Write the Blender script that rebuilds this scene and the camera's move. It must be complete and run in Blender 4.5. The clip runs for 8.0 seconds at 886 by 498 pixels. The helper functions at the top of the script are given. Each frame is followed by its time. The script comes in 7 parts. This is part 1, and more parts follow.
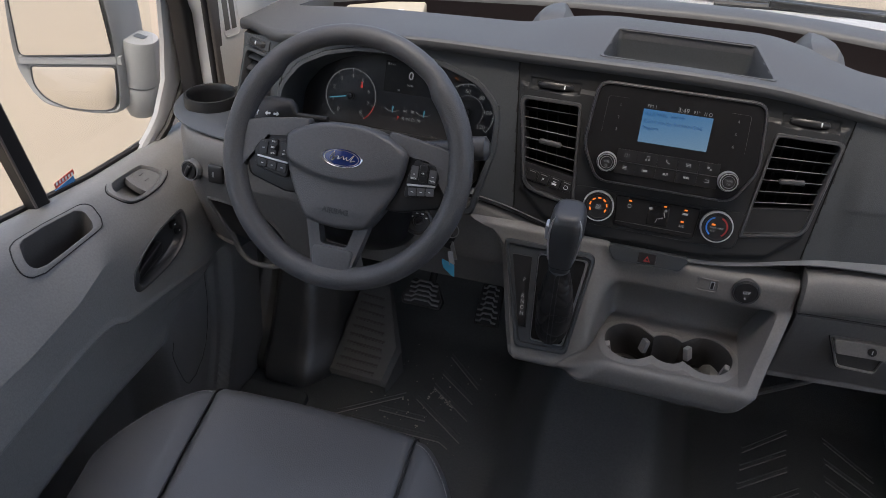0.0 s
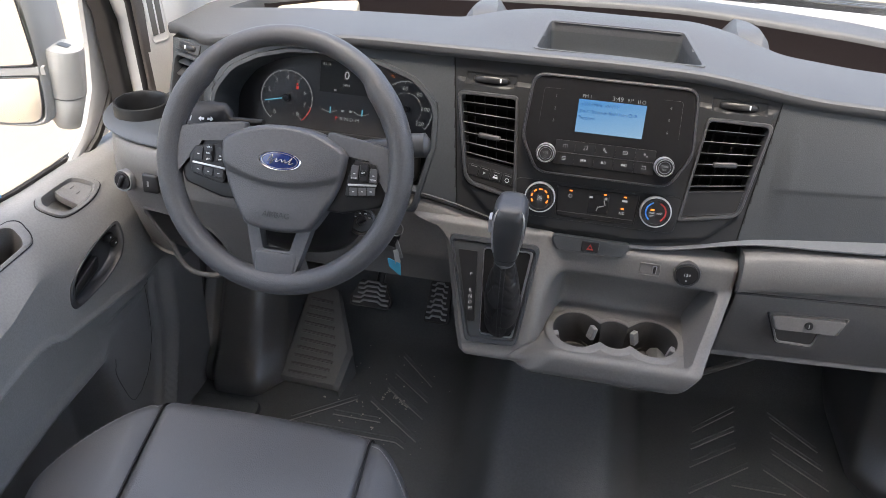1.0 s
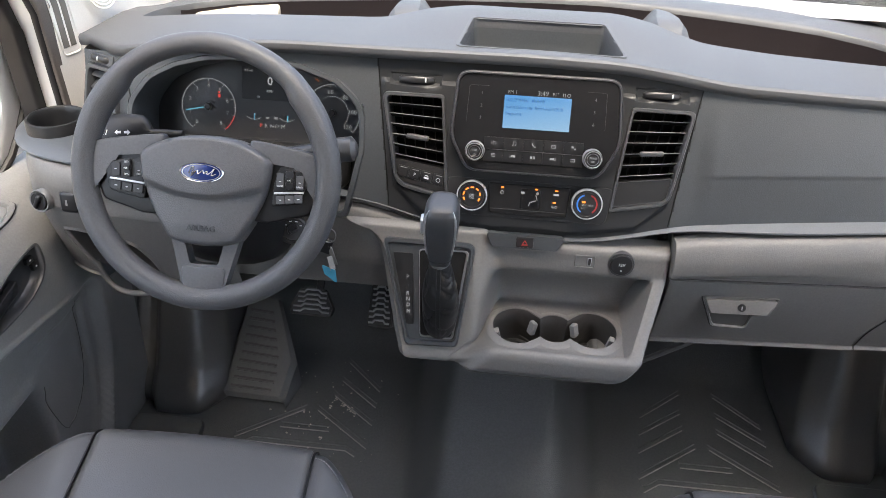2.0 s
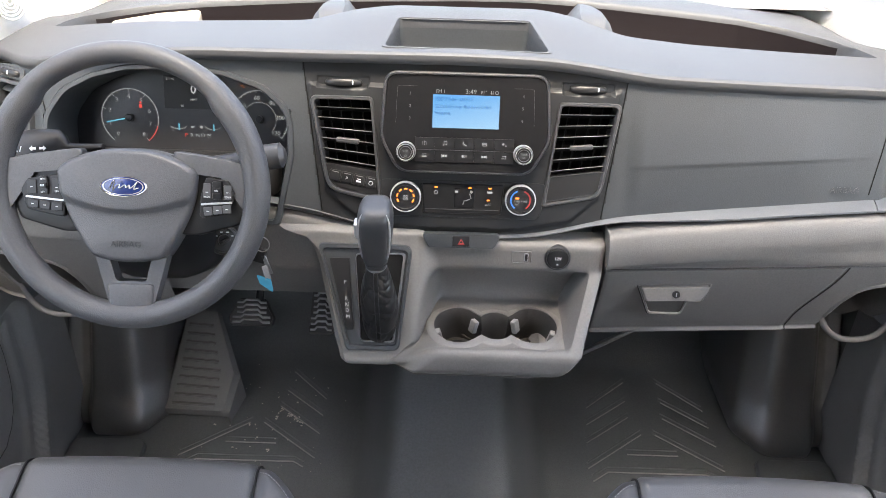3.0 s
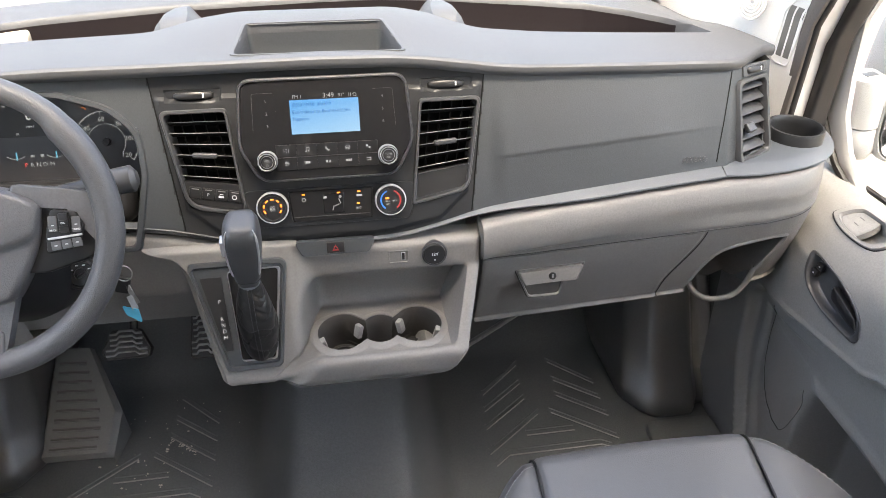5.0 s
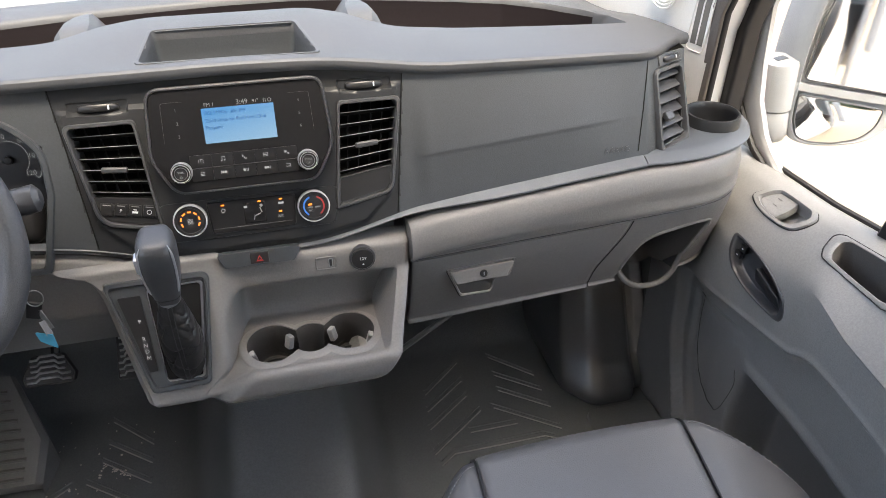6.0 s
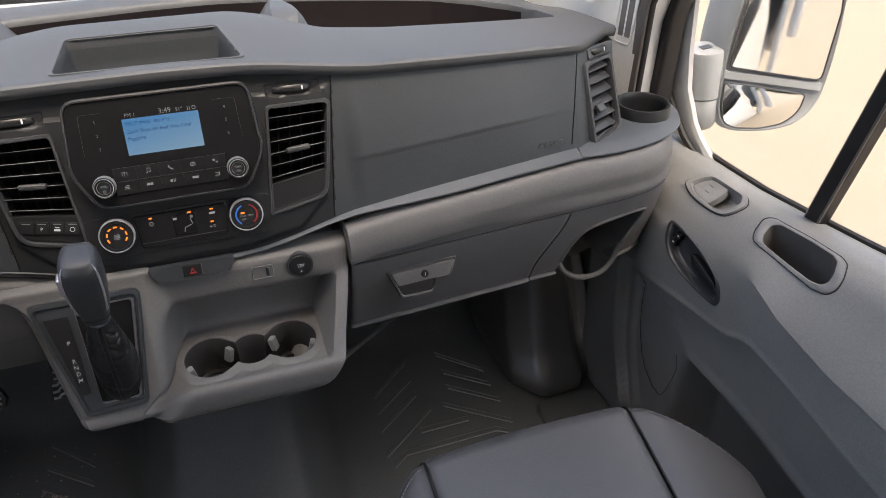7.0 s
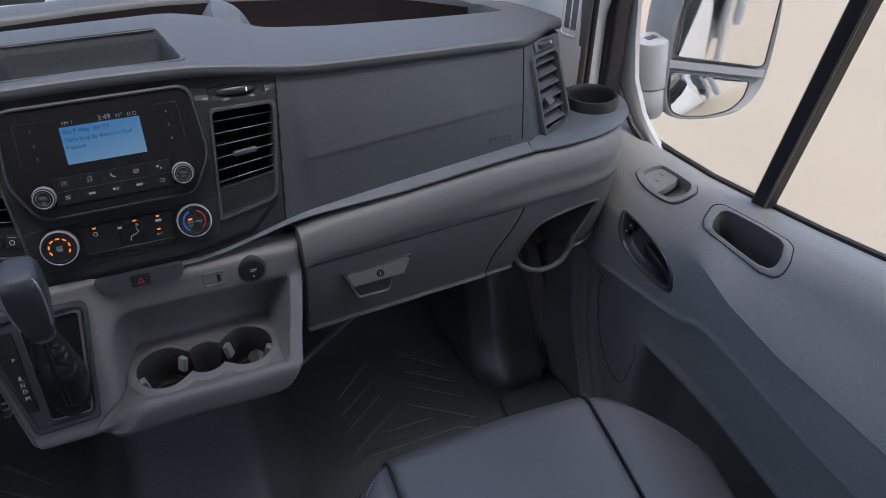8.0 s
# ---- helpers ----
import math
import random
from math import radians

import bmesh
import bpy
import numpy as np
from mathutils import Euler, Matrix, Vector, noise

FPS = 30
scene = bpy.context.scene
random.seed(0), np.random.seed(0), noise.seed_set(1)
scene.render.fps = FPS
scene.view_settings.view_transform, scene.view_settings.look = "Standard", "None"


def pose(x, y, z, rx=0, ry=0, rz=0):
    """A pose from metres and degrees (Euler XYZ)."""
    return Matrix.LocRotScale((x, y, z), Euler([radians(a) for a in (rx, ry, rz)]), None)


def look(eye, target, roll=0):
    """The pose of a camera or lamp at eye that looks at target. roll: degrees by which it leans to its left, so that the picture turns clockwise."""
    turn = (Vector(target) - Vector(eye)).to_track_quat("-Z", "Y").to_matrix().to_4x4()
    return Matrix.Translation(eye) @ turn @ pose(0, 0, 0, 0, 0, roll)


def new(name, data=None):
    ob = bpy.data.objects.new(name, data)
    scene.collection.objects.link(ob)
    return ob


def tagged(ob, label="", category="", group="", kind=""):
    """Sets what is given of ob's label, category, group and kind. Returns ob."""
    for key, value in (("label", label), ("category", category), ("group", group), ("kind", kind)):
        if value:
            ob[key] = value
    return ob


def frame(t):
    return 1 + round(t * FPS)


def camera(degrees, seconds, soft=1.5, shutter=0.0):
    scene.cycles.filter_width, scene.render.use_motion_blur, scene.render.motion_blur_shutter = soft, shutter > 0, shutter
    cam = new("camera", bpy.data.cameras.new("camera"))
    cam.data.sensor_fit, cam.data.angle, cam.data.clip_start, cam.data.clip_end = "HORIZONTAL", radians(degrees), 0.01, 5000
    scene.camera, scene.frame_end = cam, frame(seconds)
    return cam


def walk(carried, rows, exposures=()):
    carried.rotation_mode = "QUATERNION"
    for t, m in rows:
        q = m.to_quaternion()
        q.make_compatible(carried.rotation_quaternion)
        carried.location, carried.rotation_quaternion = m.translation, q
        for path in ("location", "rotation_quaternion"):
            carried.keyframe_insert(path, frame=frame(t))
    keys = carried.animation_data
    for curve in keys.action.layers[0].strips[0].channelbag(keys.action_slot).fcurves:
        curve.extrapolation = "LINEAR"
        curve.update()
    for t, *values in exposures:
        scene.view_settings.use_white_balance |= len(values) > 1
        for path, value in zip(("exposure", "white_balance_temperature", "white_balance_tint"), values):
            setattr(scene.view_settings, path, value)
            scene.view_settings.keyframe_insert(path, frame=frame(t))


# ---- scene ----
cam = camera(61.4, 8.0, soft=0.6)
EXPOSURES = [(0, 1.65, 6700, 10), (0.5, 2.5, 6750, 10), (1.5, 2.8, 6850, 8), (3, 3.4, 7000, 8), (4.5, 3.45, 7300, 8), (6, 3.0, 7150, 8), (6.5, 2.5, 7450, 8), (7, 2.2, 7100, 10), (7.5, 2.1, 6500, 10), (8, 1.65, 5950, 10)]
PATH = [
    (0, (-0.061, 0.017, 1.316), (-0.48, 1.625, 0.203), 3.0),
    (0.5, (-0.061, 0.016, 1.314), (-0.419, 1.641, 0.203), 2.9),
    (1, (-0.055, 0.02, 1.312), (-0.342, 1.659, 0.203), 2.6),
    (1.5, (-0.044, 0.029, 1.31), (-0.265, 1.68, 0.202), 2.2),
    (3, (-0.02, 0.046, 1.308), (-0.031, 1.713, 0.204), 1.6),
    (3.5, (-0.012, 0.047, 1.308), (0.049, 1.714, 0.205), 1.6),
    (4, (-0.006, 0.051, 1.308), (0.127, 1.713, 0.204), 1.4),
    (4.5, (-0.004, 0.053, 1.309), (0.201, 1.707, 0.204), 1.1),
    (6, (0.029, 0.07, 1.307), (0.456, 1.675, 0.193), 0.5),
    (6.5, (0.039, 0.074, 1.306), (0.535, 1.658, 0.19), 0.4),
    (7, (0.045, 0.078, 1.307), (0.604, 1.637, 0.186), 0.3),
    (7.5, (0.05, 0.081, 1.307), (0.664, 1.616, 0.181), 0.2),
    (8, (0.059, 0.079, 1.307), (0.709, 1.596, 0.176), -0.0),
]
walk(cam, [(t, look(eye, target, roll)) for t, eye, target, roll in PATH], EXPOSURES)

# ---- world, sun ----
SUN_ELEVATION, SUN_ROTATION = radians(68), radians(176)
world = bpy.data.worlds.new("world")
scene.world = world
world.use_nodes = True
wn = world.node_tree.nodes
sky = wn.new("ShaderNodeTexSky")
sky.sky_type, sky.sun_disc = "NISHITA", False
sky.sun_elevation, sky.sun_rotation = SUN_ELEVATION, SUN_ROTATION
sky.air_density, sky.dust_density, sky.ozone_density = 0.8, 5.0, 0.6
wn["Background"].inputs["Strength"].default_value = 0.15
world.node_tree.links.new(sky.outputs[0], wn["Background"].inputs["Color"])
sun_data = bpy.data.lights.new("sun", "SUN")
sun_data.energy, sun_data.angle, sun_data.color = 0.5, radians(15), (1.0, 0.95, 0.87)
sun = new("sun", sun_data)
sun_way = Vector((math.sin(SUN_ROTATION) * math.cos(SUN_ELEVATION), math.cos(SUN_ROTATION) * math.cos(SUN_ELEVATION), math.sin(SUN_ELEVATION)))
sun.matrix_world = Matrix.Translation((0, 0, 12)) @ sun_way.to_track_quat("Z", "Y").to_matrix().to_4x4()


# ---- materials ----
def mat(name, color, rough=0.5, metal=0.0, grain=0.0, bump=0.0, vary=0.08, blotch=6.0, spec=0.5, cells=False, coat=0.0):
    """A plastic, rubber, leather or paint: two scales of tone, and a grain of bumps (grain: per metre)."""
    m = bpy.data.materials.new(name)
    m.use_nodes = True
    nt = m.node_tree
    b = nt.nodes["Principled BSDF"]
    b.inputs["Roughness"].default_value, b.inputs["Metallic"].default_value = rough, metal
    b.inputs["Specular IOR Level"].default_value = spec
    b.inputs["Coat Weight"].default_value = coat
    co = nt.nodes.new("ShaderNodeTexCoord")
    big = nt.nodes.new("ShaderNodeTexNoise")
    big.inputs["Scale"].default_value, big.inputs["Detail"].default_value = blotch, 6
    nt.links.new(co.outputs["Object"], big.inputs["Vector"])
    ramp = nt.nodes.new("ShaderNodeMapRange")
    ramp.inputs["From Min"].default_value, ramp.inputs["From Max"].default_value = 0.3, 0.7
    ramp.inputs["To Min"].default_value, ramp.inputs["To Max"].default_value = 1 - vary, 1 + vary
    nt.links.new(big.outputs[0], ramp.inputs[0])
    mix = nt.nodes.new("ShaderNodeVectorMath")
    mix.operation = "SCALE"
    mix.inputs[0].default_value = color
    fleck = nt.nodes.new("ShaderNodeTexNoise")
    fleck.inputs["Scale"].default_value, fleck.inputs["Detail"].default_value = max(grain * 0.45, 60.0), 3
    nt.links.new(co.outputs["Object"], fleck.inputs["Vector"])
    tone = nt.nodes.new("ShaderNodeMapRange")
    tone.inputs["From Min"].default_value, tone.inputs["From Max"].default_value = 0.3, 0.7
    tone.inputs["To Min"].default_value, tone.inputs["To Max"].default_value = 1 - 1.1 * vary, 1 + 1.1 * vary
    nt.links.new(fleck.outputs[0], tone.inputs[0])
    both = nt.nodes.new("ShaderNodeMath")
    both.operation = "MULTIPLY"
    nt.links.new(ramp.outputs[0], both.inputs[0])
    nt.links.new(tone.outputs[0], both.inputs[1])
    nt.links.new(both.outputs[0], mix.inputs["Scale"])
    nt.links.new(mix.outputs[0], b.inputs["Base Color"])
    rr = nt.nodes.new("ShaderNodeMapRange")
    rr.inputs["To Min"].default_value, rr.inputs["To Max"].default_value = max(rough - 0.025, 0.02), min(rough + 0.025, 1)
    nt.links.new(big.outputs[0], rr.inputs[0])
    nt.links.new(rr.outputs[0], b.inputs["Roughness"])
    if bump:
        if cells:
            g = nt.nodes.new("ShaderNodeTexVoronoi")
            g.feature = "SMOOTH_F1"
        else:
            g = nt.nodes.new("ShaderNodeTexNoise")
            g.inputs["Detail"].default_value = 2
        g.inputs["Scale"].default_value = grain
        nt.links.new(co.outputs["Object"], g.inputs["Vector"])
        bp = nt.nodes.new("ShaderNodeBump")
        bp.inputs["Strength"].default_value, bp.inputs["Distance"].default_value = bump, 0.0006
        nt.links.new(g.outputs[0], bp.inputs["Height"])
        nt.links.new(bp.outputs[0], b.inputs["Normal"])
    return m


def glow(name, color, strength):
    m = bpy.data.materials.new(name)
    m.use_nodes = True
    b = m.node_tree.nodes["Principled BSDF"]
    b.inputs["Base Color"].default_value = (0.01, 0.01, 0.01, 1)
    b.inputs["Emission Color"].default_value, b.inputs["Emission Strength"].default_value = (*color, 1), strength
    return m


def glass(name, tint=(1, 1, 1)):
    """Thin clear glass: straight through, with a gloss that grows at a slant."""
    m = bpy.data.materials.new(name)
    m.use_nodes = True
    nt = m.node_tree
    nt.nodes.remove(nt.nodes["Principled BSDF"])
    clear, gloss, mix, slant, power, scale = (nt.nodes.new("ShaderNode" + k) for k in ("BsdfTransparent", "BsdfGlossy", "MixShader", "LayerWeight", "Math", "Math"))
    clear.inputs["Color"].default_value = (*tint, 1)
    gloss.inputs["Roughness"].default_value = 0.01
    power.operation, scale.operation = "POWER", "MULTIPLY_ADD"
    power.inputs[1].default_value, scale.inputs[1].default_value, scale.inputs[2].default_value = 4.0, 0.5, 0.02
    nt.links.new(slant.outputs["Facing"], power.inputs[0])
    nt.links.new(power.outputs[0], scale.inputs[0])
    nt.links.new(scale.outputs[0], mix.inputs[0])
    nt.links.new(clear.outputs[0], mix.inputs[1])
    nt.links.new(gloss.outputs[0], mix.inputs[2])
    nt.links.new(mix.outputs[0], nt.nodes["Material Output"].inputs["Surface"])
    return m


M_TOP = mat("grey_dash_pad", (0.054, 0.0565, 0.061), 0.55, grain=900, bump=0.45, spec=0.5)
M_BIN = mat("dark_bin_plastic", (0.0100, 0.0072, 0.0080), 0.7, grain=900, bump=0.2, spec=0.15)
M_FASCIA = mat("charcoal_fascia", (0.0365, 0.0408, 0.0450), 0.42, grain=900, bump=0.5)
M_STACK = mat("dark_satin_stack", (0.0172, 0.0180, 0.0196), 0.38, grain=1100, bump=0.25, spec=0.35)
M_FRAME = mat("charcoal_satin_frame", (0.041, 0.042, 0.045), 0.38, grain=1400, bump=0.1)
M_TRIM = mat("slate_trim_strip", (0.062, 0.070, 0.081), 0.45, grain=1200, bump=0.15)
M_GREY = mat("warm_grey_plastic", (0.128, 0.124, 0.119), 0.48, grain=750, bump=0.55)
M_DOOR = mat("grey_door_plastic", (0.205, 0.202, 0.198), 0.42, grain=750, bump=0.45)
M_POCKET = mat("dark_pocket_plastic", (0.105, 0.101, 0.098), 0.6, grain=800, bump=0.3)
M_CUP = mat("dark_plastic_and_well_shade", (0.038, 0.036, 0.034), 0.5, grain=900, bump=0.2, spec=0.3)
M_BLACK = mat("black_plastic", (0.013, 0.013, 0.014), 0.4, spec=0.35, grain=1500, bump=0.1)
M_GLOSS = mat("gloss_black_panel", (0.010, 0.010, 0.011), 0.2, vary=0.02, spec=0.35)
M_PIANO = mat("satin_black_buttons", (0.0155, 0.0155, 0.0165), 0.33, vary=0.05, spec=0.4)
M_RUBBER = mat("black_rubber_floor", (0.098, 0.106, 0.110), 0.42, grain=450, bump=0.9, vary=0.10, blotch=5, spec=0.8)
M_RIB = mat("pale_rubber_rib", (0.260, 0.258, 0.250), 0.45, grain=700, bump=0.3)
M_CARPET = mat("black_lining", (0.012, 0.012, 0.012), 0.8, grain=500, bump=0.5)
M_WELL = mat("black_moulded_liner", (0.108, 0.106, 0.103), 0.33, grain=700, bump=0.5, spec=1.0)
M_FOOT = mat("grey_footrest_rubber", (0.150, 0.152, 0.151), 0.6, grain=900, bump=0.4)
M_LEATHER = mat("dark_grey_vinyl", (0.090, 0.091, 0.095), 0.34, grain=650, bump=0.35, cells=True, vary=0.03, spec=0.6)
M_WHEEL = mat("charcoal_wheel_skin", (0.070, 0.071, 0.076), 0.47, grain=800, bump=0.6, cells=True)
M_HUB = mat("charcoal_hub_skin", (0.078, 0.079, 0.085), 0.43, grain=700, bump=0.5, cells=True)
M_KNOB = mat("charcoal_knob_skin", (0.048, 0.049, 0.052), 0.36, grain=700, bump=0.4, cells=True)
M_BOOT = mat("black_leather_boot", (0.011, 0.0105, 0.0105), 0.34, grain=500, bump=0.4, cells=True, spec=0.6, coat=0.2)
M_CHROME = mat("chrome", (0.62, 0.63, 0.65), 0.18, 1.0, vary=0.03)
M_SATIN = mat("satin_metal", (0.42, 0.43, 0.45), 0.35, 1.0, vary=0.04)
M_EDGE = mat("dull_silver_edge", (0.23, 0.23, 0.235), 0.4, 0.6, vary=0.04)
M_SILVER = mat("bright_silver_trim", (0.56, 0.57, 0.59), 0.31, 0.6, vary=0.03)
M_STEEL = mat("worn_steel", (0.35, 0.35, 0.34), 0.4, 1.0, grain=300, bump=0.2)
M_WHITE = mat("white_paint", (0.72, 0.72, 0.71), 0.25, vary=0.02, coat=0.5)
M_CREAM = mat("cream_trim", (0.80, 0.78, 0.73), 0.55, grain=900, bump=0.2, vary=0.03)
M_CREAM_DARK = mat("shaded_slot", (0.16, 0.15, 0.13), 0.7)
M_CORNER = mat("pale_grey_frame", (0.400, 0.400, 0.395), 0.4, grain=900, bump=0.15, vary=0.03)
M_SEAL = mat("black_rubber_seal", (0.0155, 0.0140, 0.0140), 0.55, grain=900, bump=0.2)
M_SEAL_BROWN = mat("brown_grey_seal", (0.130, 0.115, 0.103), 0.5, grain=900, bump=0.2)
M_SHELL = mat("grey_mirror_shell", (0.290, 0.292, 0.296), 0.5, grain=900, bump=0.25)
M_PRINT = mat("white_print", (0.72, 0.73, 0.74), 0.6, vary=0.02)
M_GREYPRINT = mat("grey_print", (0.2, 0.2, 0.2), 0.6, vary=0.02)
M_STITCH = mat("pale_stitching", (0.320, 0.320, 0.320), 0.8, vary=0.1)
M_BLUE = mat("deep_blue_enamel", (0.01, 0.025, 0.13), 0.15, vary=0.1, coat=0.6)
M_BLUETAG = mat("light_blue_tag", (0.06, 0.34, 0.52), 0.5, vary=0.1)
M_PAPER = mat("beige_paper", (0.340, 0.310, 0.250), 0.7, vary=0.05)
M_STICKER = mat("blue_sticker", (0.05, 0.22, 0.5), 0.4)
M_STICKER_RED = mat("red_sticker", (0.55, 0.09, 0.07), 0.4)
M_SAND = mat("dry_sandy_ground", (0.240, 0.200, 0.149), 0.95, grain=40, bump=0.5, vary=0.05, blotch=0.5)
M_LEAF = mat("dusty_foliage", (0.06, 0.085, 0.04), 0.7, vary=0.4, blotch=1.5)
M_HEAD = mat("pale_headliner", (0.660, 0.630, 0.590), 0.9, grain=600, bump=0.4)
M_MIRROR = mat("mirror_glass", (0.9, 0.9, 0.9), 0.02, 1.0, vary=0.01)
M_CRUMB = mat("pale_grit", (0.5, 0.47, 0.42), 0.9)
M_ORANGE = glow("amber_indicator", (1.0, 0.24, 0.025), 0.30)
M_ORANGEDIM = glow("dim_amber_indicator", (1.0, 0.24, 0.025), 0.06)
M_RED = glow("red_indicator", (1.0, 0.06, 0.04), 0.10)
M_REDDIM = mat("red_marking", (0.30, 0.025, 0.025), 0.5)
M_BLUEMARK = mat("blue_marking", (0.03, 0.16, 0.5), 0.5)
M_TEAL = glow("teal_needle", (0.16, 0.62, 0.85), 0.10)
M_DIAL = glow("dial_print", (0.75, 0.8, 0.85), 0.045)
M_LETTER = glow("lit_letters", (0.9, 0.93, 1.0), 0.065)
M_RIM = mat("satin_dark_metal", (0.058, 0.059, 0.063), 0.33, 0.4, vary=0.05)
# black pod keys, paled by the light that falls on the right pod
M_PODKEY = mat("pod_keys_in_light", (0.075, 0.077, 0.082), 0.40, vary=0.04)
M_KEY = mat("soft_black_keys", (0.0110, 0.0110, 0.0120), 0.36, vary=0.04, spec=0.3)
M_CLUSTER = mat("dark_instrument_face", (0.020, 0.020, 0.022), 0.36, grain=1500, bump=0.05, vary=0.04)
M_VOID = mat("black_duct_lining", (0.0065, 0.0065, 0.0065), 0.7, vary=0.1, spec=0.15)
M_GLASS = glass("window_glass", (0.97, 0.985, 0.98))

# a lit display that pales towards its lower right
M_LCD = bpy.data.materials.new("blue_display")
M_LCD.use_nodes = True
lt = M_LCD.node_tree
lb = lt.nodes["Principled BSDF"]
lb.inputs["Base Color"].default_value = (0.01, 0.012, 0.015, 1)
lb.inputs["Roughness"].default_value = 0.25
lc = lt.nodes.new("ShaderNodeTexCoord")
lg = lt.nodes.new("ShaderNodeSeparateXYZ")
lt.links.new(lc.outputs["Generated"], lg.inputs[0])
lr = lt.nodes.new("ShaderNodeValToRGB")
lr.color_ramp.elements[0].color, lr.color_ramp.elements[1].color = (0.36, 0.64, 0.97, 1), (0.10, 0.40, 0.88, 1)
lm = lt.nodes.new("ShaderNodeMath")
lm.operation = "MULTIPLY_ADD"
lm.inputs[1].default_value = -0.35
lt.links.new(lg.outputs["X"], lm.inputs[0])
lh = lt.nodes.new("ShaderNodeMath")
lh.operation = "MULTIPLY_ADD"
lh.inputs[1].default_value, lh.inputs[2].default_value = 0.85, 0.3
lt.links.new(lg.outputs["Z"], lh.inputs[0])
lt.links.new(lh.outputs[0], lm.inputs[2])
lt.links.new(lm.outputs[0], lr.inputs[0])
lt.links.new(lr.outputs[0], lb.inputs["Emission Color"])
lb.inputs["Emission Strength"].default_value = 0.098
M_LCDTEXT = mat("dark_blue_display_text", (0.01, 0.05, 0.15), 0.4)


# ---- mesh helpers ----
def thing(name, loc, label, category, group="", kind=""):
    ob = new(name)
    ob.location = loc
    ob.empty_display_size = 0.05
    return tagged(ob, label, category, group, kind)


def finish(bm, name, material, smooth=True):
    me = bpy.data.meshes.new(name)
    bmesh.ops.recalc_face_normals(bm, faces=bm.faces)
    bm.edges.index_update()
    crisp = [e.index for e in bm.edges if not e.smooth]
    bm.to_mesh(me)
    bm.free()
    for m in material if isinstance(material, (list, tuple)) else [material]:
        me.materials.append(m)
    if smooth:
        me.shade_smooth()
        me.set_sharp_from_angle(angle=radians(38))
        for i in crisp:
            me.edges[i].use_edge_sharp = True
    return me


def flat_face(f):
    """Keeps a flat face flat beside its rounded edges."""
    for e in f.edges:
        e.smooth = False


def part(name, bm, material, parent, label="", smooth=True, kind=""):
    """Links a bmesh, in world coordinates, as one mesh under parent."""
    ob = new(name, finish(bm, name, material, smooth))
    ob.parent = parent
    if parent:
        top, shift = parent, Vector((0, 0, 0))
        while top:
            shift, top = shift + top.location, top.parent
        ob.location = -shift if parent.type == "EMPTY" else (0, 0, 0)
        if parent.type != "EMPTY":
            ob.location = (0, 0, 0)
    return tagged(ob, label, kind=kind)


def raw(verts, faces):
    bm = bmesh.new()
    vs = [bm.verts.new(v) for v in verts]
    for f in faces:
        bm.faces.new([vs[i] for i in f])
    return bm


def merge(*bms):
    out = bmesh.new()
    for b in bms:
        me = bpy.data.meshes.new("tmp")
        b.to_mesh(me)
        b.free()
        out.from_mesh(me)
        bpy.data.meshes.remove(me)
    return out


def moved(bm, m):
    bm.transform(m)
    return bm


def rbox(sx, sy, sz, r=0.002, seg=2, m=Matrix()):
    bm = bmesh.new()
    bmesh.ops.create_cube(bm, size=1, matrix=Matrix.Diagonal((sx, sy, sz, 1)))
    if r:
        bmesh.ops.bevel(bm, geom=list(bm.edges), offset=min(r, 0.45 * min(sx, sy, sz)), segments=seg, profile=0.5, affect="EDGES")
        if seg == 2:
            for f in bm.faces:
                if max(abs(c) for c in f.normal) > 0.9999:
                    flat_face(f)
    return moved(bm, m)


def rounded(pts, r, seg=5):
    """The polygon pts with its corners rounded; r: one radius, or one a corner."""
    out, n = [], len(pts)
    for i in range(n):
        a, b, c = (Vector(pts[j % n]) for j in (i - 1, i, i + 1))
        ri = r[i] if isinstance(r, (list, tuple)) else r
        u, w = (a - b), (c - b)
        half = u.angle(w) / 2
        d = min(ri / math.tan(half), 0.48 * u.length, 0.48 * w.length)
        p, q = b + u.normalized() * d, b + w.normalized() * d
        for k in range(seg + 1):
            t = k / seg
            out.append(tuple((1 - t) ** 2 * p + 2 * t * (1 - t) * b + t * t * q))
    return out


def plate(pts, depth, m=Matrix(), bevel=0.0, back=0.0):
    """A flat polygon of x, y, extruded from z = back to z = depth, its front edge bevelled."""
    n = len(pts)
    c = Vector((sum(p[0] for p in pts) / n, sum(p[1] for p in pts) / n))
    size = max((Vector(p) - c).length for p in pts)
    loops = [[(*p, back) for p in pts]]
    if bevel:
        loops.append([(*p, depth - bevel) for p in pts])
        for k in (1, 2):
            a = k * math.pi / 4
            s = 1 - bevel * (1 - math.cos(a)) / size
            loops.append([(c.x + (p[0] - c.x) * s, c.y + (p[1] - c.y) * s, depth - bevel + bevel * math.sin(a)) for p in pts])
    else:
        loops.append([(*p, depth) for p in pts])
    bm = loft(loops)
    bm.faces.ensure_lookup_table()
    flat_face(bm.faces[-1])
    return moved(bm, m)


def loft(loops, caps=True, closed=True):
    """Skin over loops of as many points each."""
    bm = bmesh.new()
    rows = [[bm.verts.new(p) for p in l] for l in loops]
    n = len(loops[0])
    for a, b in zip(rows, rows[1:]):
        for i in range(n if closed else n - 1):
            j = (i + 1) % n
            bm.faces.new((a[i], a[j], b[j], b[i]))
    if caps and closed:
        if caps != "end":
            bm.faces.new(rows[0][::-1])
        bm.faces.new(rows[-1])
    return bm


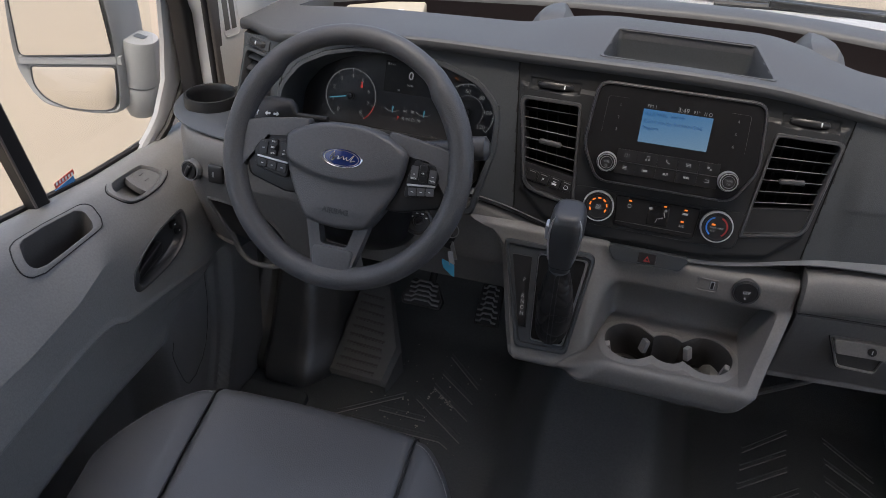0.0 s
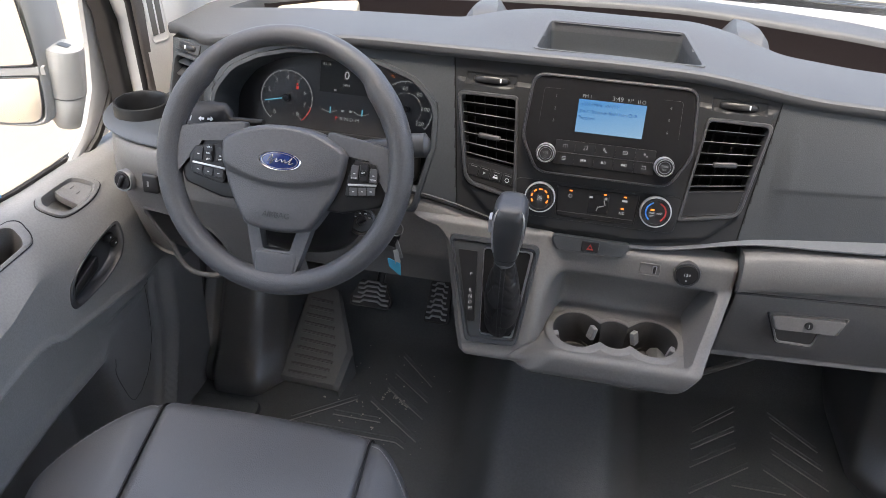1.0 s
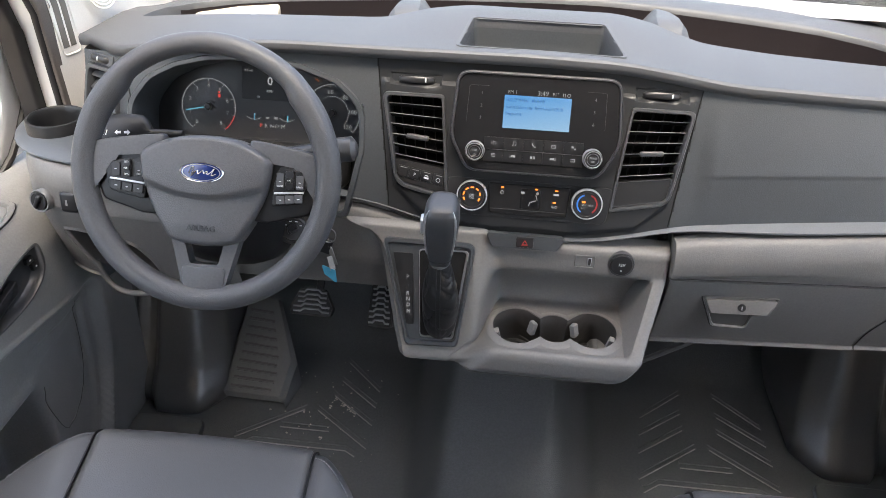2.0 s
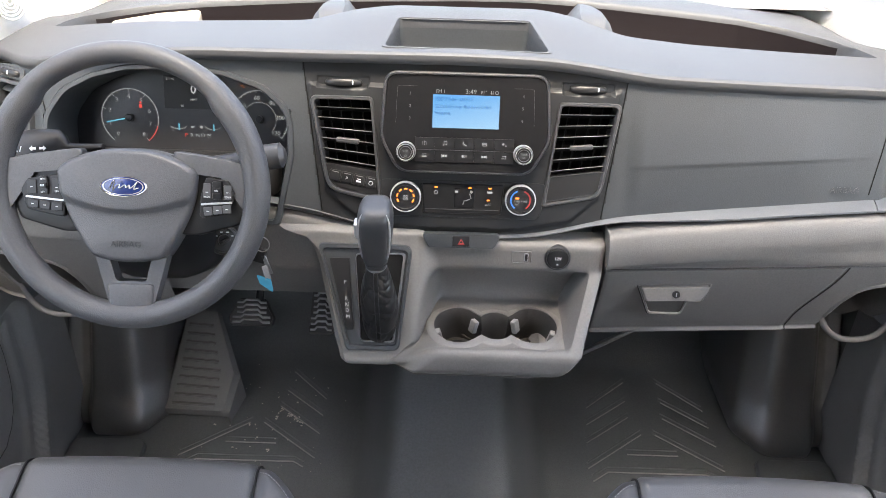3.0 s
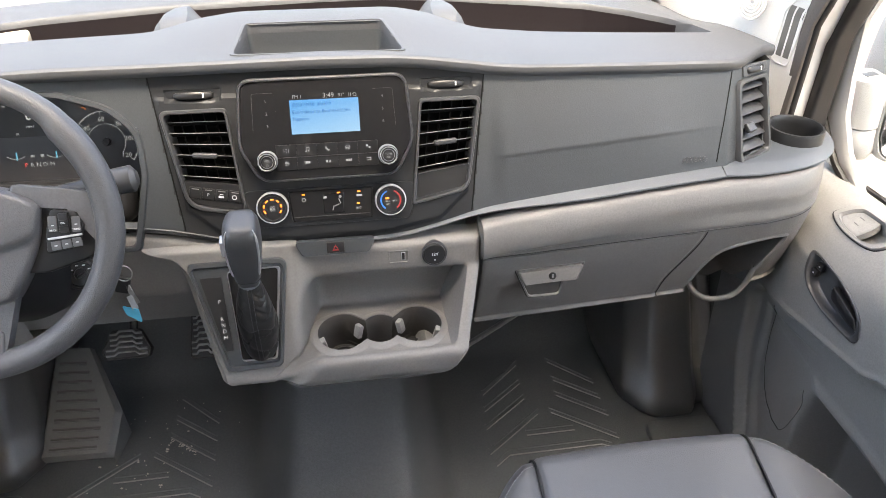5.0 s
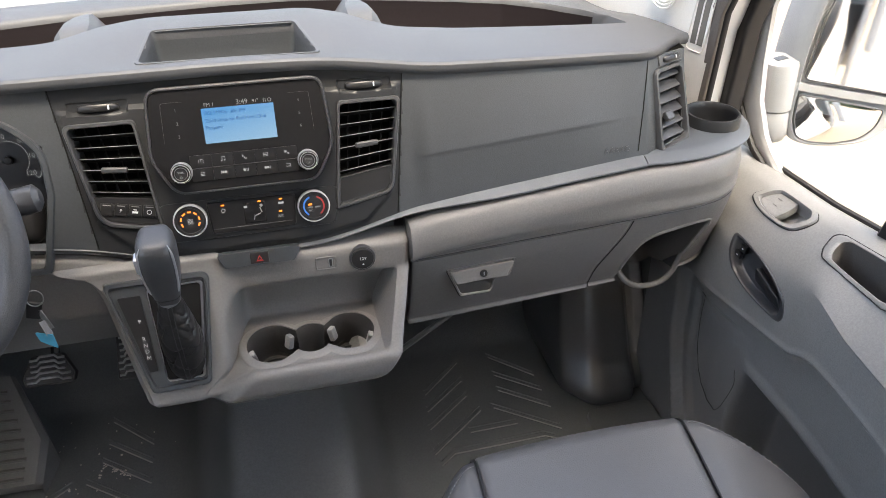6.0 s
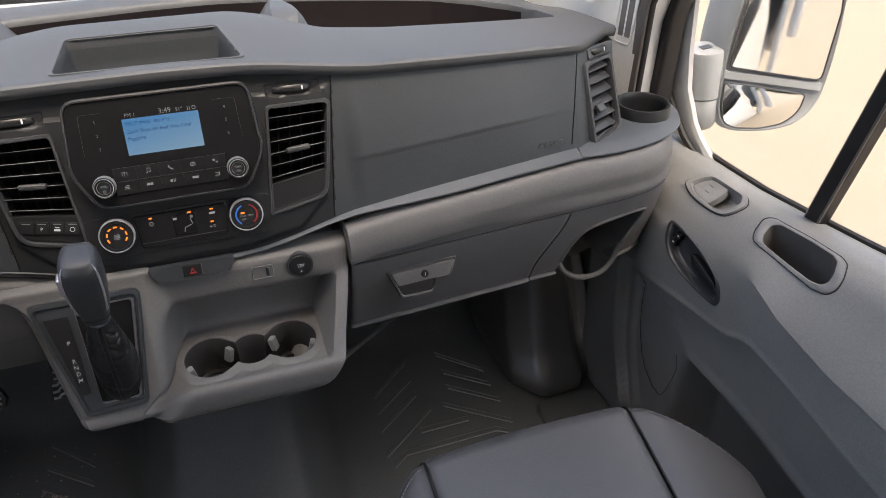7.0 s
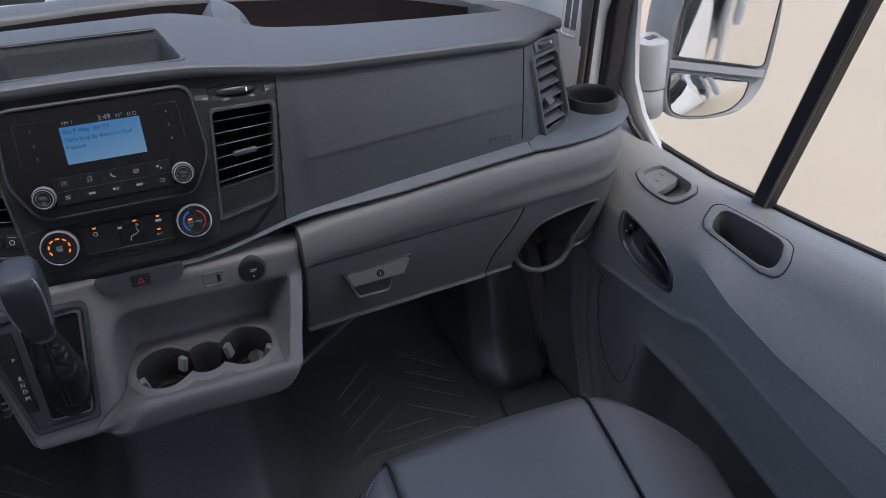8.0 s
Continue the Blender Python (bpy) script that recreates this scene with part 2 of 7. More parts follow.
def ringframe(outer, inner, depth, m=Matrix(), bevel=0.0012, back=0.0):
    """A flat frame between two loops of as many points."""
    def mix(t):
        return [(a[0] + (b[0] - a[0]) * t, a[1] + (b[1] - a[1]) * t) for a, b in zip(outer, inner)]
    loops = [[(*p, back) for p in outer], [(*p, depth - bevel) for p in outer], [(*p, depth) for p in mix(0.2)],
             [(*p, depth) for p in mix(0.8)], [(*p, depth - bevel) for p in inner], [(*p, back) for p in inner]]
    return moved(loft(loops, caps=False), m)


def tube(path, r, n=8, closed=False, caps=True):
    """A round bar along the points of path; r: one radius, or one a point."""
    pts = [Vector(p) for p in path]
    k = len(pts)
    loops, up = [], None
    for i, p in enumerate(pts):
        a = pts[i - 1] if (i or closed) else p
        b = pts[(i + 1) % k] if (i < k - 1 or closed) else p
        d = (b - a).normalized()
        if up is None:
            up = Vector((0, 0, 1)) if abs(d.z) < 0.9 else Vector((0, 1, 0))
        side = d.cross(up).normalized()
        up = side.cross(d).normalized()
        rr = r[i] if isinstance(r, (list, tuple)) else r
        loops.append([p + rr * (side * math.cos(2 * math.pi * j / n) + up * math.sin(2 * math.pi * j / n)) for j in range(n)])
    if closed:
        loops.append(loops[0])
        bm = loft(loops, caps=False)
        bmesh.ops.remove_doubles(bm, verts=bm.verts, dist=1e-6)
        return bm
    return loft(loops, caps=caps)


def lathe(profile, n=40, m=Matrix(), squash=1.0, shut=False):
    """Turns a profile of (radius, z) about z."""
    loops = [[(r * math.cos(2 * math.pi * j / n), r * squash * math.sin(2 * math.pi * j / n), z) for j in range(n)] for r, z in profile]
    return moved(loft(loops, caps="end" if profile[-1][0] < 0.001 or shut else False), m)


def grid(fn, nu, nv, keep=None):
    """A sheet of nu by nv cells: fn(u, v) gives the place."""
    bm = bmesh.new()
    rows = [[bm.verts.new(fn(i / nu, j / nv)) for j in range(nv + 1)] for i in range(nu + 1)]
    for i in range(nu):
        for j in range(nv):
            if keep is None or keep((i + 0.5) / nu, (j + 0.5) / nv):
                bm.faces.new((rows[i][j], rows[i + 1][j], rows[i + 1][j + 1], rows[i][j + 1]))
    if keep:
        bmesh.ops.delete(bm, geom=[v for v in bm.verts if not v.link_faces], context="VERTS")
    return bm


def spline(pts, n=8, closed=False):
    """Catmull-Rom through the points."""
    p = [Vector(q) for q in pts]
    k, out = len(p), []
    for i in range(k if closed else k - 1):
        a, b, c, d = (p[j % k] if closed else p[min(max(j, 0), k - 1)] for j in (i - 1, i, i + 1, i + 2))
        for s in range(n):
            t = s / n
            out.append(0.5 * (2 * b + (c - a) * t + (2 * a - 5 * b + 4 * c - d) * t * t + (3 * b - a - 3 * c + d) * t ** 3))
    if not closed:
        out.append(p[-1])
    return out


def lettering(text, size, m, depth=0.0003, align="CENTER"):
    """Words in the built-in font as a bmesh, their middle at the origin of m."""
    cu = bpy.data.curves.new("words", "FONT")
    cu.body, cu.size, cu.extrude, cu.align_x, cu.align_y, cu.resolution_u = text, size, depth, align, "CENTER", 2
    ob = bpy.data.objects.new("words", cu)
    me = bpy.data.meshes.new_from_object(ob)
    bm = bmesh.new()
    bm.from_mesh(me)
    bpy.data.objects.remove(ob)
    bpy.data.meshes.remove(me)
    return moved(bm, m)


def smooth(t):
    t = min(max(t, 0.0), 1.0)
    return t * t * (3 - 2 * t)


def interp(x, xs, ys):
    return float(np.interp(x, xs, ys))


def inside(pts, x, z):
    """How far (x, z) lies inside a convex polygon given anticlockwise; negative outside."""
    best = 1e9
    for (ax, az), (bx, bz) in zip(pts, pts[1:] + pts[:1]):
        l = math.hypot(bx - ax, bz - az)
        best = min(best, ((bx - ax) * (z - az) - (bz - az) * (x - ax)) / l)
    return best


# the slanted front of the dashboard, and of the gear console
FACE, GEAR = 0.35, 0.55


def on_face(x, z, out=0.0):
    """A frame on the dashboard's front: x to the right, y up the slant, z towards the seats."""
    k = math.hypot(1, FACE)
    n, u = Vector((0, -1 / k, FACE / k)), Vector((0, FACE / k, 1 / k))
    p = Vector((x, 1.09 + (z - 0.9) * FACE, z)) + n * out
    return Matrix(((1, 0, 0, p.x), (0, u.y, n.y, p.y), (0, u.z, n.z, p.z), (0, 0, 0, 1)))


def on_gear(x, z, out=0.0):
    k = math.hypot(1, GEAR)
    n, u = Vector((0, -1 / k, GEAR / k)), Vector((0, GEAR / k, 1 / k))
    p = Vector((x, 1.005 + (z - 0.683) * GEAR, z)) + n * out
    return Matrix(((1, 0, 0, p.x), (0, u.y, n.y, p.y), (0, u.z, n.z, p.z), (0, 0, 0, 1)))


UP = math.hypot(1, FACE)  # metres up the slant for each metre of height
UPG = math.hypot(1, GEAR)


# ---- dashboard: pad, fascia, lower panels ----
dash = thing("dashboard", (0, 1.2, 0.7), "charcoal and warm grey van dashboard with open top bins", "dashboard")
LIP_X = [-0.745, -0.65, -0.5, -0.376, -0.24, 0, 0.12, 0.19, 0.275, 0.44, 0.6, 0.69, 0.745]
LIP_Z = [0.899, 0.912, 0.933, 0.939, 0.939, 0.941, 0.938, 0.929, 0.916, 0.911, 0.908, 0.905, 0.899]


def lip_z(x):
    return sum(interp(x + d, LIP_X, LIP_Z) for d in (-0.03, -0.015, 0, 0.015, 0.03)) / 5


def lip_y(x):
    return 1.086 + 0.08 * smooth((abs(x) - 0.60) / 0.145) ** 1.5


TRAY = [(-0.122, 1.108), (0.122, 1.108), (0.098, 1.214), (-0.108, 1.213)]


def crest_y(x):
    return 1.245 + 0.03 * (1 - smooth((abs(x) - 0.17) / 0.09))


def rear_y(x):
    return interp(x, [-0.66, -0.645, -0.62, -0.56, -0.48, -0.2, 0, 0.2, 0.40, 0.51, 0.58, 0.625, 0.645, 0.66], [1.27, 1.30, 1.345, 1.375, 1.395, 1.425, 1.436, 1.43, 1.413, 1.403, 1.372, 1.335, 1.29, 1.265])


def soft(x, xs, ys):
    return sum(interp(x + d, xs, ys) for d in (-0.02, -0.01, 0, 0.01, 0.02)) / 5


def crest_z(x):
    return soft(x, [-0.66, -0.60, -0.52, -0.41, -0.26, -0.17, -0.12, 0.12, 0.17, 0.257, 0.36, 0.50, 0.627, 0.68], [0.925, 0.931, 0.938, 0.942, 0.947, 0.960, 0.967, 0.967, 0.957, 0.936, 0.926, 0.919, 0.914, 0.912])


def rim_z(x):
    return soft(x, [-0.72, -0.69, -0.647, -0.556, -0.456, -0.337, -0.258, 0.11, 0.243, 0.397, 0.554, 0.649, 0.70], [0.900, 0.904, 0.916, 0.926, 0.931, 0.936, 0.939, 0.945, 0.940, 0.931, 0.919, 0.910, 0.89])


def pad_top(x, y):
    rise = smooth((y - lip_y(x)) / 0.17)
    z = (lip_z(x) + 0.012) * (1 - rise) + crest_z(x) * rise
    back = smooth((y - 1.27) / 0.12)
    return z * (1 - back) + rim_z(x) * back


LIP_ROWS = [(0.05, -0.005), (0.010, -0.007), (0.003, -0.0055), (0.0, -0.001), (-0.001, 0.004), (0.0, 0.009), (0.003, 0.0115), (0.007, 0.0122)]
# rows behind the crest: share of the way to the rear edge, and depth
BIN_ROWS = [(0.0, 0.0), (0.01, -0.002), (0.025, -0.008), (0.04, -0.03), (0.05, -0.08), (0.10, -0.086), (0.5, -0.088), (0.93, -0.085), (0.975, -0.06), (0.99, -0.01), (1.0, -0.003), (1.02, 0.0)]
TOP_N, REAR_N = 46, 8
PAD_ROWS = len(LIP_ROWS) + TOP_N + len(BIN_ROWS) + REAR_N


def pad_point(u, v):
    s = 2 * u - 1
    k = int(round(v * (PAD_ROWS - 1)))
    x0 = s * 0.745
    yl = lip_y(x0)
    if k < len(LIP_ROWS):
        dy, dz = LIP_ROWS[k]
        return Vector((x0, yl + dy, lip_z(x0) + dz))
    k -= len(LIP_ROWS)

    def out(y):
        t = max(0, (y - yl) / (1.5 - yl))
        return s * (0.745 - 0.125 * t ** 1.3)
    x = out(1.25)
    yc = max(crest_y(x), yl + 0.05)
    if k < TOP_N:
        y = yl + 0.012 + (yc - yl - 0.012) * k / TOP_N
        x = out(y)
        return Vector((x, y, pad_top(x, y)))
    k -= TOP_N
    x = out(1.33)
    yr = max(rear_y(x), yc + 0.01)
    open_ = smooth((0.642 - abs(x)) / 0.012)
    if k < len(BIN_ROWS):
        f, d = BIN_ROWS[k]
        y = yc + (yr - yc) * f
        x = out(y)
        return Vector((x, y, pad_top(x, y) + d * open_ * (0.95 if d < -0.05 else 1)))
    k -= len(BIN_ROWS)
    y = yr + 0.004 + (1.5 - yr) * (k + 1) / REAR_N
    x = out(y)
    return Vector((x, y, pad_top(x, y) + 0.004 * math.sin(math.pi * (k + 1) / REAR_N)))


def in_bin(u, v):
    k = v * (PAD_ROWS - 1) - len(LIP_ROWS) - TOP_N
    p = pad_point(u, v)
    return 2.0 < k < 9.0 and abs(p.x) < 0.64


def in_tray(u, v):
    p = pad_point(u, v)
    return inside(TRAY, p.x, p.y) > 0.0008


tray_pts = [(p[0], p[1]) for p in rounded([Vector(p) for p in TRAY], 0.010, 5)]
tray_c = (0.0, 1.160)


def tray_loop(grow, drop):
    return [(tray_c[0] + (x - tray_c[0]) * (1 + grow), tray_c[1] + (y - tray_c[1]) * (1 + 1.6 * grow), pad_top(x, y) + drop) for x, y in tray_pts]


# same plastic as the pad; the tray's shade is put into a darker colour
part("tray", loft([tray_loop(-0.010, -0.0070), tray_loop(-0.017, -0.0075), tray_loop(-0.035, -0.030), tray_loop(-0.06, -0.056), tray_loop(-0.08, -0.058)], caps="end"), M_FASCIA, dash, "deep tray in the dashboard top, darkened for its shade")
part("tray_lip", loft([tray_loop(0.035, -0.002), tray_loop(0.030, 0.0014), tray_loop(0.012, 0.0020), tray_loop(-0.012, 0.0014), tray_loop(-0.020, -0.004), tray_loop(-0.026, -0.014)], caps=False), M_TOP, dash, "raised lip of the tray")
part("upper_pad", grid(pad_point, 300, PAD_ROWS - 1, lambda u, v: not in_bin(u, v) and not in_tray(u, v)), M_TOP, dash, "soft grey dashboard top with a deep tray")
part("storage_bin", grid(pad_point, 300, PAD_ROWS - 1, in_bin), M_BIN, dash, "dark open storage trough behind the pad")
for c in (-0.222, 0.207):
    s_ = 1 if c > 0 else -1
    loops = []
    for y, hw, top in ((1.232, 0.010, 0.925), (1.25, 0.020, 0.944), (1.275, 0.024, 0.957), (1.31, 0.022, 0.957), (1.36, 0.014, 0.952), (1.425, 0.008, 0.938)):
        base = 0.85
        loops.append([(c + dx, y, z) for dx, z in ((-hw - 0.050 - (0.012 if s_ > 0 else 0), base), (-hw - 0.004, top - 0.010), (-hw + 0.004, top - 0.001), (hw - 0.004, top - 0.001), (hw + 0.004, top - 0.010), (hw + 0.050 + (0.012 if s_ < 0 else 0), base))])
    part("buttress", loft(loops), M_TOP, dash, "grey buttress across the trough")

# the charcoal front
VENT_L = [(-0.201, 0.757), (-0.125, 0.742), (-0.139, 0.882), (-0.224, 0.882)]
VENT_R = [(0.125, 0.742), (0.205, 0.757), (0.226, 0.882), (0.141, 0.882)]
CLUSTER = [(-0.63, 0.7), (-0.282, 0.7), (-0.259, 0.8), (-0.26, 0.861), (-0.298, 0.895), (-0.359, 0.914), (-0.434, 0.921), (-0.502, 0.917), (-0.553, 0.905), (-0.597, 0.884), (-0.629, 0.844)]
STACK = [(-0.08, 0.698), (0.08, 0.698), (0.165, 0.712), (0.208, 0.75), (0.234, 0.905), (-0.234, 0.905), (-0.208, 0.75), (-0.165, 0.712)]


def strip_z(x):
    return soft(abs(x), [0, 0.10, 0.14, 0.176, 0.21, 0.253, 0.297, 0.384, 0.471, 0.514, 0.628, 0.85], [0.692, 0.696, 0.703, 0.711, 0.720, 0.728, 0.733, 0.742, 0.750, 0.754, 0.763, 0.766])


POD = [(0.650, 0.764), (0.711, 0.768), (0.714, 0.877), (0.657, 0.877)]


def pod_turn(x):
    a = abs(x)
    return 0.5 * max(0, a - 0.63) + 8 * max(0, a - 0.722) ** 1.0


def fascia_point(u, v):
    x = -0.742 + 1.484 * u
    lo, hi = min(strip_z(x), 0.765) - 0.006, lip_z(x) - 0.001
    z = lo + (hi - lo) * v
    off = 0.0
    if x > 0.24:
        zc = 0.798 + 0.067 * (x - 0.232)
        swell = (1 - 0.75 * smooth((x - 0.50) / 0.10)) * smooth((x - 0.240) / 0.03)
        off += 0.0065 * swell * (min(1.0, max(0.0, (hi - 0.012 - z) / (hi - 0.012 - zc))) if z > zc else 1 - 0.15 * smooth((zc - z) / 0.006) - 0.85 * min(1.0, (zc - z) / 0.08))
    off += 0.006 * smooth(inside(STACK, x, z) / 0.007)
    for poly in (VENT_L, VENT_R):
        off -= 0.048 * smooth(inside(poly, x, z) / 0.004)
    off -= 0.03 * smooth(inside(POD, abs(x), z) / 0.004)
    off -= 0.105 * smooth(inside(CLUSTER, x, z) / 0.007)
    for s in (-1, 1):
        # shallow slots for the vents' thumb wheels
        off -= 0.006 * smooth((0.038 - abs(s * x - 0.1795)) / 0.003) * smooth((0.0085 - abs(z - 0.9035)) / 0.003)
    p = on_face(x, z, off).translation
    p.y += pod_turn(x)
    return p




def gap_side(u, v):
    """-1, 0 or 1: the driver's panel, the centre stack, the passenger's panel."""
    p = fascia_point(u, v)
    gap = 0.2145 + 0.0255 * (p.z - 0.722) / 0.208
    return 0 if abs(p.x) < gap else math.copysign(1, p.x)


part("fascia", grid(fascia_point, 420, 78, lambda u, v: gap_side(u, v) == -1), M_FASCIA, dash, "charcoal grained panel round the instruments")
part("stack_panel", grid(fascia_point, 420, 78, lambda u, v: gap_side(u, v) == 0), M_STACK, dash, "dark satin centre stack")
part("fascia", grid(fascia_point, 420, 78, lambda u, v: gap_side(u, v) == 1), M_FASCIA, dash, "charcoal grained panel over the passenger airbag")


STRIP_ROWS = [(0.012, 0.002), (0.0, 0.0), (-0.002, -0.0008), (-0.0165, -0.006), (-0.0195, -0.0080), (-0.0203, -0.0105), (-0.0175, -0.0130), (0.01, -0.0145)]


for sgn in (-1, 1):
    for xa, xb, za, zb in ((0.213, 0.239, 0.722, 0.93), (0.613, 0.632, 0.769, 0.902)):
        line = []
        for i in range(25):
            t = i / 24
            x, z = sgn * (xa + (xb - xa) * t), za + (zb - za) * t
            p = fascia_point((x + 0.742) / 1.484, (z - min(strip_z(x), 0.765) + 0.006) / (lip_z(x) - 0.001 - min(strip_z(x), 0.765) + 0.006))
            line.append(p)
        part("panel_gap", tube(line, 0.0010, 6), M_VOID, dash, "thin dark gap between panels")
rim_pts = rounded([Vector((x + 0.446, (z - 0.82) * UP)) for x, z in CLUSTER], [0.01, 0.01] + [0.06] * (len(CLUSTER) - 2), 7)
rim_in = [(p[0] * (0.974 if p[0] > 0 else 0.955), p[1] * 0.935 if p[1] > 0 else p[1] * 0.95) for p in rim_pts]
part("cluster_hood", ringframe([(p[0] * (1.028 if p[0] > 0 else 1.012), p[1] * 1.02) for p in rim_pts], rim_in, 0.003, on_face(-0.446, 0.82), 0.003, -0.085), M_FASCIA, dash, "charcoal brow round the instruments")


def strip_point(u, v, a, b):
    x = a + (b - a) * u
    zs = strip_z(x)
    k = 0.3 + 0.7 * smooth((x - 0.15) / 0.28) if x > 0 else 0.3 - 0.2 * smooth((-x - 0.05) / 0.06) + 0.9 * smooth((-x - 0.52) / 0.08)
    dy, dz = STRIP_ROWS[int(round(v * 7))]
    y = 1.09 + (zs - 0.9) * FACE + (dy * k if dy < 0 else dy) + 0.5 * max(0, abs(x) - 0.63)
    return (x, y, zs + dz * (k if dy < 0 else 1))


part("trim_strip", grid(lambda u, v: strip_point(u, v, 0.0, 0.622), 110, 7), M_TRIM, dash, "slate grey trim strip under the passenger panel")
part("trim_strip", grid(lambda u, v: strip_point(u, v, -0.622, -0.002), 110, 7), M_FASCIA, dash, "charcoal trim strip under the driver panel")


# the rounded grey lower panel, with an open cubby at each outer end
CUBBY = [(0.612, 0.545), (0.64, 0.502), (0.69, 0.492), (0.717, 0.503), (0.740, 0.553), (0.766, 0.630), (0.70, 0.634), (0.645, 0.617), (0.622, 0.585)]


def seam_z(x):
    return 0.641 + 0.055 * (abs(x) - 0.229)


def lower_profile(x):
    a = abs(x)
    zs = strip_z(x) - 0.0165
    yf = 1.09 + (zs - 0.9) * FACE
    zg = seam_z(x)
    pts = [(yf + 0.006, zs), (yf - 0.013, zs - 0.001), (yf - 0.024, zs - 0.010), (yf - 0.032, zs - 0.030), (yf - 0.033, zs - 0.052), (1.001, zg + 0.012), (1.004, zg),
           (1.012, zg - 0.04), (1.026, zg - 0.09), (1.046, 0.498 + 0.055 * (a - 0.23)), (1.066, 0.484 + 0.055 * (a - 0.23)), (1.30, 0.47)]
    end = max(0, a - 0.70) / 0.14
    turn = 0.012 * smooth(end * 1.5) + 0.17 * max(0, end - 0.35) ** 2.2
    return [(y + turn, z) for y, z in pts]


def lower_point(u, v, sgn, recess):
    a = 0.2240 + (0.842 - 0.2240) * u
    x = sgn * a
    prof = lower_profile(x)
    k = v * (len(prof) - 1)
    i = min(int(k), len(prof) - 2)
    t = k - i
    p0, p1, p2, p3 = (Vector(prof[min(max(j, 0), len(prof) - 1)]) for j in (i - 1, i, i + 1, i + 2))
    q = 0.5 * (2 * p1 + (p2 - p0) * t + (2 * p0 - 5 * p1 + 4 * p2 - p3) * t * t + (3 * p1 - p0 - 3 * p2 + p3) * t ** 3)
    y, z = q
    if recess and sgn > 0 and 5.9 < k:
        y += 0.012 * smooth((0.592 - 0.045 * smooth((seam_z(x) - z) / 0.14) - a) / 0.006)
    if u < 1e-6:
        y += 0.03
    return Vector((x, y, z))


CUBBY_CUT = [(0.612, 0.545), (0.600, 0.40), (0.690, 0.40), (0.764, 0.627), (0.754, 0.634), (0.70, 0.632), (0.645, 0.617), (0.622, 0.585)]


def in_cubby(u, v, sgn):
    p = lower_point(u, v, sgn, False)
    return inside(CUBBY_CUT, abs(p.x), p.z) > 0.0005


def panel_y(a, z, sgn):
    """How far forward the lower panel's face lies at a height."""
    near = [(abs(q.z - z), q.y) for q in (lower_point((a - 0.2240) / 0.618, k / 220, sgn, False) for k in range(70, 205))]
    return min(near)[1]


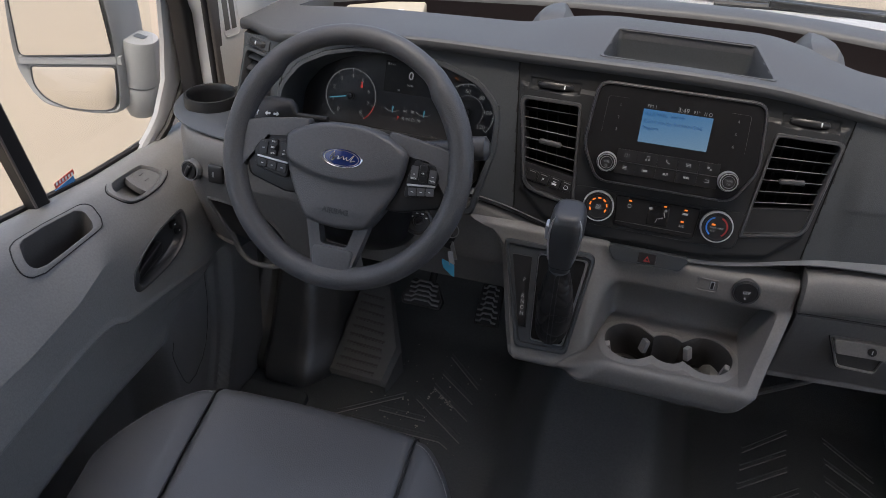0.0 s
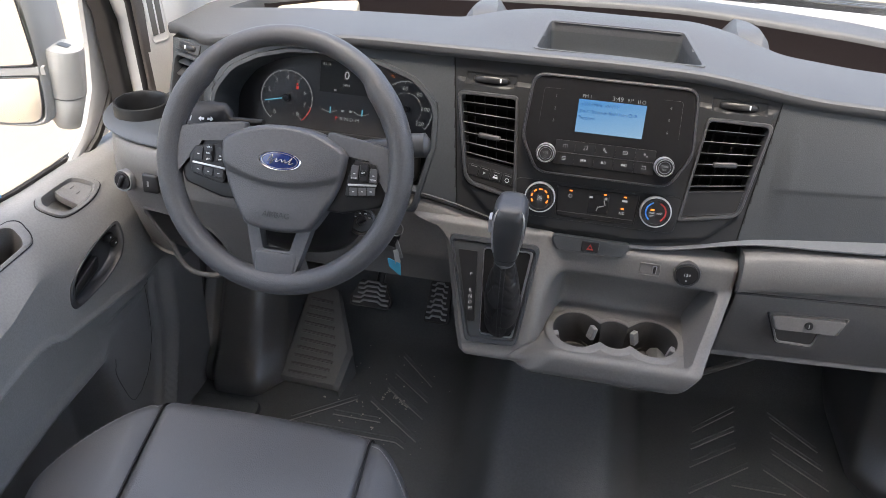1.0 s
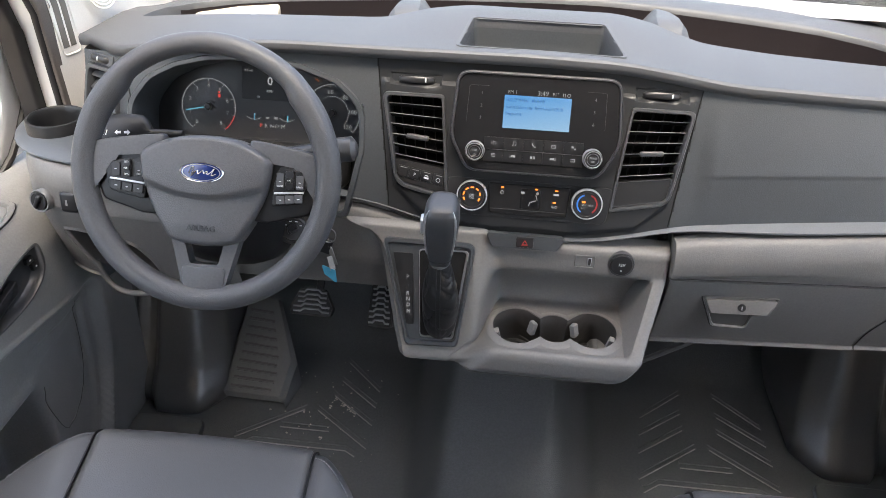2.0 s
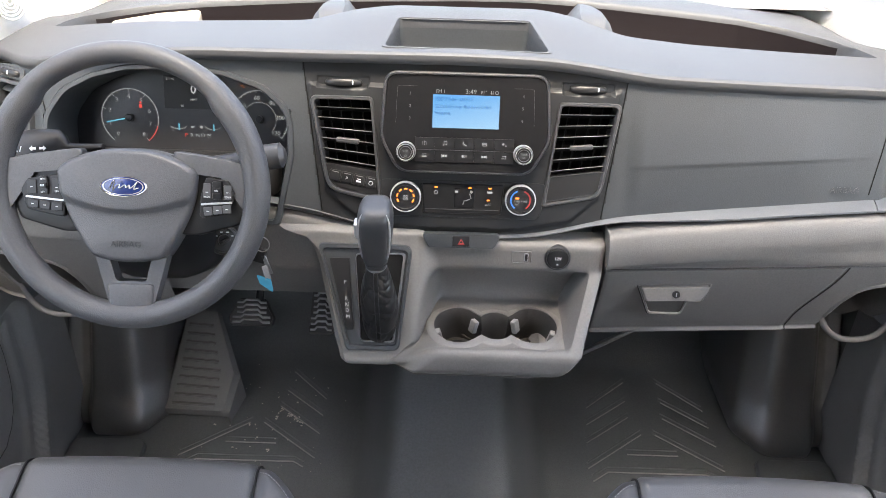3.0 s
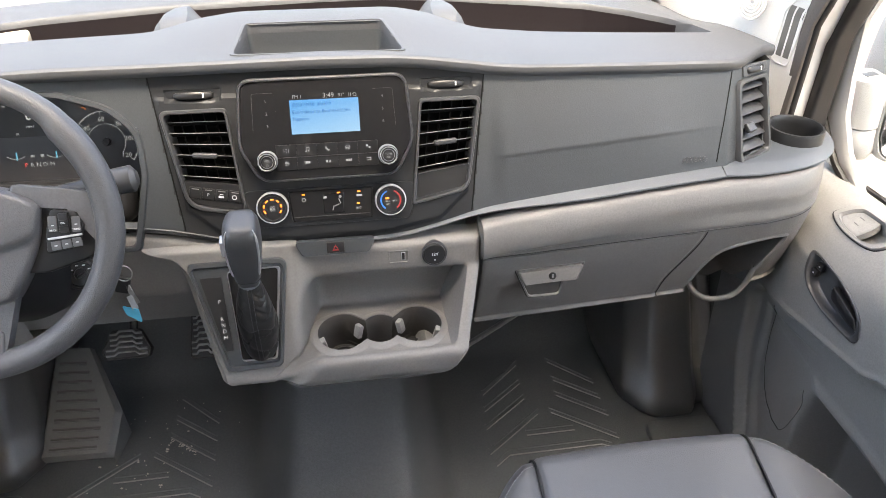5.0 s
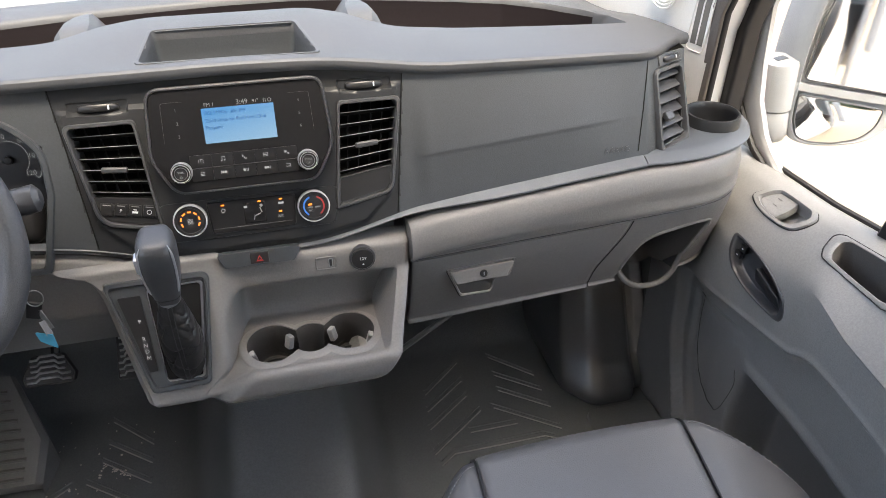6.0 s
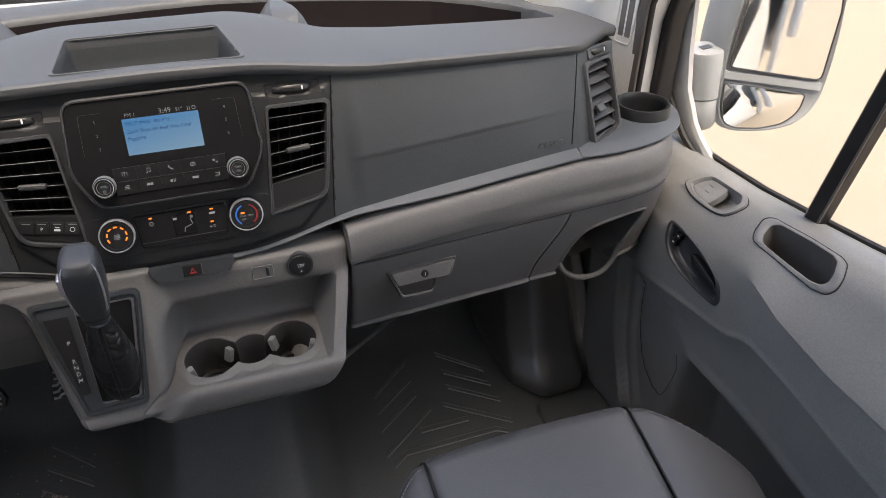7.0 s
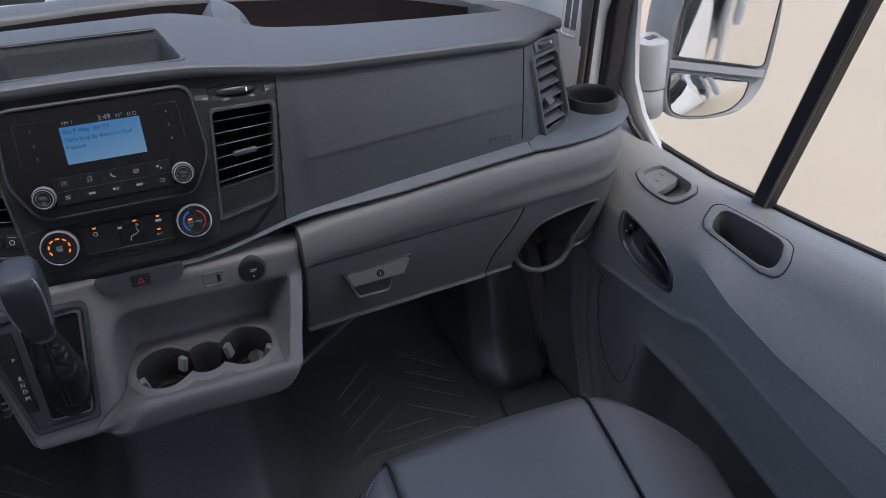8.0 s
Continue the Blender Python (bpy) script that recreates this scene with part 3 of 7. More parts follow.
for sgn, side in ((1, "passenger"), (-1, "driver")):
    part("lower_panel", grid(lambda u, v: lower_point(u, v, sgn, True), 250, 170, lambda u, v: (sgn > 0 or u > 0.40) and not in_cubby(u, v, sgn)), M_GREY, dash, "warm grey rounded lower dashboard on the %s side" % side)
    if sgn < 0:
        def knee(u, v):
            x = -0.150 - 0.330 * u
            zs = strip_z(x) - 0.0165
            yf = 1.09 + (zs - 0.9) * FACE
            prof = [(yf + 0.01, zs + 0.004), (yf + 0.002, zs - 0.004), (yf - 0.006, zs - 0.022), (yf - 0.008, 0.62), (1.035, 0.575), (1.043, 0.553), (1.055, 0.546), (1.09, 0.545), (1.25, 0.55)]
            k = v * 8
            i = min(int(k), 7)
            return (x, prof[i][0] + (prof[i + 1][0] - prof[i][0]) * (k - i), prof[i][1] + (prof[i + 1][1] - prof[i][1]) * (k - i))
        part("knee_panel", grid(knee, 30, 48), M_GREY, dash, "dark grey panel beside the steering column")
    mouth = [(a, z, panel_y(a, z, sgn)) for a, z in rounded([Vector(p) for p in CUBBY], 0.018, 5)]
    part("cubby", loft([[(sgn * a, y + d, z) for a, z, y in mouth] for d in (0.006, 0.02, 0.05, 0.12)], caps="end"), M_POCKET, dash, "dark open cubby")
    brow = [(sgn * a, panel_y(a, z + 0.001, sgn) + 0.003, z) for a, z in ((0.612, 0.542), (0.613, 0.548), (0.623, 0.585), (0.646, 0.616), (0.70, 0.632), (0.745, 0.634), (0.763, 0.626), (0.750, 0.585), (0.738, 0.550))]
    part("cubby_rim", tube(spline(brow, 6), 0.0045, 8), M_GREY, dash, "rounded edge of the cubby")
    hoop = [(sgn * a, y, z) for a, y, z in ((0.612, 1.055, 0.538), (0.628, 1.045, 0.510), (0.655, 1.042, 0.492), (0.69, 1.045, 0.487), (0.714, 1.047, 0.494), (0.729, 1.048, 0.514), (0.738, 1.046, 0.550))]
    part("cubby_hoop", tube(spline(hoop, 6), 0.0052, 10), M_GREY, dash, "pale grey moulded lip of the cubby")
    # shelf that carries the strip on round the corner, with its cup holder
    rim_line = spline([(0.6235, 1.043), (0.66, 1.041), (0.70, 1.042), (0.75, 1.050), (0.80, 1.069), (0.838, 1.102), (0.860, 1.150), (0.868, 1.22), (0.866, 1.31)], 6)
    ways = []
    for i, p in enumerate(rim_line):
        d = (rim_line[min(i + 1, len(rim_line) - 1)] - rim_line[max(i - 1, 0)]).normalized()
        ways.append(Vector((d.y, -d.x)) if i else Vector((0, -1)))
    edge_rows = [(-0.004, 0.0010), (0.0, 0.0), (0.002, -0.0008), (0.0165, -0.006), (0.0195, -0.0080), (0.0203, -0.0105), (0.0175, -0.0130), (-0.01, -0.0145)]

    def edge_loop(w, z):
        return [(sgn * (p.x + n.x * w), p.y + n.y * w, 0.7628 + z) for p, n in zip(rim_line, ways)]
    shelf_edge = loft([edge_loop(w, z) for w, z in edge_rows], caps=False, closed=False)
    ring0 = [(q[0], q[1]) for q in edge_loop(-0.004, 0)] + [(sgn * x, y) for x, y in ((0.84, 1.335), (0.78, 1.335), (0.70, 1.335), (0.6235, 1.335), (0.6235, 1.25), (0.6235, 1.16), (0.6235, 1.10))]

    def toward_cup(t, z):
        out = []
        for p in ring0:
            d = Vector((p[0] - sgn * 0.797, p[1] - 1.128))
            q = Vector((sgn * 0.797, 1.128)) + d.normalized() * 0.0475
            out.append((p[0] + (q.x - p[0]) * t, p[1] + (q.y - p[1]) * t, z))
        return out
    shelf = merge(shelf_edge, loft([toward_cup(0.0, 0.7638), toward_cup(0.5, 0.7645), toward_cup(1.0, 0.7645)], caps=False))
    bmesh.ops.remove_doubles(shelf, verts=shelf.verts, dist=1e-5)
    part("side_shelf", shelf, M_TRIM, dash, "slate grey shelf end beside the door")
    cup = [(0.049, 0.755), (0.0485, 0.780), (0.0470, 0.7835), (0.0435, 0.7840), (0.0415, 0.7815), (0.0405, 0.77), (0.039, 0.66), (0.036, 0.652)]
    part("cup_holder", lathe(cup, 48, Matrix.Translation((sgn * 0.797, 1.128, 0)), shut=True), M_STACK, dash, "round charcoal cup holder")

# the glovebox lid
glove = thing("glovebox", (0.41, 1.03, 0.57), "warm grey glovebox lid with a pull handle, closed", "glovebox")


def lid_point(u, v, lift):
    z_hi, z_lo = 0.641, 0.497
    k = 5.86 + (10.5 - 5.86) * v
    a = 0.2255
    p = lower_point(0.02, k / 11, 1, False)
    b = 0.600 - 0.046 * smooth((0.655 - p.z) / 0.14) + 0.003
    x = a + (b - a) * u
    q = lower_point((x - 0.226) / 0.616, k / 11, 1, False)
    edge = min(u, 1 - u, v * 0.5)
    return Vector((x, q.y + 0.010 * (1 - smooth(edge / 0.012)) - lift, q.z))


part("lid", grid(lambda u, v: lid_point(u, v, 0.0015), 110, 44), M_GREY, glove)
part("lid_gap", tube([lid_point(1.0, v, 0.0108) + Vector((0.0004, 0, 0)) for v in np.linspace(0.02, 0.90, 24)], 0.0011, 6), M_SEAL, glove, "thin dark gap at the lid's edge")
part("lid_gap", tube([lower_point(u, 5.80 / 11, 1, False) + Vector((0, -0.0002, 0)) for u in np.linspace(0.006, 0.93, 60)], 0.0010, 6), M_SEAL, glove)
HM = Matrix.Translation((0.342, 1.008, 0.601)) @ Matrix.Rotation(radians(90 - 14), 4, "X")
cup_pts = rounded([(-0.058, 0.013), (-0.037, -0.036), (0.016, -0.036), (0.022, -0.013), (0.048, -0.011), (0.060, 0.020)], [0.003, 0.008, 0.008, 0.004, 0.004, 0.003], 4)
part("handle_cup", ringframe(cup_pts, [(x * 0.94, y * 0.9) for x, y in cup_pts], 0.006, HM, 0.002), M_GREY, glove, "scooped handle recess")
part("handle_cup", plate([(x * 0.95, y * 0.92) for x, y in cup_pts], 0.002, HM), M_CUP, glove)
part("handle_gap", tube([HM @ Vector((x * 1.015, y * 1.02, 0.0022)) for x, y in cup_pts], 0.0009, 5, closed=True), M_SEAL, glove, "thin dark gap round the handle")
pull = part("handle", plate(rounded([(-0.054, 0.0110), (-0.044, -0.0115), (0.043, -0.0080), (0.055, 0.0165)], 0.003, 4), 0.012, HM, 0.003), M_GREY, glove, "grey pull handle")
part("lock", lathe([(0.0001, 0.0146), (0.006, 0.0146), (0.0065, 0.0135), (0.0065, 0.012)], 20, HM @ Matrix.Translation((0.002, 0.002, -0.001))), M_BLACK, pull, "small round black key lock")
part("keyhole", rbox(0.0012, 0.006, 0.001, 0, m=HM @ Matrix.Translation((0.002, 0.002, 0.0138))), M_SATIN, pull)


# ---- centre console with the gear lever's slope and the cup tray ----
console = thing("centre_console", (0, 1.0, 0.5), "warm grey centre console with twin cup holders", "console")
GP = [(1.04, 0.702), (1.010, 0.697), (1.006, 0.688), (0.998, 0.672), (0.985, 0.648), (0.972, 0.624), (0.958, 0.599), (0.948, 0.580), (0.938, 0.562), (0.930, 0.547), (0.921, 0.531), (0.914, 0.524), (0.912, 0.517), (0.919, 0.509), (0.925, 0.506), (0.932, 0.504), (0.94, 0.502), (1.10, 0.500)]
CP = [(1.04, 0.690), (1.008, 0.684), (1.003, 0.672), (1.000, 0.655), (0.999, 0.643), (1.005, 0.638), (1.030, 0.632), (1.040, 0.600), (1.038, 0.569), (1.030, 0.560), (0.912, 0.557), (0.903, 0.559), (0.893, 0.553), (0.890, 0.531), (0.892, 0.521), (0.899, 0.512), (0.913, 0.506), (1.10, 0.440)]
RP = [(1.04, 0.690), (1.008, 0.684), (1.003, 0.672), (1.000, 0.655), (0.998, 0.645), (0.993, 0.638), (0.980, 0.626), (0.965, 0.612), (0.950, 0.598), (0.932, 0.582), (0.912, 0.567), (0.902, 0.560), (0.893, 0.553), (0.890, 0.531), (0.892, 0.521), (0.899, 0.512), (0.913, 0.506), (1.10, 0.440)]


def left_x(z):
    return sum(interp(z + d, [0.495, 0.503, 0.515, 0.54, 0.66, 0.682, 0.692, 0.70], [-0.148, -0.168, -0.181, -0.191, -0.223, -0.236, -0.256, -0.30]) for d in (-0.006, -0.003, 0, 0.003, 0.006)) / 5


def right_x(z):
    return sum(interp(z + d, [0.496, 0.503, 0.508, 0.513, 0.522, 0.535, 0.555, 0.60, 0.64, 0.69], [0.085, 0.115, 0.135, 0.150, 0.165, 0.177, 0.189, 0.208, 0.2225, 0.2240]) for d in (-0.003, -0.0015, 0, 0.0015, 0.003)) / 5


def step_x(x, z):
    """The tray's underside reaches further towards the driver than its top."""
    return x - 0.036 * smooth((0.548 - z) / 0.03)


def console_loops():
    """Stations from the driver's side to the passenger's: x at each height, and the profile."""
    def at(prof, x, dy=0.0):
        return [Vector((x(z) if callable(x) else x, y + dy, z)) for y, z in prof]
    st = [at(GP, lambda z: left_x(z) + 0.002, 0.12), at(GP, left_x, 0.022), at(GP, lambda z: left_x(z) + 0.003, 0.008), at(GP, lambda z: left_x(z) + 0.011, 0.0)]
    st += [at(GP, lambda z, t=t: (left_x(z) + 0.011) * (1 - t) + step_x(-0.070, z) * t) for t in (0.3, 0.6, 1.0)]
    st += [at(GP, lambda z: step_x(-0.066, z), 0.002)]
    st += [[Vector((a.x + (b.x - a.x) * t, *(a.yz.lerp(b.yz, smooth(t))))) for a, b in zip(at(GP, lambda z: step_x(-0.066, z), 0.002), at(CP, lambda z: step_x(-0.026, z)))] for t in (0.1, 0.2, 0.3, 0.4, 0.5, 0.6, 0.7, 0.8, 0.9, 1.0)]
    st += [at(CP, lambda z, t=t: step_x(-0.026, z) * (1 - t) + (right_x(z) - 0.026) * t) for t in (0.04, 0.2, 0.4, 0.6, 0.8, 0.96, 1.0)]
    st += [[a.lerp(b, t) for a, b in zip(at(CP, lambda z: right_x(z) - 0.026), at(RP, lambda z: right_x(z) - 0.020))] for t in (0.5, 1.0)]
    st += [at(RP, lambda z: right_x(z) - 0.006), at(RP, lambda z: right_x(z) - 0.001, 0.004), at(RP, right_x, 0.014), at(RP, right_x, 0.12)]
    return st


CUPS = [(0.0015, 0.957, 0.0385), (0.060, 0.957, 0.030), (0.1185, 0.960, 0.0385)]
st = console_loops()
fine = []
for row in st:
    fine.append([p for p in spline(row[:10], 2)][:-1] + [row[9].lerp(row[10], t / 24) for t in range(24)] + [p for p in spline(row[10:], 3)])
dense = [fine[0]]
for a, b in zip(fine, fine[1:]):
    n = max(1, int((b[10] - a[10]).length / 0.006))
    dense += [[p.lerp(q, (t + 1) / n) for p, q in zip(a, b)] for t in range(n)]
shell = loft(dense, caps=False, closed=False)


def in_cups(p, grow=0.0):
    return any((p.x - cx) ** 2 + ((p.y - cy - 0.005) / 1.13) ** 2 < (r + grow) ** 2 for cx, cy, r in CUPS)


drop = [f for f in shell.faces if 0.553 < f.calc_center_median().z < 0.563 and f.calc_center_median().y < 1.03 and in_cups(f.calc_center_median(), 0.004)]
bmesh.ops.delete(shell, geom=drop, context="FACES")
part("body", shell, M_GREY, console)


# the cup wells: one wall round the three joined circles, with a raised lip
def cup_outline(grow, z, back=0.0):
    out = []
    n = 220
    cx0, cy0 = 0.060, 0.957
    for i in range(n):
        a = 2 * math.pi * i / n
        d = Vector((math.cos(a), math.sin(a)))
        best = 0
        for cx, cy, r in CUPS:
            rel = Vector((cx - cx0, cy - cy0))
            b = rel.dot(d)
            disc = b * b - rel.length_squared + (r + grow) ** 2
            if disc > 0:
                best = max(best, b + math.sqrt(disc))
        out.append((cx0 + d.x * best, cy0 + 0.005 + back + d.y * best * 1.13, z))
    return out


part("cup_lip", loft([cup_outline(0.012, 0.5565), cup_outline(0.009, 0.5590), cup_outline(0.0015, 0.5600), cup_outline(0.0, 0.5602), cup_outline(-0.0006, 0.5575)], caps=False), M_GREY, console, "rounded lip of the cup holders")
# shallow well; the dark colour carries the shade of a deeper one
part("cup_well", loft([cup_outline(-0.0004, 0.5588), cup_outline(-0.0012, 0.5570), cup_outline(-0.004, 0.530, 0.003), cup_outline(-0.008, 0.503, 0.011), cup_outline(-0.011, 0.497, 0.012)], caps="end"), M_CUP, console, "twin cup holder well, its deep shade put into the colour")
for cx, cy, r, a in ((0.0015, 0.957, 0.0385, 190), (0.0015, 0.957, 0.0385, 35), (0.1185, 0.960, 0.0385, 145), (0.1185, 0.960, 0.0385, -10)):
    w = Vector((math.cos(radians(a)), math.sin(radians(a))))
    m = Matrix.Translation((cx + w.x * (r - 0.008), cy + 0.005 + w.y * (r * 1.13 - 0.009), 0.541)) @ Matrix.Rotation(radians(a), 4, "Z") @ Matrix.Rotation(radians(14), 4, "Y")
    part("cup_clip", rbox(0.009, 0.013, 0.022, 0.0018, 2, m), M_DOOR, console, "pale grey spring clip")
for cx, cy in ((0.0015, 0.957), (0.1185, 0.960)):
    part("cup_mat", lathe([(0.024, 0.4975), (0.024, 0.4995), (0.022, 0.5005), (0.0195, 0.5005), (0.0185, 0.499), (0.0002, 0.499)], 36, Matrix.Translation((cx, cy + 0.016, 0))), M_BLACK, console)

part("support_strut", tube([(0.20, 1.20, 0.255), (0.255, 1.20, 0.298), (0.345, 1.20, 0.362), (0.40, 1.20, 0.41)], 0.006, 8), M_WELL, console, "dark tubular strut behind the console")

# 12 V socket, USB port and hazard switch
PANEL = Matrix.Rotation(radians(90 - 8), 4, "X")
sock = thing("power_socket", (0.15, 1.0, 0.664), "black capped 12 V socket in the console", "socket")
SM = Matrix.Translation((0.1505, 1.004, 0.665)) @ PANEL
part("bezel", lathe([(0.0205, -0.004), (0.0205, 0.004), (0.0195, 0.0058), (0.0175, 0.006), (0.0168, 0.0045)], 40, SM), M_FRAME, sock)
part("cap", lathe([(0.0170, 0.0), (0.0170, 0.0068), (0.0160, 0.0082), (0.0001, 0.0086)], 40, SM), M_BLACK, sock, "round black cap")
part("marking", merge(lettering("12V", 0.0068, SM @ Matrix.Translation((0, 0.001, 0.0088))), plate([(-0.0016, -0.0095), (0.0016, -0.0095), (0, -0.0068)], 0.0088, SM)), M_PRINT, sock)
usb = thing("usb_port", (0.094, 1.0, 0.664), "small grey USB port in the console", "socket")
UM = Matrix.Translation((0.0955, 1.004, 0.664)) @ PANEL
part("bezel", ringframe(rounded([(-0.0155, -0.0105), (0.0155, -0.0105), (0.0155, 0.0105), (-0.0155, 0.0105)], 0.003, 4), rounded([(-0.0138, -0.0088), (0.0138, -0.0088), (0.0138, 0.0088), (-0.0138, 0.0088)], 0.002, 4), 0.0036, UM, 0.0006), M_GREY, usb)
part("face", rbox(0.029, 0.019, 0.004, 0.001, 2, UM), M_GREY, usb)
part("port", rbox(0.0065, 0.0135, 0.002, 0.0006, 1, UM @ Matrix.Translation((0.007, 0, 0.0020))), M_SATIN, usb)
part("slot", rbox(0.004, 0.0115, 0.001, 0.0002, 1, UM @ Matrix.Translation((0.007, 0, 0.0028))), M_BLACK, usb)
part("marking", rbox(0.004, 0.0012, 0.0004, 0, 1, UM @ Matrix.Translation((-0.007, 0, 0.0020))), M_GREYPRINT, usb)
haz = thing("hazard_switch", (0, 1.0, 0.69), "black hazard switch strip with a red triangle", "switch")
ZM = on_face(0.001, 0.688, 0.012)
part("housing", plate(rounded([(-0.062, 0.009), (-0.050, -0.013), (0.050, -0.013), (0.062, 0.009)], 0.006, 4), 0.004, ZM, 0.002, -0.02), M_FASCIA, haz)
part("button", rbox(0.027, 0.017, 0.004, 0.0015, 2, ZM @ Matrix.Translation((0, -0.002, 0.0030))), M_PIANO, haz)
tri = [(-0.0052, -0.004), (0.0052, -0.004), (0, 0.005)]
part("marking", ringframe(tri, [(x * 0.5, y * 0.5) for x, y in tri], 0.0056, ZM @ Matrix.Translation((0, -0.003, 0)), 0.0001, 0.0045), M_REDDIM, haz, "red warning triangle")


# ---- vents ----
def lerp2(a, b, t):
    return (a[0] + (b[0] - a[0]) * t, a[1] + (b[1] - a[1]) * t)


def centre_vent(poly, sgn, slat_low, what):
    """A vent in the dashboard's front between the corners poly: bl, br, tr, tl in x and height."""
    base = on_face(0, 0.82)
    loc = [(x, (z - 0.82) * UP) for x, z in poly]
    c = Vector((sum(p[0] for p in loc) / 4, sum(p[1] for p in loc) / 4))
    outer = rounded([(c.x + (x - c.x) * 1.10, c.y + (y - c.y) * 1.06) for x, y in loc], [0.032, 0.004, 0.008, 0.010] if sgn < 0 else [0.004, 0.026, 0.010, 0.008], 7)
    inner = rounded([(c.x + (x - c.x) * 0.97, c.y + (y - c.y) * 0.975) for x, y in loc], [0.028, 0.002, 0.006, 0.008] if sgn < 0 else [0.002, 0.022, 0.008, 0.006], 7)
    vent = part("air_vent", ringframe(outer, inner, 0.0105, base, 0.002, -0.02), M_FRAME, dash, "black louvred air vent with %s" % what)
    part("duct", plate([(c.x + (x - c.x) * 1.0, c.y + (y - c.y) * 1.0) for x, y in loc], -0.028, base, 0, -0.050), M_VOID, vent)
    bl, br, tr, tl = loc
    for k in range(4):
        t = 0.2 + 0.2 * k
        a, b = lerp2(lerp2(bl, br, t), lerp2(tl, tr, t), 0.97), lerp2(lerp2(bl, br, t), lerp2(tl, tr, t), slat_low + 0.02)
        mid = ((a[0] + b[0]) / 2, (a[1] + b[1]) / 2)
        ang = math.atan2(b[0] - a[0], -(b[1] - a[1]))
        part("vane", rbox(0.0014, math.dist(a, b), 0.012, 0.0004, 1, base @ Matrix.Translation((*mid, -0.019)) @ Matrix.Rotation(ang, 4, "Z")), M_VOID, vent)
    n = 6
    for k in range(n):
        t = slat_low + (0.965 - slat_low) * (k + 0.45) / n
        a, b = lerp2(bl, tl, t), lerp2(br, tr, t)
        w = (b[0] - a[0]) * 0.985
        m = base @ Matrix.Translation(((a[0] + b[0]) / 2, (a[1] + b[1]) / 2, -0.002)) @ Matrix.Rotation(math.atan2(b[1] - a[1], b[0] - a[0]), 4, "Z")
        slat = part("slat", rbox(w, 0.0016, 0.014, 0.0006, 1, m @ Matrix.Rotation(radians(-24), 4, "X") @ Matrix.Translation((0, 0, -0.006))), M_VOID, vent)
        part("slat_edge", rbox(w, 0.0011, 0.0010, 0.0003, 1, m @ Matrix.Translation((0, 0, 0.0015))), M_EDGE, slat, "thin satin silver edge")
        if k == 2:
            part("tab", rbox(0.034, 0.008, 0.010, 0.0025, 3, m @ Matrix.Translation((0, 0, 0.003))), M_FRAME, vent, "sliding louvre tab")
    # panel that fills the vent's foot
    a, b, cc, d = lerp2(bl, tl, 0.02), lerp2(br, tr, 0.02), lerp2(br, tr, slat_low), lerp2(bl, tl, slat_low)
    foot = part("foot_panel", plate(rounded([a, b, cc, d], [0.014, 0.002, 0.002, 0.002] if sgn < 0 else [0.002, 0.014, 0.002, 0.002], 4), 0.004, base, 0.001, -0.02), M_PIANO, vent)
    if sgn < 0:
        for k in range(4):
            p = lerp2(lerp2(a, b, 0.17 + 0.235 * k), lerp2(d, cc, 0.14 + 0.235 * k), 0.52)
            q = base @ Matrix.Translation((*p, 0.004)) @ Matrix.Rotation(math.atan2(b[1] - a[1], b[0] - a[0]), 4, "Z")
            btn = part("switch", rbox(0.0165, 0.017, 0.004, 0.0012, 2, q), M_BLACK, vent)
            part("switch_bar", rbox(0.010, 0.0011, 0.0006, 0, 1, q @ Matrix.Translation((0, 0.006, 0.0021))), M_GREYPRINT, btn)
            if k == 1:
                part("switch_mark", lettering("P", 0.0065, q @ Matrix.Translation((0, -0.001, 0.0021))), M_PRINT, btn)
            elif k == 2:
                part("switch_mark", merge(rbox(0.0075, 0.0028, 0.0006, 0, 1, q @ Matrix.Translation((0, -0.002, 0.0021))), rbox(0.005, 0.0012, 0.0006, 0, 1, q @ Matrix.Translation((0, 0.0015, 0.0021)))), M_PRINT, btn)
            elif k == 3:
                part("switch_mark", lathe([(0.0026, 0), (0.0033, 0), (0.0033, 0.0005), (0.0026, 0.0005)], 16, q @ Matrix.Translation((0, -0.001, 0.002))), M_PRINT, btn)
    else:
        part("foot_rim", ringframe([lerp2(p, (c.x, 0), 0.0) for p in rounded([a, b, cc, d], 0.003, 3)], rounded([lerp2(p, ((a[0] + cc[0]) / 2, (a[1] + cc[1]) / 2), 0.06) for p in (a, b, cc, d)], 0.003, 3), 0.0055, base, 0.0005, 0.002), M_FRAME, vent)
    # thumb wheel above
    tw = on_face(sgn * 0.1795, 0.9035, -0.002)
    part("thumb_slot", plate(rounded([(-0.038, -0.0095), (0.038, -0.0095), (0.038, 0.0095), (-0.038, 0.0095)], 0.003, 3), 0.0002, tw, 0, -0.004), M_STACK, dash, "charcoal slot of the thumb wheel")
    wheel = part("thumb_wheel", lathe([(0.0001, 0.0035), (0.024, 0.0035), (0.027, 0.002), (0.0275, 0.0), (0.027, -0.002), (0.024, -0.0035), (0.0001, -0.0035)], 40, tw @ Matrix.Rotation(radians(90), 4, "X") @ Matrix.Diagonal((1, 0.36, 1.3, 1))), M_PIANO, dash, "charcoal vent thumb wheel")
    part("pointer", rbox(0.0022, 0.006, 0.002, 0.0005, 1, tw @ Matrix.Translation((0.014, 0, 0.0082))), M_PRINT, wheel, "white pointer")


centre_vent(VENT_L, -1, 0.28, "a row of switches at its foot")
centre_vent(VENT_R, 1, 0.28, "a blank panel at its foot")


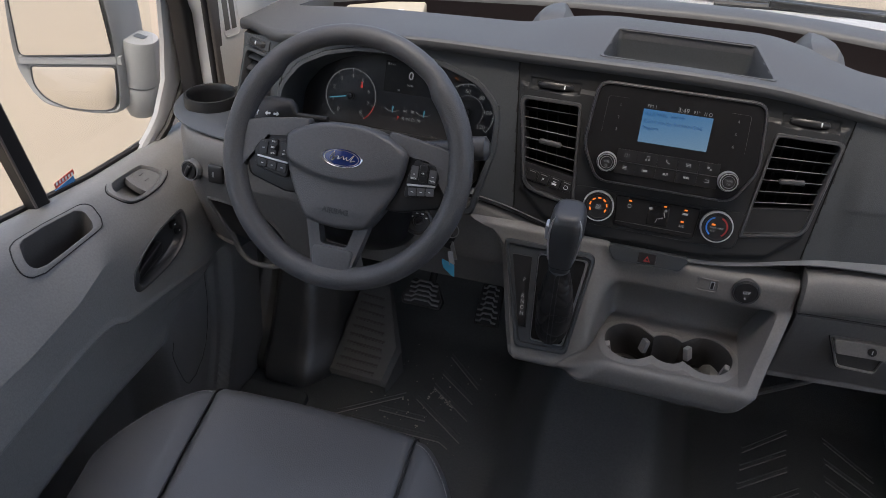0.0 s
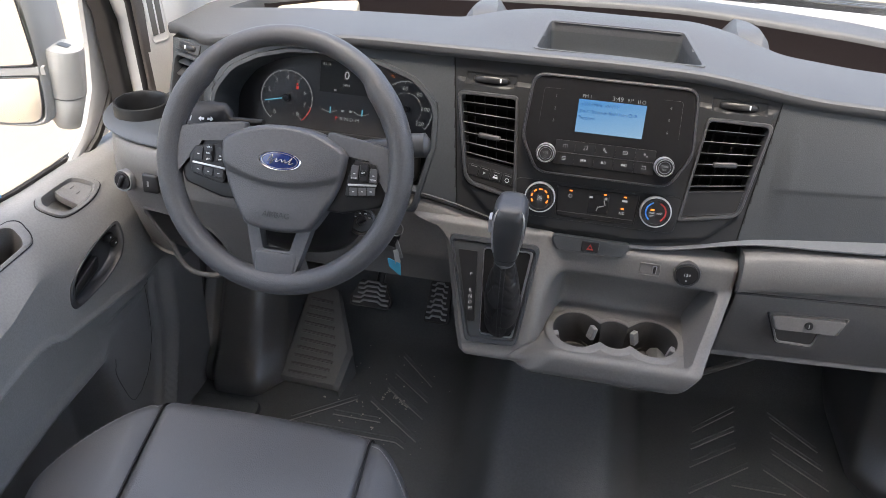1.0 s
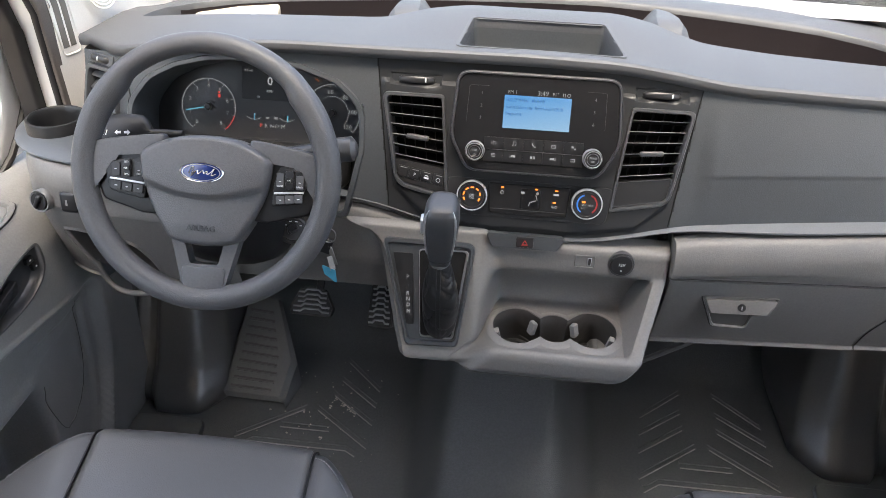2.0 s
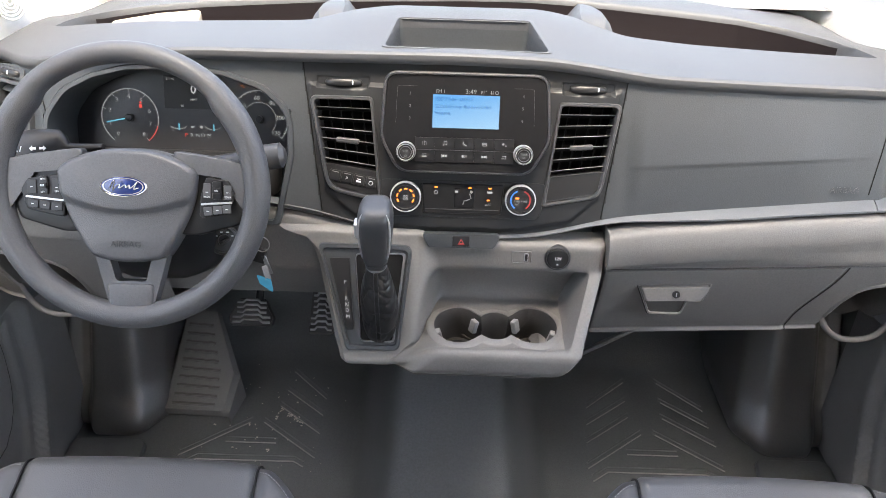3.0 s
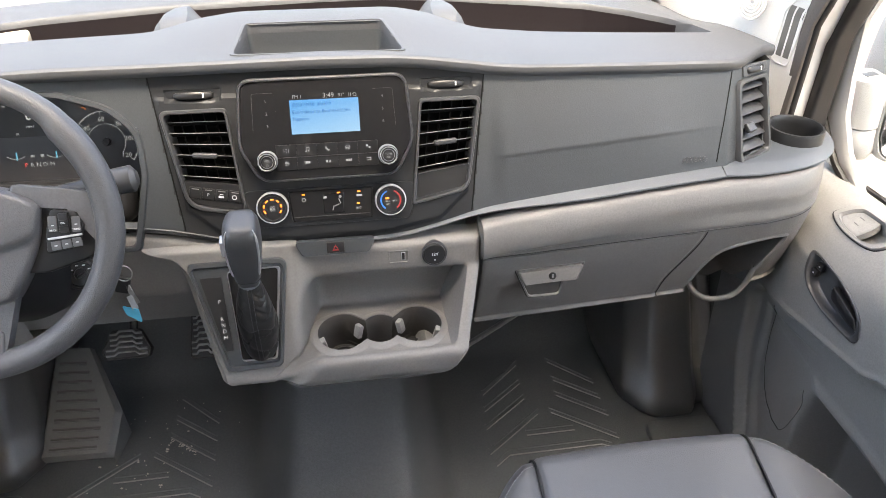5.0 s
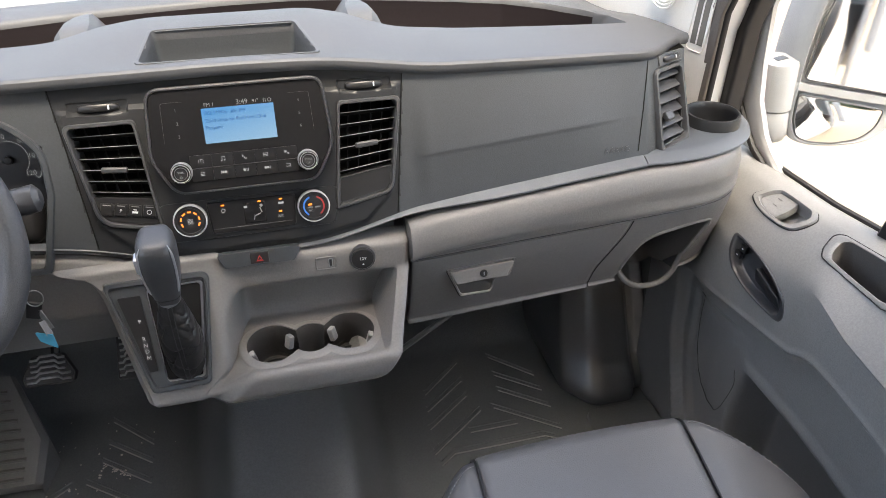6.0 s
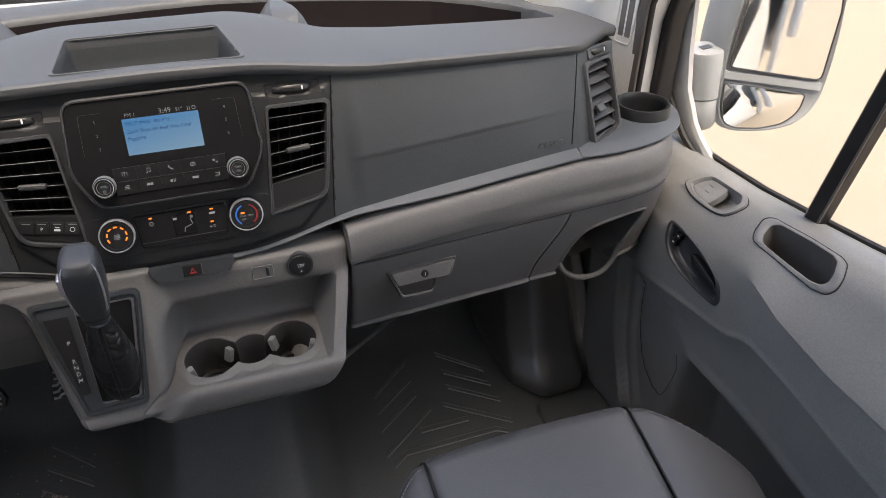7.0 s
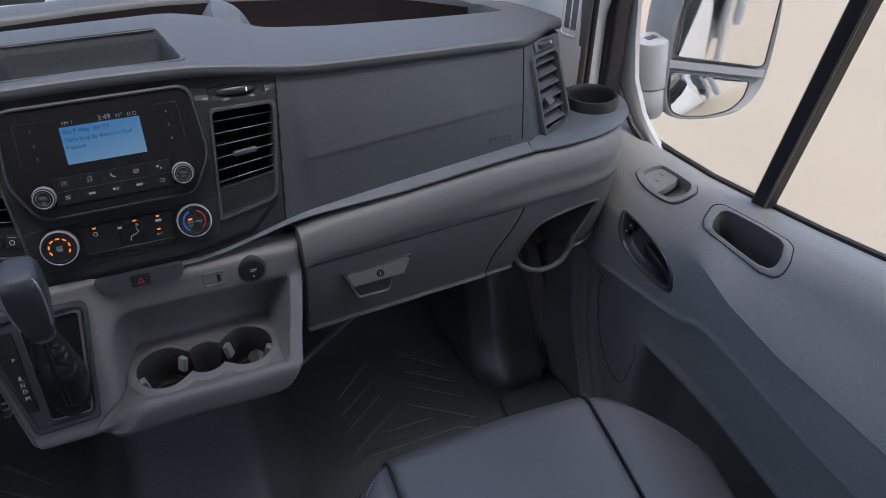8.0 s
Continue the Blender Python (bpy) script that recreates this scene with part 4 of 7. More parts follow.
def pod_frame(sgn, x, z, out):
    m = on_face(sgn * x, z, out)
    m.translation.y += 0.5 * (x - 0.63)
    return Matrix.Translation(m.translation) @ Matrix.Rotation(sgn * math.atan(0.5), 4, "Z") @ m.to_3x3().to_4x4()


def side_vent(sgn):
    base = pod_frame(sgn, 0.682, 0.822, 0.0)
    s = sgn
    outer = rounded([(-0.044 * 1, -0.072), (0.040, -0.066), (0.044, 0.066), (-0.034, 0.066)] if s > 0 else [(-0.040, -0.066), (0.044, -0.072), (0.034, 0.066), (-0.044, 0.066)], 0.014, 6)
    inner = [(x * 0.80, y * 0.88) for x, y in outer]
    vent = part("air_vent", ringframe(outer, inner, 0.008, base, 0.003, -0.02), M_FRAME, dash, "charcoal louvred side vent beside the shelf")
    part("duct", plate([(x * 1.03, y * 1.02) for x, y in inner], -0.022, base, 0, -0.026), M_BLACK, vent)
    for k in range(6):
        y = -0.046 + 0.0195 * k
        w = 0.070 if k else 0.064
        m = base @ Matrix.Translation((0, y, -0.003)) @ Matrix.Rotation(radians(-40), 4, "X")
        part("slat", rbox(w, 0.0185, 0.0030, 0.0014, 3, m @ Matrix.Translation((0, 0.002, 0))), M_FRAME, vent)
    part("tab", rbox(0.020, 0.016, 0.010, 0.003, 2, base @ Matrix.Translation((-0.010 * s, -0.014, 0.005)) @ Matrix.Rotation(radians(-30), 4, "X")), M_FRAME, vent)
    tw = pod_frame(sgn, 0.684, 0.8945, 0.001)
    part("thumb_slot", rbox(0.062, 0.017, 0.003, 0.0015, 2, tw), M_FRAME, dash)
    wheel = part("thumb_wheel", lathe([(0.0001, 0.004), (0.019, 0.004), (0.022, 0.002), (0.022, -0.002), (0.019, -0.004), (0.0001, -0.004)], 36, tw @ Matrix.Rotation(radians(90), 4, "X") @ Matrix.Diagonal((1, 0.4, 1.2, 1))), M_PIANO, dash)
    part("pointer", rbox(0.0022, 0.006, 0.002, 0.0005, 1, tw @ Matrix.Translation((0.004, 0, 0.0088))), M_PRINT, wheel)


side_vent(1)
side_vent(-1)
part("lettering", lettering("AIRBAG", 0.0125, on_face(0.5745, 0.7745, 0.0045), 0.0006), M_FRAME, dash, "embossed AIRBAG lettering")


# ---- radio ----
radio = thing("radio", (0, 1.04, 0.86), "black dashboard radio with a lit blue display", "radio")
RB = on_face(0, 0.86, 0)
r_out = [(-0.098, -0.081), (0.100, -0.081), (0.128, -0.030), (0.120, 0.066), (-0.118, 0.066), (-0.125, -0.030)]
body = rounded(r_out, [0.03, 0.03, 0.05, 0.022, 0.022, 0.05], 6)
part("housing", plate(body, 0.020, RB, 0.004, -0.01), M_STACK, radio, "charcoal radio surround")
face_pts = rounded([(x * 0.955, (y + 0.006) * 0.94 - 0.006) for x, y in r_out], [0.026, 0.026, 0.05, 0.018, 0.018, 0.05], 6)
part("rim", ringframe([(x * 1.03, (y + 0.006) * 1.035 - 0.006) for x, y in face_pts], face_pts, 0.029, RB, 0.003, 0.015), M_RIM, radio, "satin rim of the radio")
part("front", plate(face_pts, 0.0262, RB, 0.0005, 0.01), M_GLOSS, radio, "gloss black front panel")
RM = RB @ Matrix.Translation((0, 0, 0.0265))


disp = part("display", rbox(0.0965, 0.0475, 0.001, 0.0003, 1, RM @ Matrix.Translation((0.001, 0.0105, 0.0))), M_LCD, radio, "lit pale blue display")
for words, size, x, y in (("103.7 MHz  Alt FM", 0.0072, -0.0445, 0.0275), ("Can't Stop by Red Hot Chili", 0.0072, -0.0445, 0.0175), ("Peppers", 0.0072, -0.0445, 0.0080)):
    part("display_text", lettering(words, size, RM @ Matrix.Translation((x, y, 0.0007)), 0.0002, "LEFT"), M_LCDTEXT, disp)
for words, size, x, y in (("FM 1", 0.0068, -0.036, 0.0385), ("3:49", 0.0095, 0.0075, 0.0388), ("91\u00b0", 0.0066, 0.0255, 0.0385)):
    part("header_text", lettering(words, size, RM @ Matrix.Translation((x, y, 0.0003)), 0.0002), M_LETTER, disp)
part("header_icon", merge(rbox(0.0008, 0.005, 0.0004, 0, 1, RM @ Matrix.Translation((0.0365, 0.0385, 0.0004))), rbox(0.0008, 0.005, 0.0004, 0, 1, RM @ Matrix.Translation((0.039, 0.0385, 0.0004))),
                          lathe([(0.0019, 0), (0.0026, 0), (0.0026, 0.0004), (0.0019, 0.0004)], 14, RM @ Matrix.Translation((0.0445, 0.0385, 0.0002)))), M_LETTER, disp)
for k in range(3):
    for s, n in ((-1, k + 1), (1, k + 4)):
        m = RM @ Matrix.Translation((s * 0.0815 + 0.0015, 0.0345 - 0.0175 * k, 0))
        key = part("preset_key", rbox(0.026, 0.0165, 0.0003, 0, 1, m @ Matrix.Translation((0, 0, -0.0003))), M_GLOSS, radio)
        part("digit", lettering(str(n), 0.0060, m @ Matrix.Translation((0, 0, 0.0006)), 0.0002), M_LETTER, key)
for s in (-1, 1):
    line = rounded([(s * 0.070, 0.0455), (s * 0.0985, 0.0455), (s * 0.1005, -0.008), (s * 0.1003, -0.008), (s * 0.0981, 0.0452), (s * 0.070, 0.0452)], 0.004, 3)
    part("key_outline", plate(line, 0.0004, RM), M_FRAME, radio)


def knob(parent, name, base, r, h, words, thin, label, mark=M_LETTER):
    """A round knob; thin: a narrow bright ring, else a broad satin collar with a ring on the face."""
    k = part(name, lathe([(r, 0), (r, h * 0.8), (r * 0.96, h), (r * 0.80, h), (r * 0.77, h * 0.93), (0.0002, h * 0.93)], 48, base), M_PIANO, parent, label)
    if thin:
        part("ring", lathe([(r * 0.99, h * 0.55), (r * 1.035, h * 0.6), (r * 1.035, h * 0.88), (r * 1.0, h * 1.02), (r * 0.955, h * 1.03), (r * 0.925, h * 0.97)], 48, base), M_SILVER, k, "bright ring")
    else:
        part("ring", lathe([(r * 1.07, 0), (r * 1.07, h * 0.30), (r * 1.02, h * 0.75), (r * 0.90, h * 1.02), (r * 0.84, h * 1.02), (r * 0.80, h * 0.95)], 48, base), M_SILVER, k, "satin metal collar")
        part("face_ring", lathe([(r * 0.66, h * 0.93), (r * 0.65, h * 0.96), (r * 0.61, h * 0.96), (r * 0.60, h * 0.93)], 40, base), M_SATIN, k, "fine satin ring")
    for words_, y, size in words:
        part("marking", lettering(words_, size, base @ Matrix.Translation((0, y, h * 0.94)), 0.0002), mark, k)
    return k


vol = knob(radio, "volume_knob", RM @ Matrix.Translation((-0.0845, -0.0485, 0)), 0.0135, 0.016, [("VOL", 0.0015, 0.0046)], False, "round volume knob with a satin collar")
part("power_mark", lathe([(0.0014, 0), (0.0019, 0), (0.0019, 0.0004), (0.0014, 0.0004)], 14, RM @ Matrix.Translation((-0.0845, -0.0535, 0.0151))), M_LETTER, vol)
knob(radio, "tuning_knob", RM @ Matrix.Translation((0.0865, -0.0485, 0)), 0.0135, 0.016, [("TUNE", 0.0018, 0.0040), ("OK", -0.0032, 0.0040)], False, "round tuning knob with a satin collar")


def key_row(parent, xs, y, w, h, base, name):
    out = []
    for x in xs:
        out.append(part(name, rbox(w, h, 0.0026, 0.0002, 1, base @ Matrix.Translation((x, y, 0.0004))), M_KEY, parent))
    return out


def bars(key, base, x, y, boxes):
    part("symbol", merge(*[rbox(bw, bh, 0.0004, 0, 1, base @ Matrix.Translation((x + bx, y + by, 0.0021))) for bx, by, bw, bh in boxes]), M_LETTER, key)


ks = key_row(radio, [-0.0575 + 0.0290 * i for i in range(5)], -0.0360, 0.0287, 0.0172, RM, "radio_key")
shapes = [[(-0.003, 0, 0.0006, 0.005), (0, 0, 0.0006, 0.006), (0.003, 0, 0.0006, 0.005), (0, 0.002, 0.003, 0.0007)], [(-0.0015, -0.0022, 0.002, 0.0016), (0.0025, -0.0016, 0.002, 0.0016), (-0.0007, 0.0005, 0.0006, 0.005), (0.0033, 0.001, 0.0006, 0.005), (0.0013, 0.0032, 0.0045, 0.0008)],
          [(-0.0018, 0.0012, 0.0015, 0.0035), (0, -0.0008, 0.0012, 0.002), (0.0018, -0.0022, 0.003, 0.0014)], [(0, 0.002, 0.006, 0.0006), (0, -0.002, 0.006, 0.0006), (-0.003, 0, 0.0006, 0.0046), (0.003, 0, 0.0006, 0.0046), (0, 0, 0.005, 0.0007)], [(-0.0015, 0.0012, 0.003, 0.0028), (0.0022, -0.0015, 0.0024, 0.0022)]]
for key, x, sh in zip(ks, [-0.0575 + 0.0290 * i for i in range(5)], shapes):
    bars(key, RM, x, -0.0355, sh)
ks = key_row(radio, [-0.0575 + 0.0290 * i for i in range(5)], -0.0542, 0.0287, 0.0172, RM, "radio_key")
shapes = [[(0, 0.002, 0.006, 0.0008), (0, 0, 0.006, 0.0008), (0, -0.002, 0.006, 0.0008)], [(-0.004, 0, 0.0007, 0.0044), (-0.0015, 0, 0.003, 0.0030), (0.002, 0, 0.003, 0.0030)], [(-0.002, 0, 0.003, 0.0034), (0.0012, 0, 0.0008, 0.004), (0.003, 0, 0.0008, 0.004)],
          [(-0.0022, 0, 0.003, 0.0030), (0.0013, 0, 0.003, 0.0030), (0.004, 0, 0.0007, 0.0044)], [(0, 0.0018, 0.006, 0.0008), (0, -0.0018, 0.006, 0.0008), (0.003, 0, 0.0008, 0.0044)]]
for key, x, sh in zip(ks, [-0.0575 + 0.0290 * i for i in range(5)], shapes):
    bars(key, RM, x, -0.0535, sh)

row_line = spline([Vector((x, y, 0.0019)) for x, y in ((-0.072, -0.0475), (-0.066, -0.0452), (-0.03, -0.0450), (0.03, -0.0450), (0.068, -0.0450), (0.074, -0.0438))], 6)
part("key_line", tube([RM @ p for p in row_line], 0.0004, 5), M_FRAME, radio, "fine line between the key rows")

# ---- heater controls ----
heat = thing("climate_control", (0, 1.02, 0.745), "black heater control panel with two dials and amber lamps", "control panel")
CB = on_face(0, 0.7475, 0.0)
part("panel", plate(rounded([(-0.128, 0.026), (-0.118, -0.030), (0.118, -0.030), (0.128, 0.026)], 0.012, 5), 0.0085, CB, 0.002, -0.005), M_STACK, heat)
strip_pts = rounded([(-0.062, 0.022), (-0.058, -0.024), (0.060, -0.024), (0.063, 0.022)], 0.004, 4)
keys = part("key_strip", plate(strip_pts, 0.0115, CB, 0.003, 0.004), M_KEY, heat, "black key strip with amber lamps")
part("lower_bar", rbox(0.112, 0.0010, 0.0010, 0.0003, 1, CB @ Matrix.Translation((0.0, -0.0170, 0.0118))), M_FRAME, keys, "fine line under the keys")
part("mode_key", rbox(0.030, 0.030, 0.002, 0.001, 2, CB @ Matrix.Translation((0.0035, 0.001, 0.0115))), M_GLOSS, keys)
for x, y in ((-0.0395, 0.0165), (0.0115, 0.0165), (0.0415, 0.0165), (0.0395, -0.0015)):
    part("lamp", rbox(0.0046, 0.0021, 0.001, 0.0003, 1, CB @ Matrix.Translation((x, y, 0.0125))), M_ORANGE, keys, "lit amber lamp")
part("symbol", lathe([(0.0022, 0), (0.0029, 0), (0.0029, 0.0006), (0.0022, 0.0006)], 16, CB @ Matrix.Translation((-0.0395, 0.0085, 0.0114))), M_LETTER, keys)
part("symbol", merge(rbox(0.005, 0.003, 0.0004, 0, 1, CB @ Matrix.Translation((-0.0085, 0.0105, 0.0127)))), M_LETTER, keys)
part("symbol", merge(rbox(0.0013, 0.008, 0.0004, 0, 1, CB @ Matrix.Translation((0.0125, 0.004, 0.0127)) @ Matrix.Rotation(0.3, 4, "Z")), rbox(0.008, 0.0014, 0.0004, 0, 1, CB @ Matrix.Translation((0.008, -0.002, 0.0127)) @ Matrix.Rotation(0.35, 4, "Z")),
                     rbox(0.0013, 0.007, 0.0004, 0, 1, CB @ Matrix.Translation((0.0025, -0.006, 0.0127)) @ Matrix.Rotation(-0.3, 4, "Z")), lathe([(0.0001, 0.0006), (0.0022, 0.0006), (0.0022, 0)], 14, CB @ Matrix.Translation((0.0135, 0.0105, 0.0122)))), M_GREYPRINT, keys)
part("symbol", rbox(0.008, 0.003, 0.0004, 0, 1, CB @ Matrix.Translation((0.0415, 0.0105, 0.0118))), M_LETTER, keys)
part("lettering", lettering("A/C", 0.0052, CB @ Matrix.Translation((0.0395, -0.0085, 0.0118)), 0.0002), M_LETTER, keys)
fan = knob(heat, "fan_dial", CB @ Matrix.Translation((-0.0845, 0.002, 0.007)), 0.0225, 0.018, [], True, "fan dial with a ring of amber marks")
FB = CB @ Matrix.Translation((-0.0845, 0.002, 0.024))
for k in range(7):
    a = radians(205 - 38.5 * k)
    part("fan_mark", rbox(0.0050, 0.0022, 0.0006, 0.0003, 1, FB @ Matrix.Translation((0.0125 * math.cos(a), 0.0125 * math.sin(a), 0)) @ Matrix.Rotation(a + math.pi / 2, 4, "Z")), M_ORANGE, fan, "lit amber mark")
part("fan_symbol", merge(*[lathe([(0.0012, 0), (0.0018, 0), (0.0018, 0.0005), (0.0012, 0.0005)], 12, FB @ Matrix.Translation((0.0019 * sx, 0.0019 * sy - 0.001, 0))) for sx in (-1, 1) for sy in (-1, 1)]), M_LETTER, fan)
temp = knob(heat, "temperature_dial", CB @ Matrix.Translation((0.087, 0.002, 0.007)), 0.0225, 0.018, [], True, "temperature dial marked blue to red")
TB = CB @ Matrix.Translation((0.087, 0.002, 0.024))


def arc(r, w, a0, a1, m, n=24, h=0.0005):
    pts = [(r * math.cos(radians(a0 + (a1 - a0) * i / n)), r * math.sin(radians(a0 + (a1 - a0) * i / n))) for i in range(n + 1)]
    pts += [((r - w) * math.cos(radians(a1 + (a0 - a1) * i / n)), (r - w) * math.sin(radians(a1 + (a0 - a1) * i / n))) for i in range(n + 1)]
    bm = bmesh.new()
    vs = [[bm.verts.new((*p, z)) for p in pts] for z in (0, h)]
    k = len(pts)
    for i in range(n):
        for z in (0, 1):
            bm.faces.new((vs[z][i], vs[z][i + 1], vs[z][k - 2 - i], vs[z][k - 1 - i]))
    for i in range(k):
        bm.faces.new((vs[0][i], vs[0][(i + 1) % k], vs[1][(i + 1) % k], vs[1][i]))
    return moved(bm, m)


part("blue_arc", arc(0.0155, 0.0022, 110, 235, TB), M_BLUEMARK, temp, "blue half ring")
part("red_arc", arc(0.0155, 0.0022, 70, -55, TB), M_REDDIM, temp, "red half ring")
part("lamp", rbox(0.0055, 0.0026, 0.001, 0.0003, 1, TB @ Matrix.Translation((-0.005, 0.003, 0))), M_ORANGE, temp)
for words, x, y in (("MAX", -0.005, -0.0015), ("A/C", -0.005, -0.0062), ("MAX", 0.0055, -0.0015)):
    part("lettering", lettering(words, 0.0038, TB @ Matrix.Translation((x, y, 0)), 0.0002), M_LETTER, temp)
part("pointer", rbox(0.0022, 0.004, 0.001, 0.0003, 1, TB @ Matrix.Translation((-0.0145, -0.0125, -0.0005)) @ Matrix.Rotation(radians(-45), 4, "Z")), M_LETTER, temp)

# ---- instrument cluster ----
cluster = thing("instrument_cluster", (-0.44, 1.14, 0.83), "dark instrument cluster with two dials and a small display", "instrument cluster")
DEEP = -0.085


def dial_m(x, z, out=0.0):
    return on_face(x, z, DEEP + out)


pan = rounded([(-0.69, 0.77), (-0.265, 0.77), (-0.258, 0.85), (-0.30, 0.905), (-0.40, 0.925), (-0.54, 0.922), (-0.65, 0.89), (-0.70, 0.83)], 0.02, 4)
part("face", plate([(x + 0.44, (z - 0.84) * UP) for x, z in pan], 0.0, on_face(-0.44, 0.84, DEEP), 0, -0.012), M_CLUSTER, cluster, "dark glossy instrument face")
part("lower_shroud", rbox(0.34, 0.07, 0.05, 0.02, 4, on_face(-0.46, 0.762, DEEP + 0.02)), M_BLACK, cluster)


def dial(cx, cz, r, a0, a1, words, label, minor, small=None):
    m = dial_m(cx, cz, 0.0006)
    d = part("dial", arc(r, 0.0011, a0, a1, m, 60), M_DIAL, cluster, label)
    n = (len(words) - 1) * minor
    ticks = []
    for k in range(n + 1):
        a = radians(a0 + (a1 - a0) * k / n)
        ln = 0.0052 if k % minor == 0 else 0.0026
        ticks.append(rbox(ln, 0.0008, 0.0005, 0, 1, m @ Matrix.Rotation(a, 4, "Z") @ Matrix.Translation((r - ln / 2, 0, 0.0003))))
    part("ticks", merge(*ticks), M_DIAL, d)
    for k, w in enumerate(words):
        a = radians(a0 + (a1 - a0) * k / (len(words) - 1))
        if w:
            part("numeral", lettering(w, 0.0098, m @ Matrix.Translation(((r - 0.0125) * math.cos(a), (r - 0.0125) * math.sin(a), 0.0003)), 0.0002), M_DIAL, d)
    return d, m


tach, TM = dial(-0.5345, 0.8395, 0.046, 232, -52, [str(i) for i in range(9)], "rev counter dial with white numerals", 2)
part("red_zone", arc(0.046, 0.0011, -16, -52, dial_m(-0.5345, 0.8395, 0.0009), 16), M_RED, tach, "red zone")
part("needle", rbox(0.030, 0.0018, 0.0012, 0.0004, 1, TM @ Matrix.Rotation(radians(192), 4, "Z") @ Matrix.Translation((0.023, 0, 0.003))), M_TEAL, tach, "lit teal needle")
part("needle_hub", lathe([(0.0058, 0), (0.0058, 0.005), (0.0048, 0.0062), (0.0002, 0.0064)], 28, TM), M_PIANO, tach)
part("warning_lamp", merge(lathe([(0.0001, 0.0006), (0.0016, 0.0006), (0.0016, 0)], 12, dial_m(-0.5165, 0.8625, 0.0006)), rbox(0.004, 0.0055, 0.0006, 0, 1, dial_m(-0.5165, 0.857, 0.0008))), M_RED, cluster, "lit red seat belt lamp")
speed, SMM = dial(-0.3265, 0.8425, 0.046, 232, -40, ["0", "20", "40", "60", "80", "100", "120"], "speedometer dial with white numerals", 4)
part("inner_ring", arc(0.027, 0.0006, 200, -42, SMM, 40), M_DIAL, speed)
part("needle_hub", lathe([(0.0058, 0), (0.0058, 0.005), (0.0048, 0.0062), (0.0002, 0.0064)], 28, SMM), M_PIANO, speed)
part("warning_lamp", merge(rbox(0.0035, 0.002, 0.0006, 0, 1, dial_m(-0.3535, 0.8915, 0.0006)), rbox(0.002, 0.002, 0.0006, 0, 1, dial_m(-0.3505, 0.8895, 0.0006))), M_ORANGEDIM, cluster, "dim amber lamp")
scr = part("display", rbox(0.094, 0.052, 0.001, 0.0003, 1, dial_m(-0.4305, 0.8795, 0.0005)), M_BLACK, cluster, "small dark display")
part("display_text", lettering("0", 0.019, dial_m(-0.4305, 0.8835, 0.0012), 0.0002), M_LETTER, scr)
part("display_text", lettering("MPH", 0.0055, dial_m(-0.4305, 0.8685, 0.0012), 0.0002), M_DIAL, scr)
part("display_text", lettering("8.1 mi", 0.0055, dial_m(-0.4665, 0.8985, 0.0012), 0.0002), M_DIAL, scr)
part("display_mark", rbox(0.004, 0.003, 0.0004, 0, 1, dial_m(-0.4495, 0.8595, 0.0012)), M_GREYPRINT, scr)
for x, w, mm in ((-0.4455, "P", M_RED), (-0.4365, "R", M_DIAL), (-0.4275, "N", M_DIAL), (-0.4185, "D", M_DIAL), (-0.4085, "M", M_DIAL)):
    part("gear_letter", lettering(w, 0.0088, dial_m(x, 0.8155, 0.0008), 0.0002), mm, cluster)
for x in (-0.4575, -0.4015):
    g = part("small_gauge", arc(0.021, 0.0010, 232, 308, dial_m(x, 0.8440, 0.0008), 20), M_DIAL, cluster, "small white gauge with a teal needle")
    part("gauge_needle", rbox(0.0016, 0.011, 0.0006, 0, 1, dial_m(x + 0.001, 0.8285, 0.001)), M_TEAL, g)
part("gauge_symbol", merge(rbox(0.005, 0.003, 0.0005, 0, 1, dial_m(-0.4345, 0.828, 0.0008)), rbox(0.005, 0.004, 0.0005, 0, 1, dial_m(-0.4205, 0.8285, 0.0008))), M_DIAL, cluster)


# ---- steering wheel, column, stalks ----
wheel_thing = thing("steering_wheel", (-0.446, 0.906, 0.819), "charcoal steering wheel with button pods and an oval badge", "steering wheel")
TILT = radians(25.6)
wu, wn_ = Vector((0, math.sin(TILT), math.cos(TILT))), Vector((0, -math.cos(TILT), math.sin(TILT)))
WM = Matrix(((1, 0, 0, -0.446), (0, wu.y, wn_.y, 0.906), (0, wu.z, wn_.z, 0.819), (0, 0, 0, 1)))


def wm(x, y, z):
    return WM @ Matrix.Translation((x, y, z))


rim_loops = []
for i in range(120):
    a = 2 * math.pi * i / 120
    grip = 1 + 0.06 * math.exp(-((math.degrees(a) - 35) / 14) ** 2) + 0.06 * math.exp(-((math.degrees(a) - 145) / 14) ** 2)
    c, d = Vector((math.cos(a), math.sin(a), 0)), Vector((0, 0, 1))
    top = smooth((math.degrees(a) - 41) / 9) * smooth((139 - math.degrees(a)) / 9)      # slimmer above the thumb grips
    rim_loops.append([WM @ (c * (0.1725 + 0.0040 * top) + c * (0.0172 * grip - 0.0027 * top) * math.cos(b) + d * (0.0185 * grip - 0.0022 * top) * math.sin(b)) for b in (2 * math.pi * j / 20 for j in range(20))])
rim_loops.append(rim_loops[0])
rim = loft(rim_loops, caps=False)
bmesh.ops.remove_doubles(rim, verts=rim.verts, dist=1e-6)
part("rim", rim, M_WHEEL, wheel_thing, "grained charcoal rim")


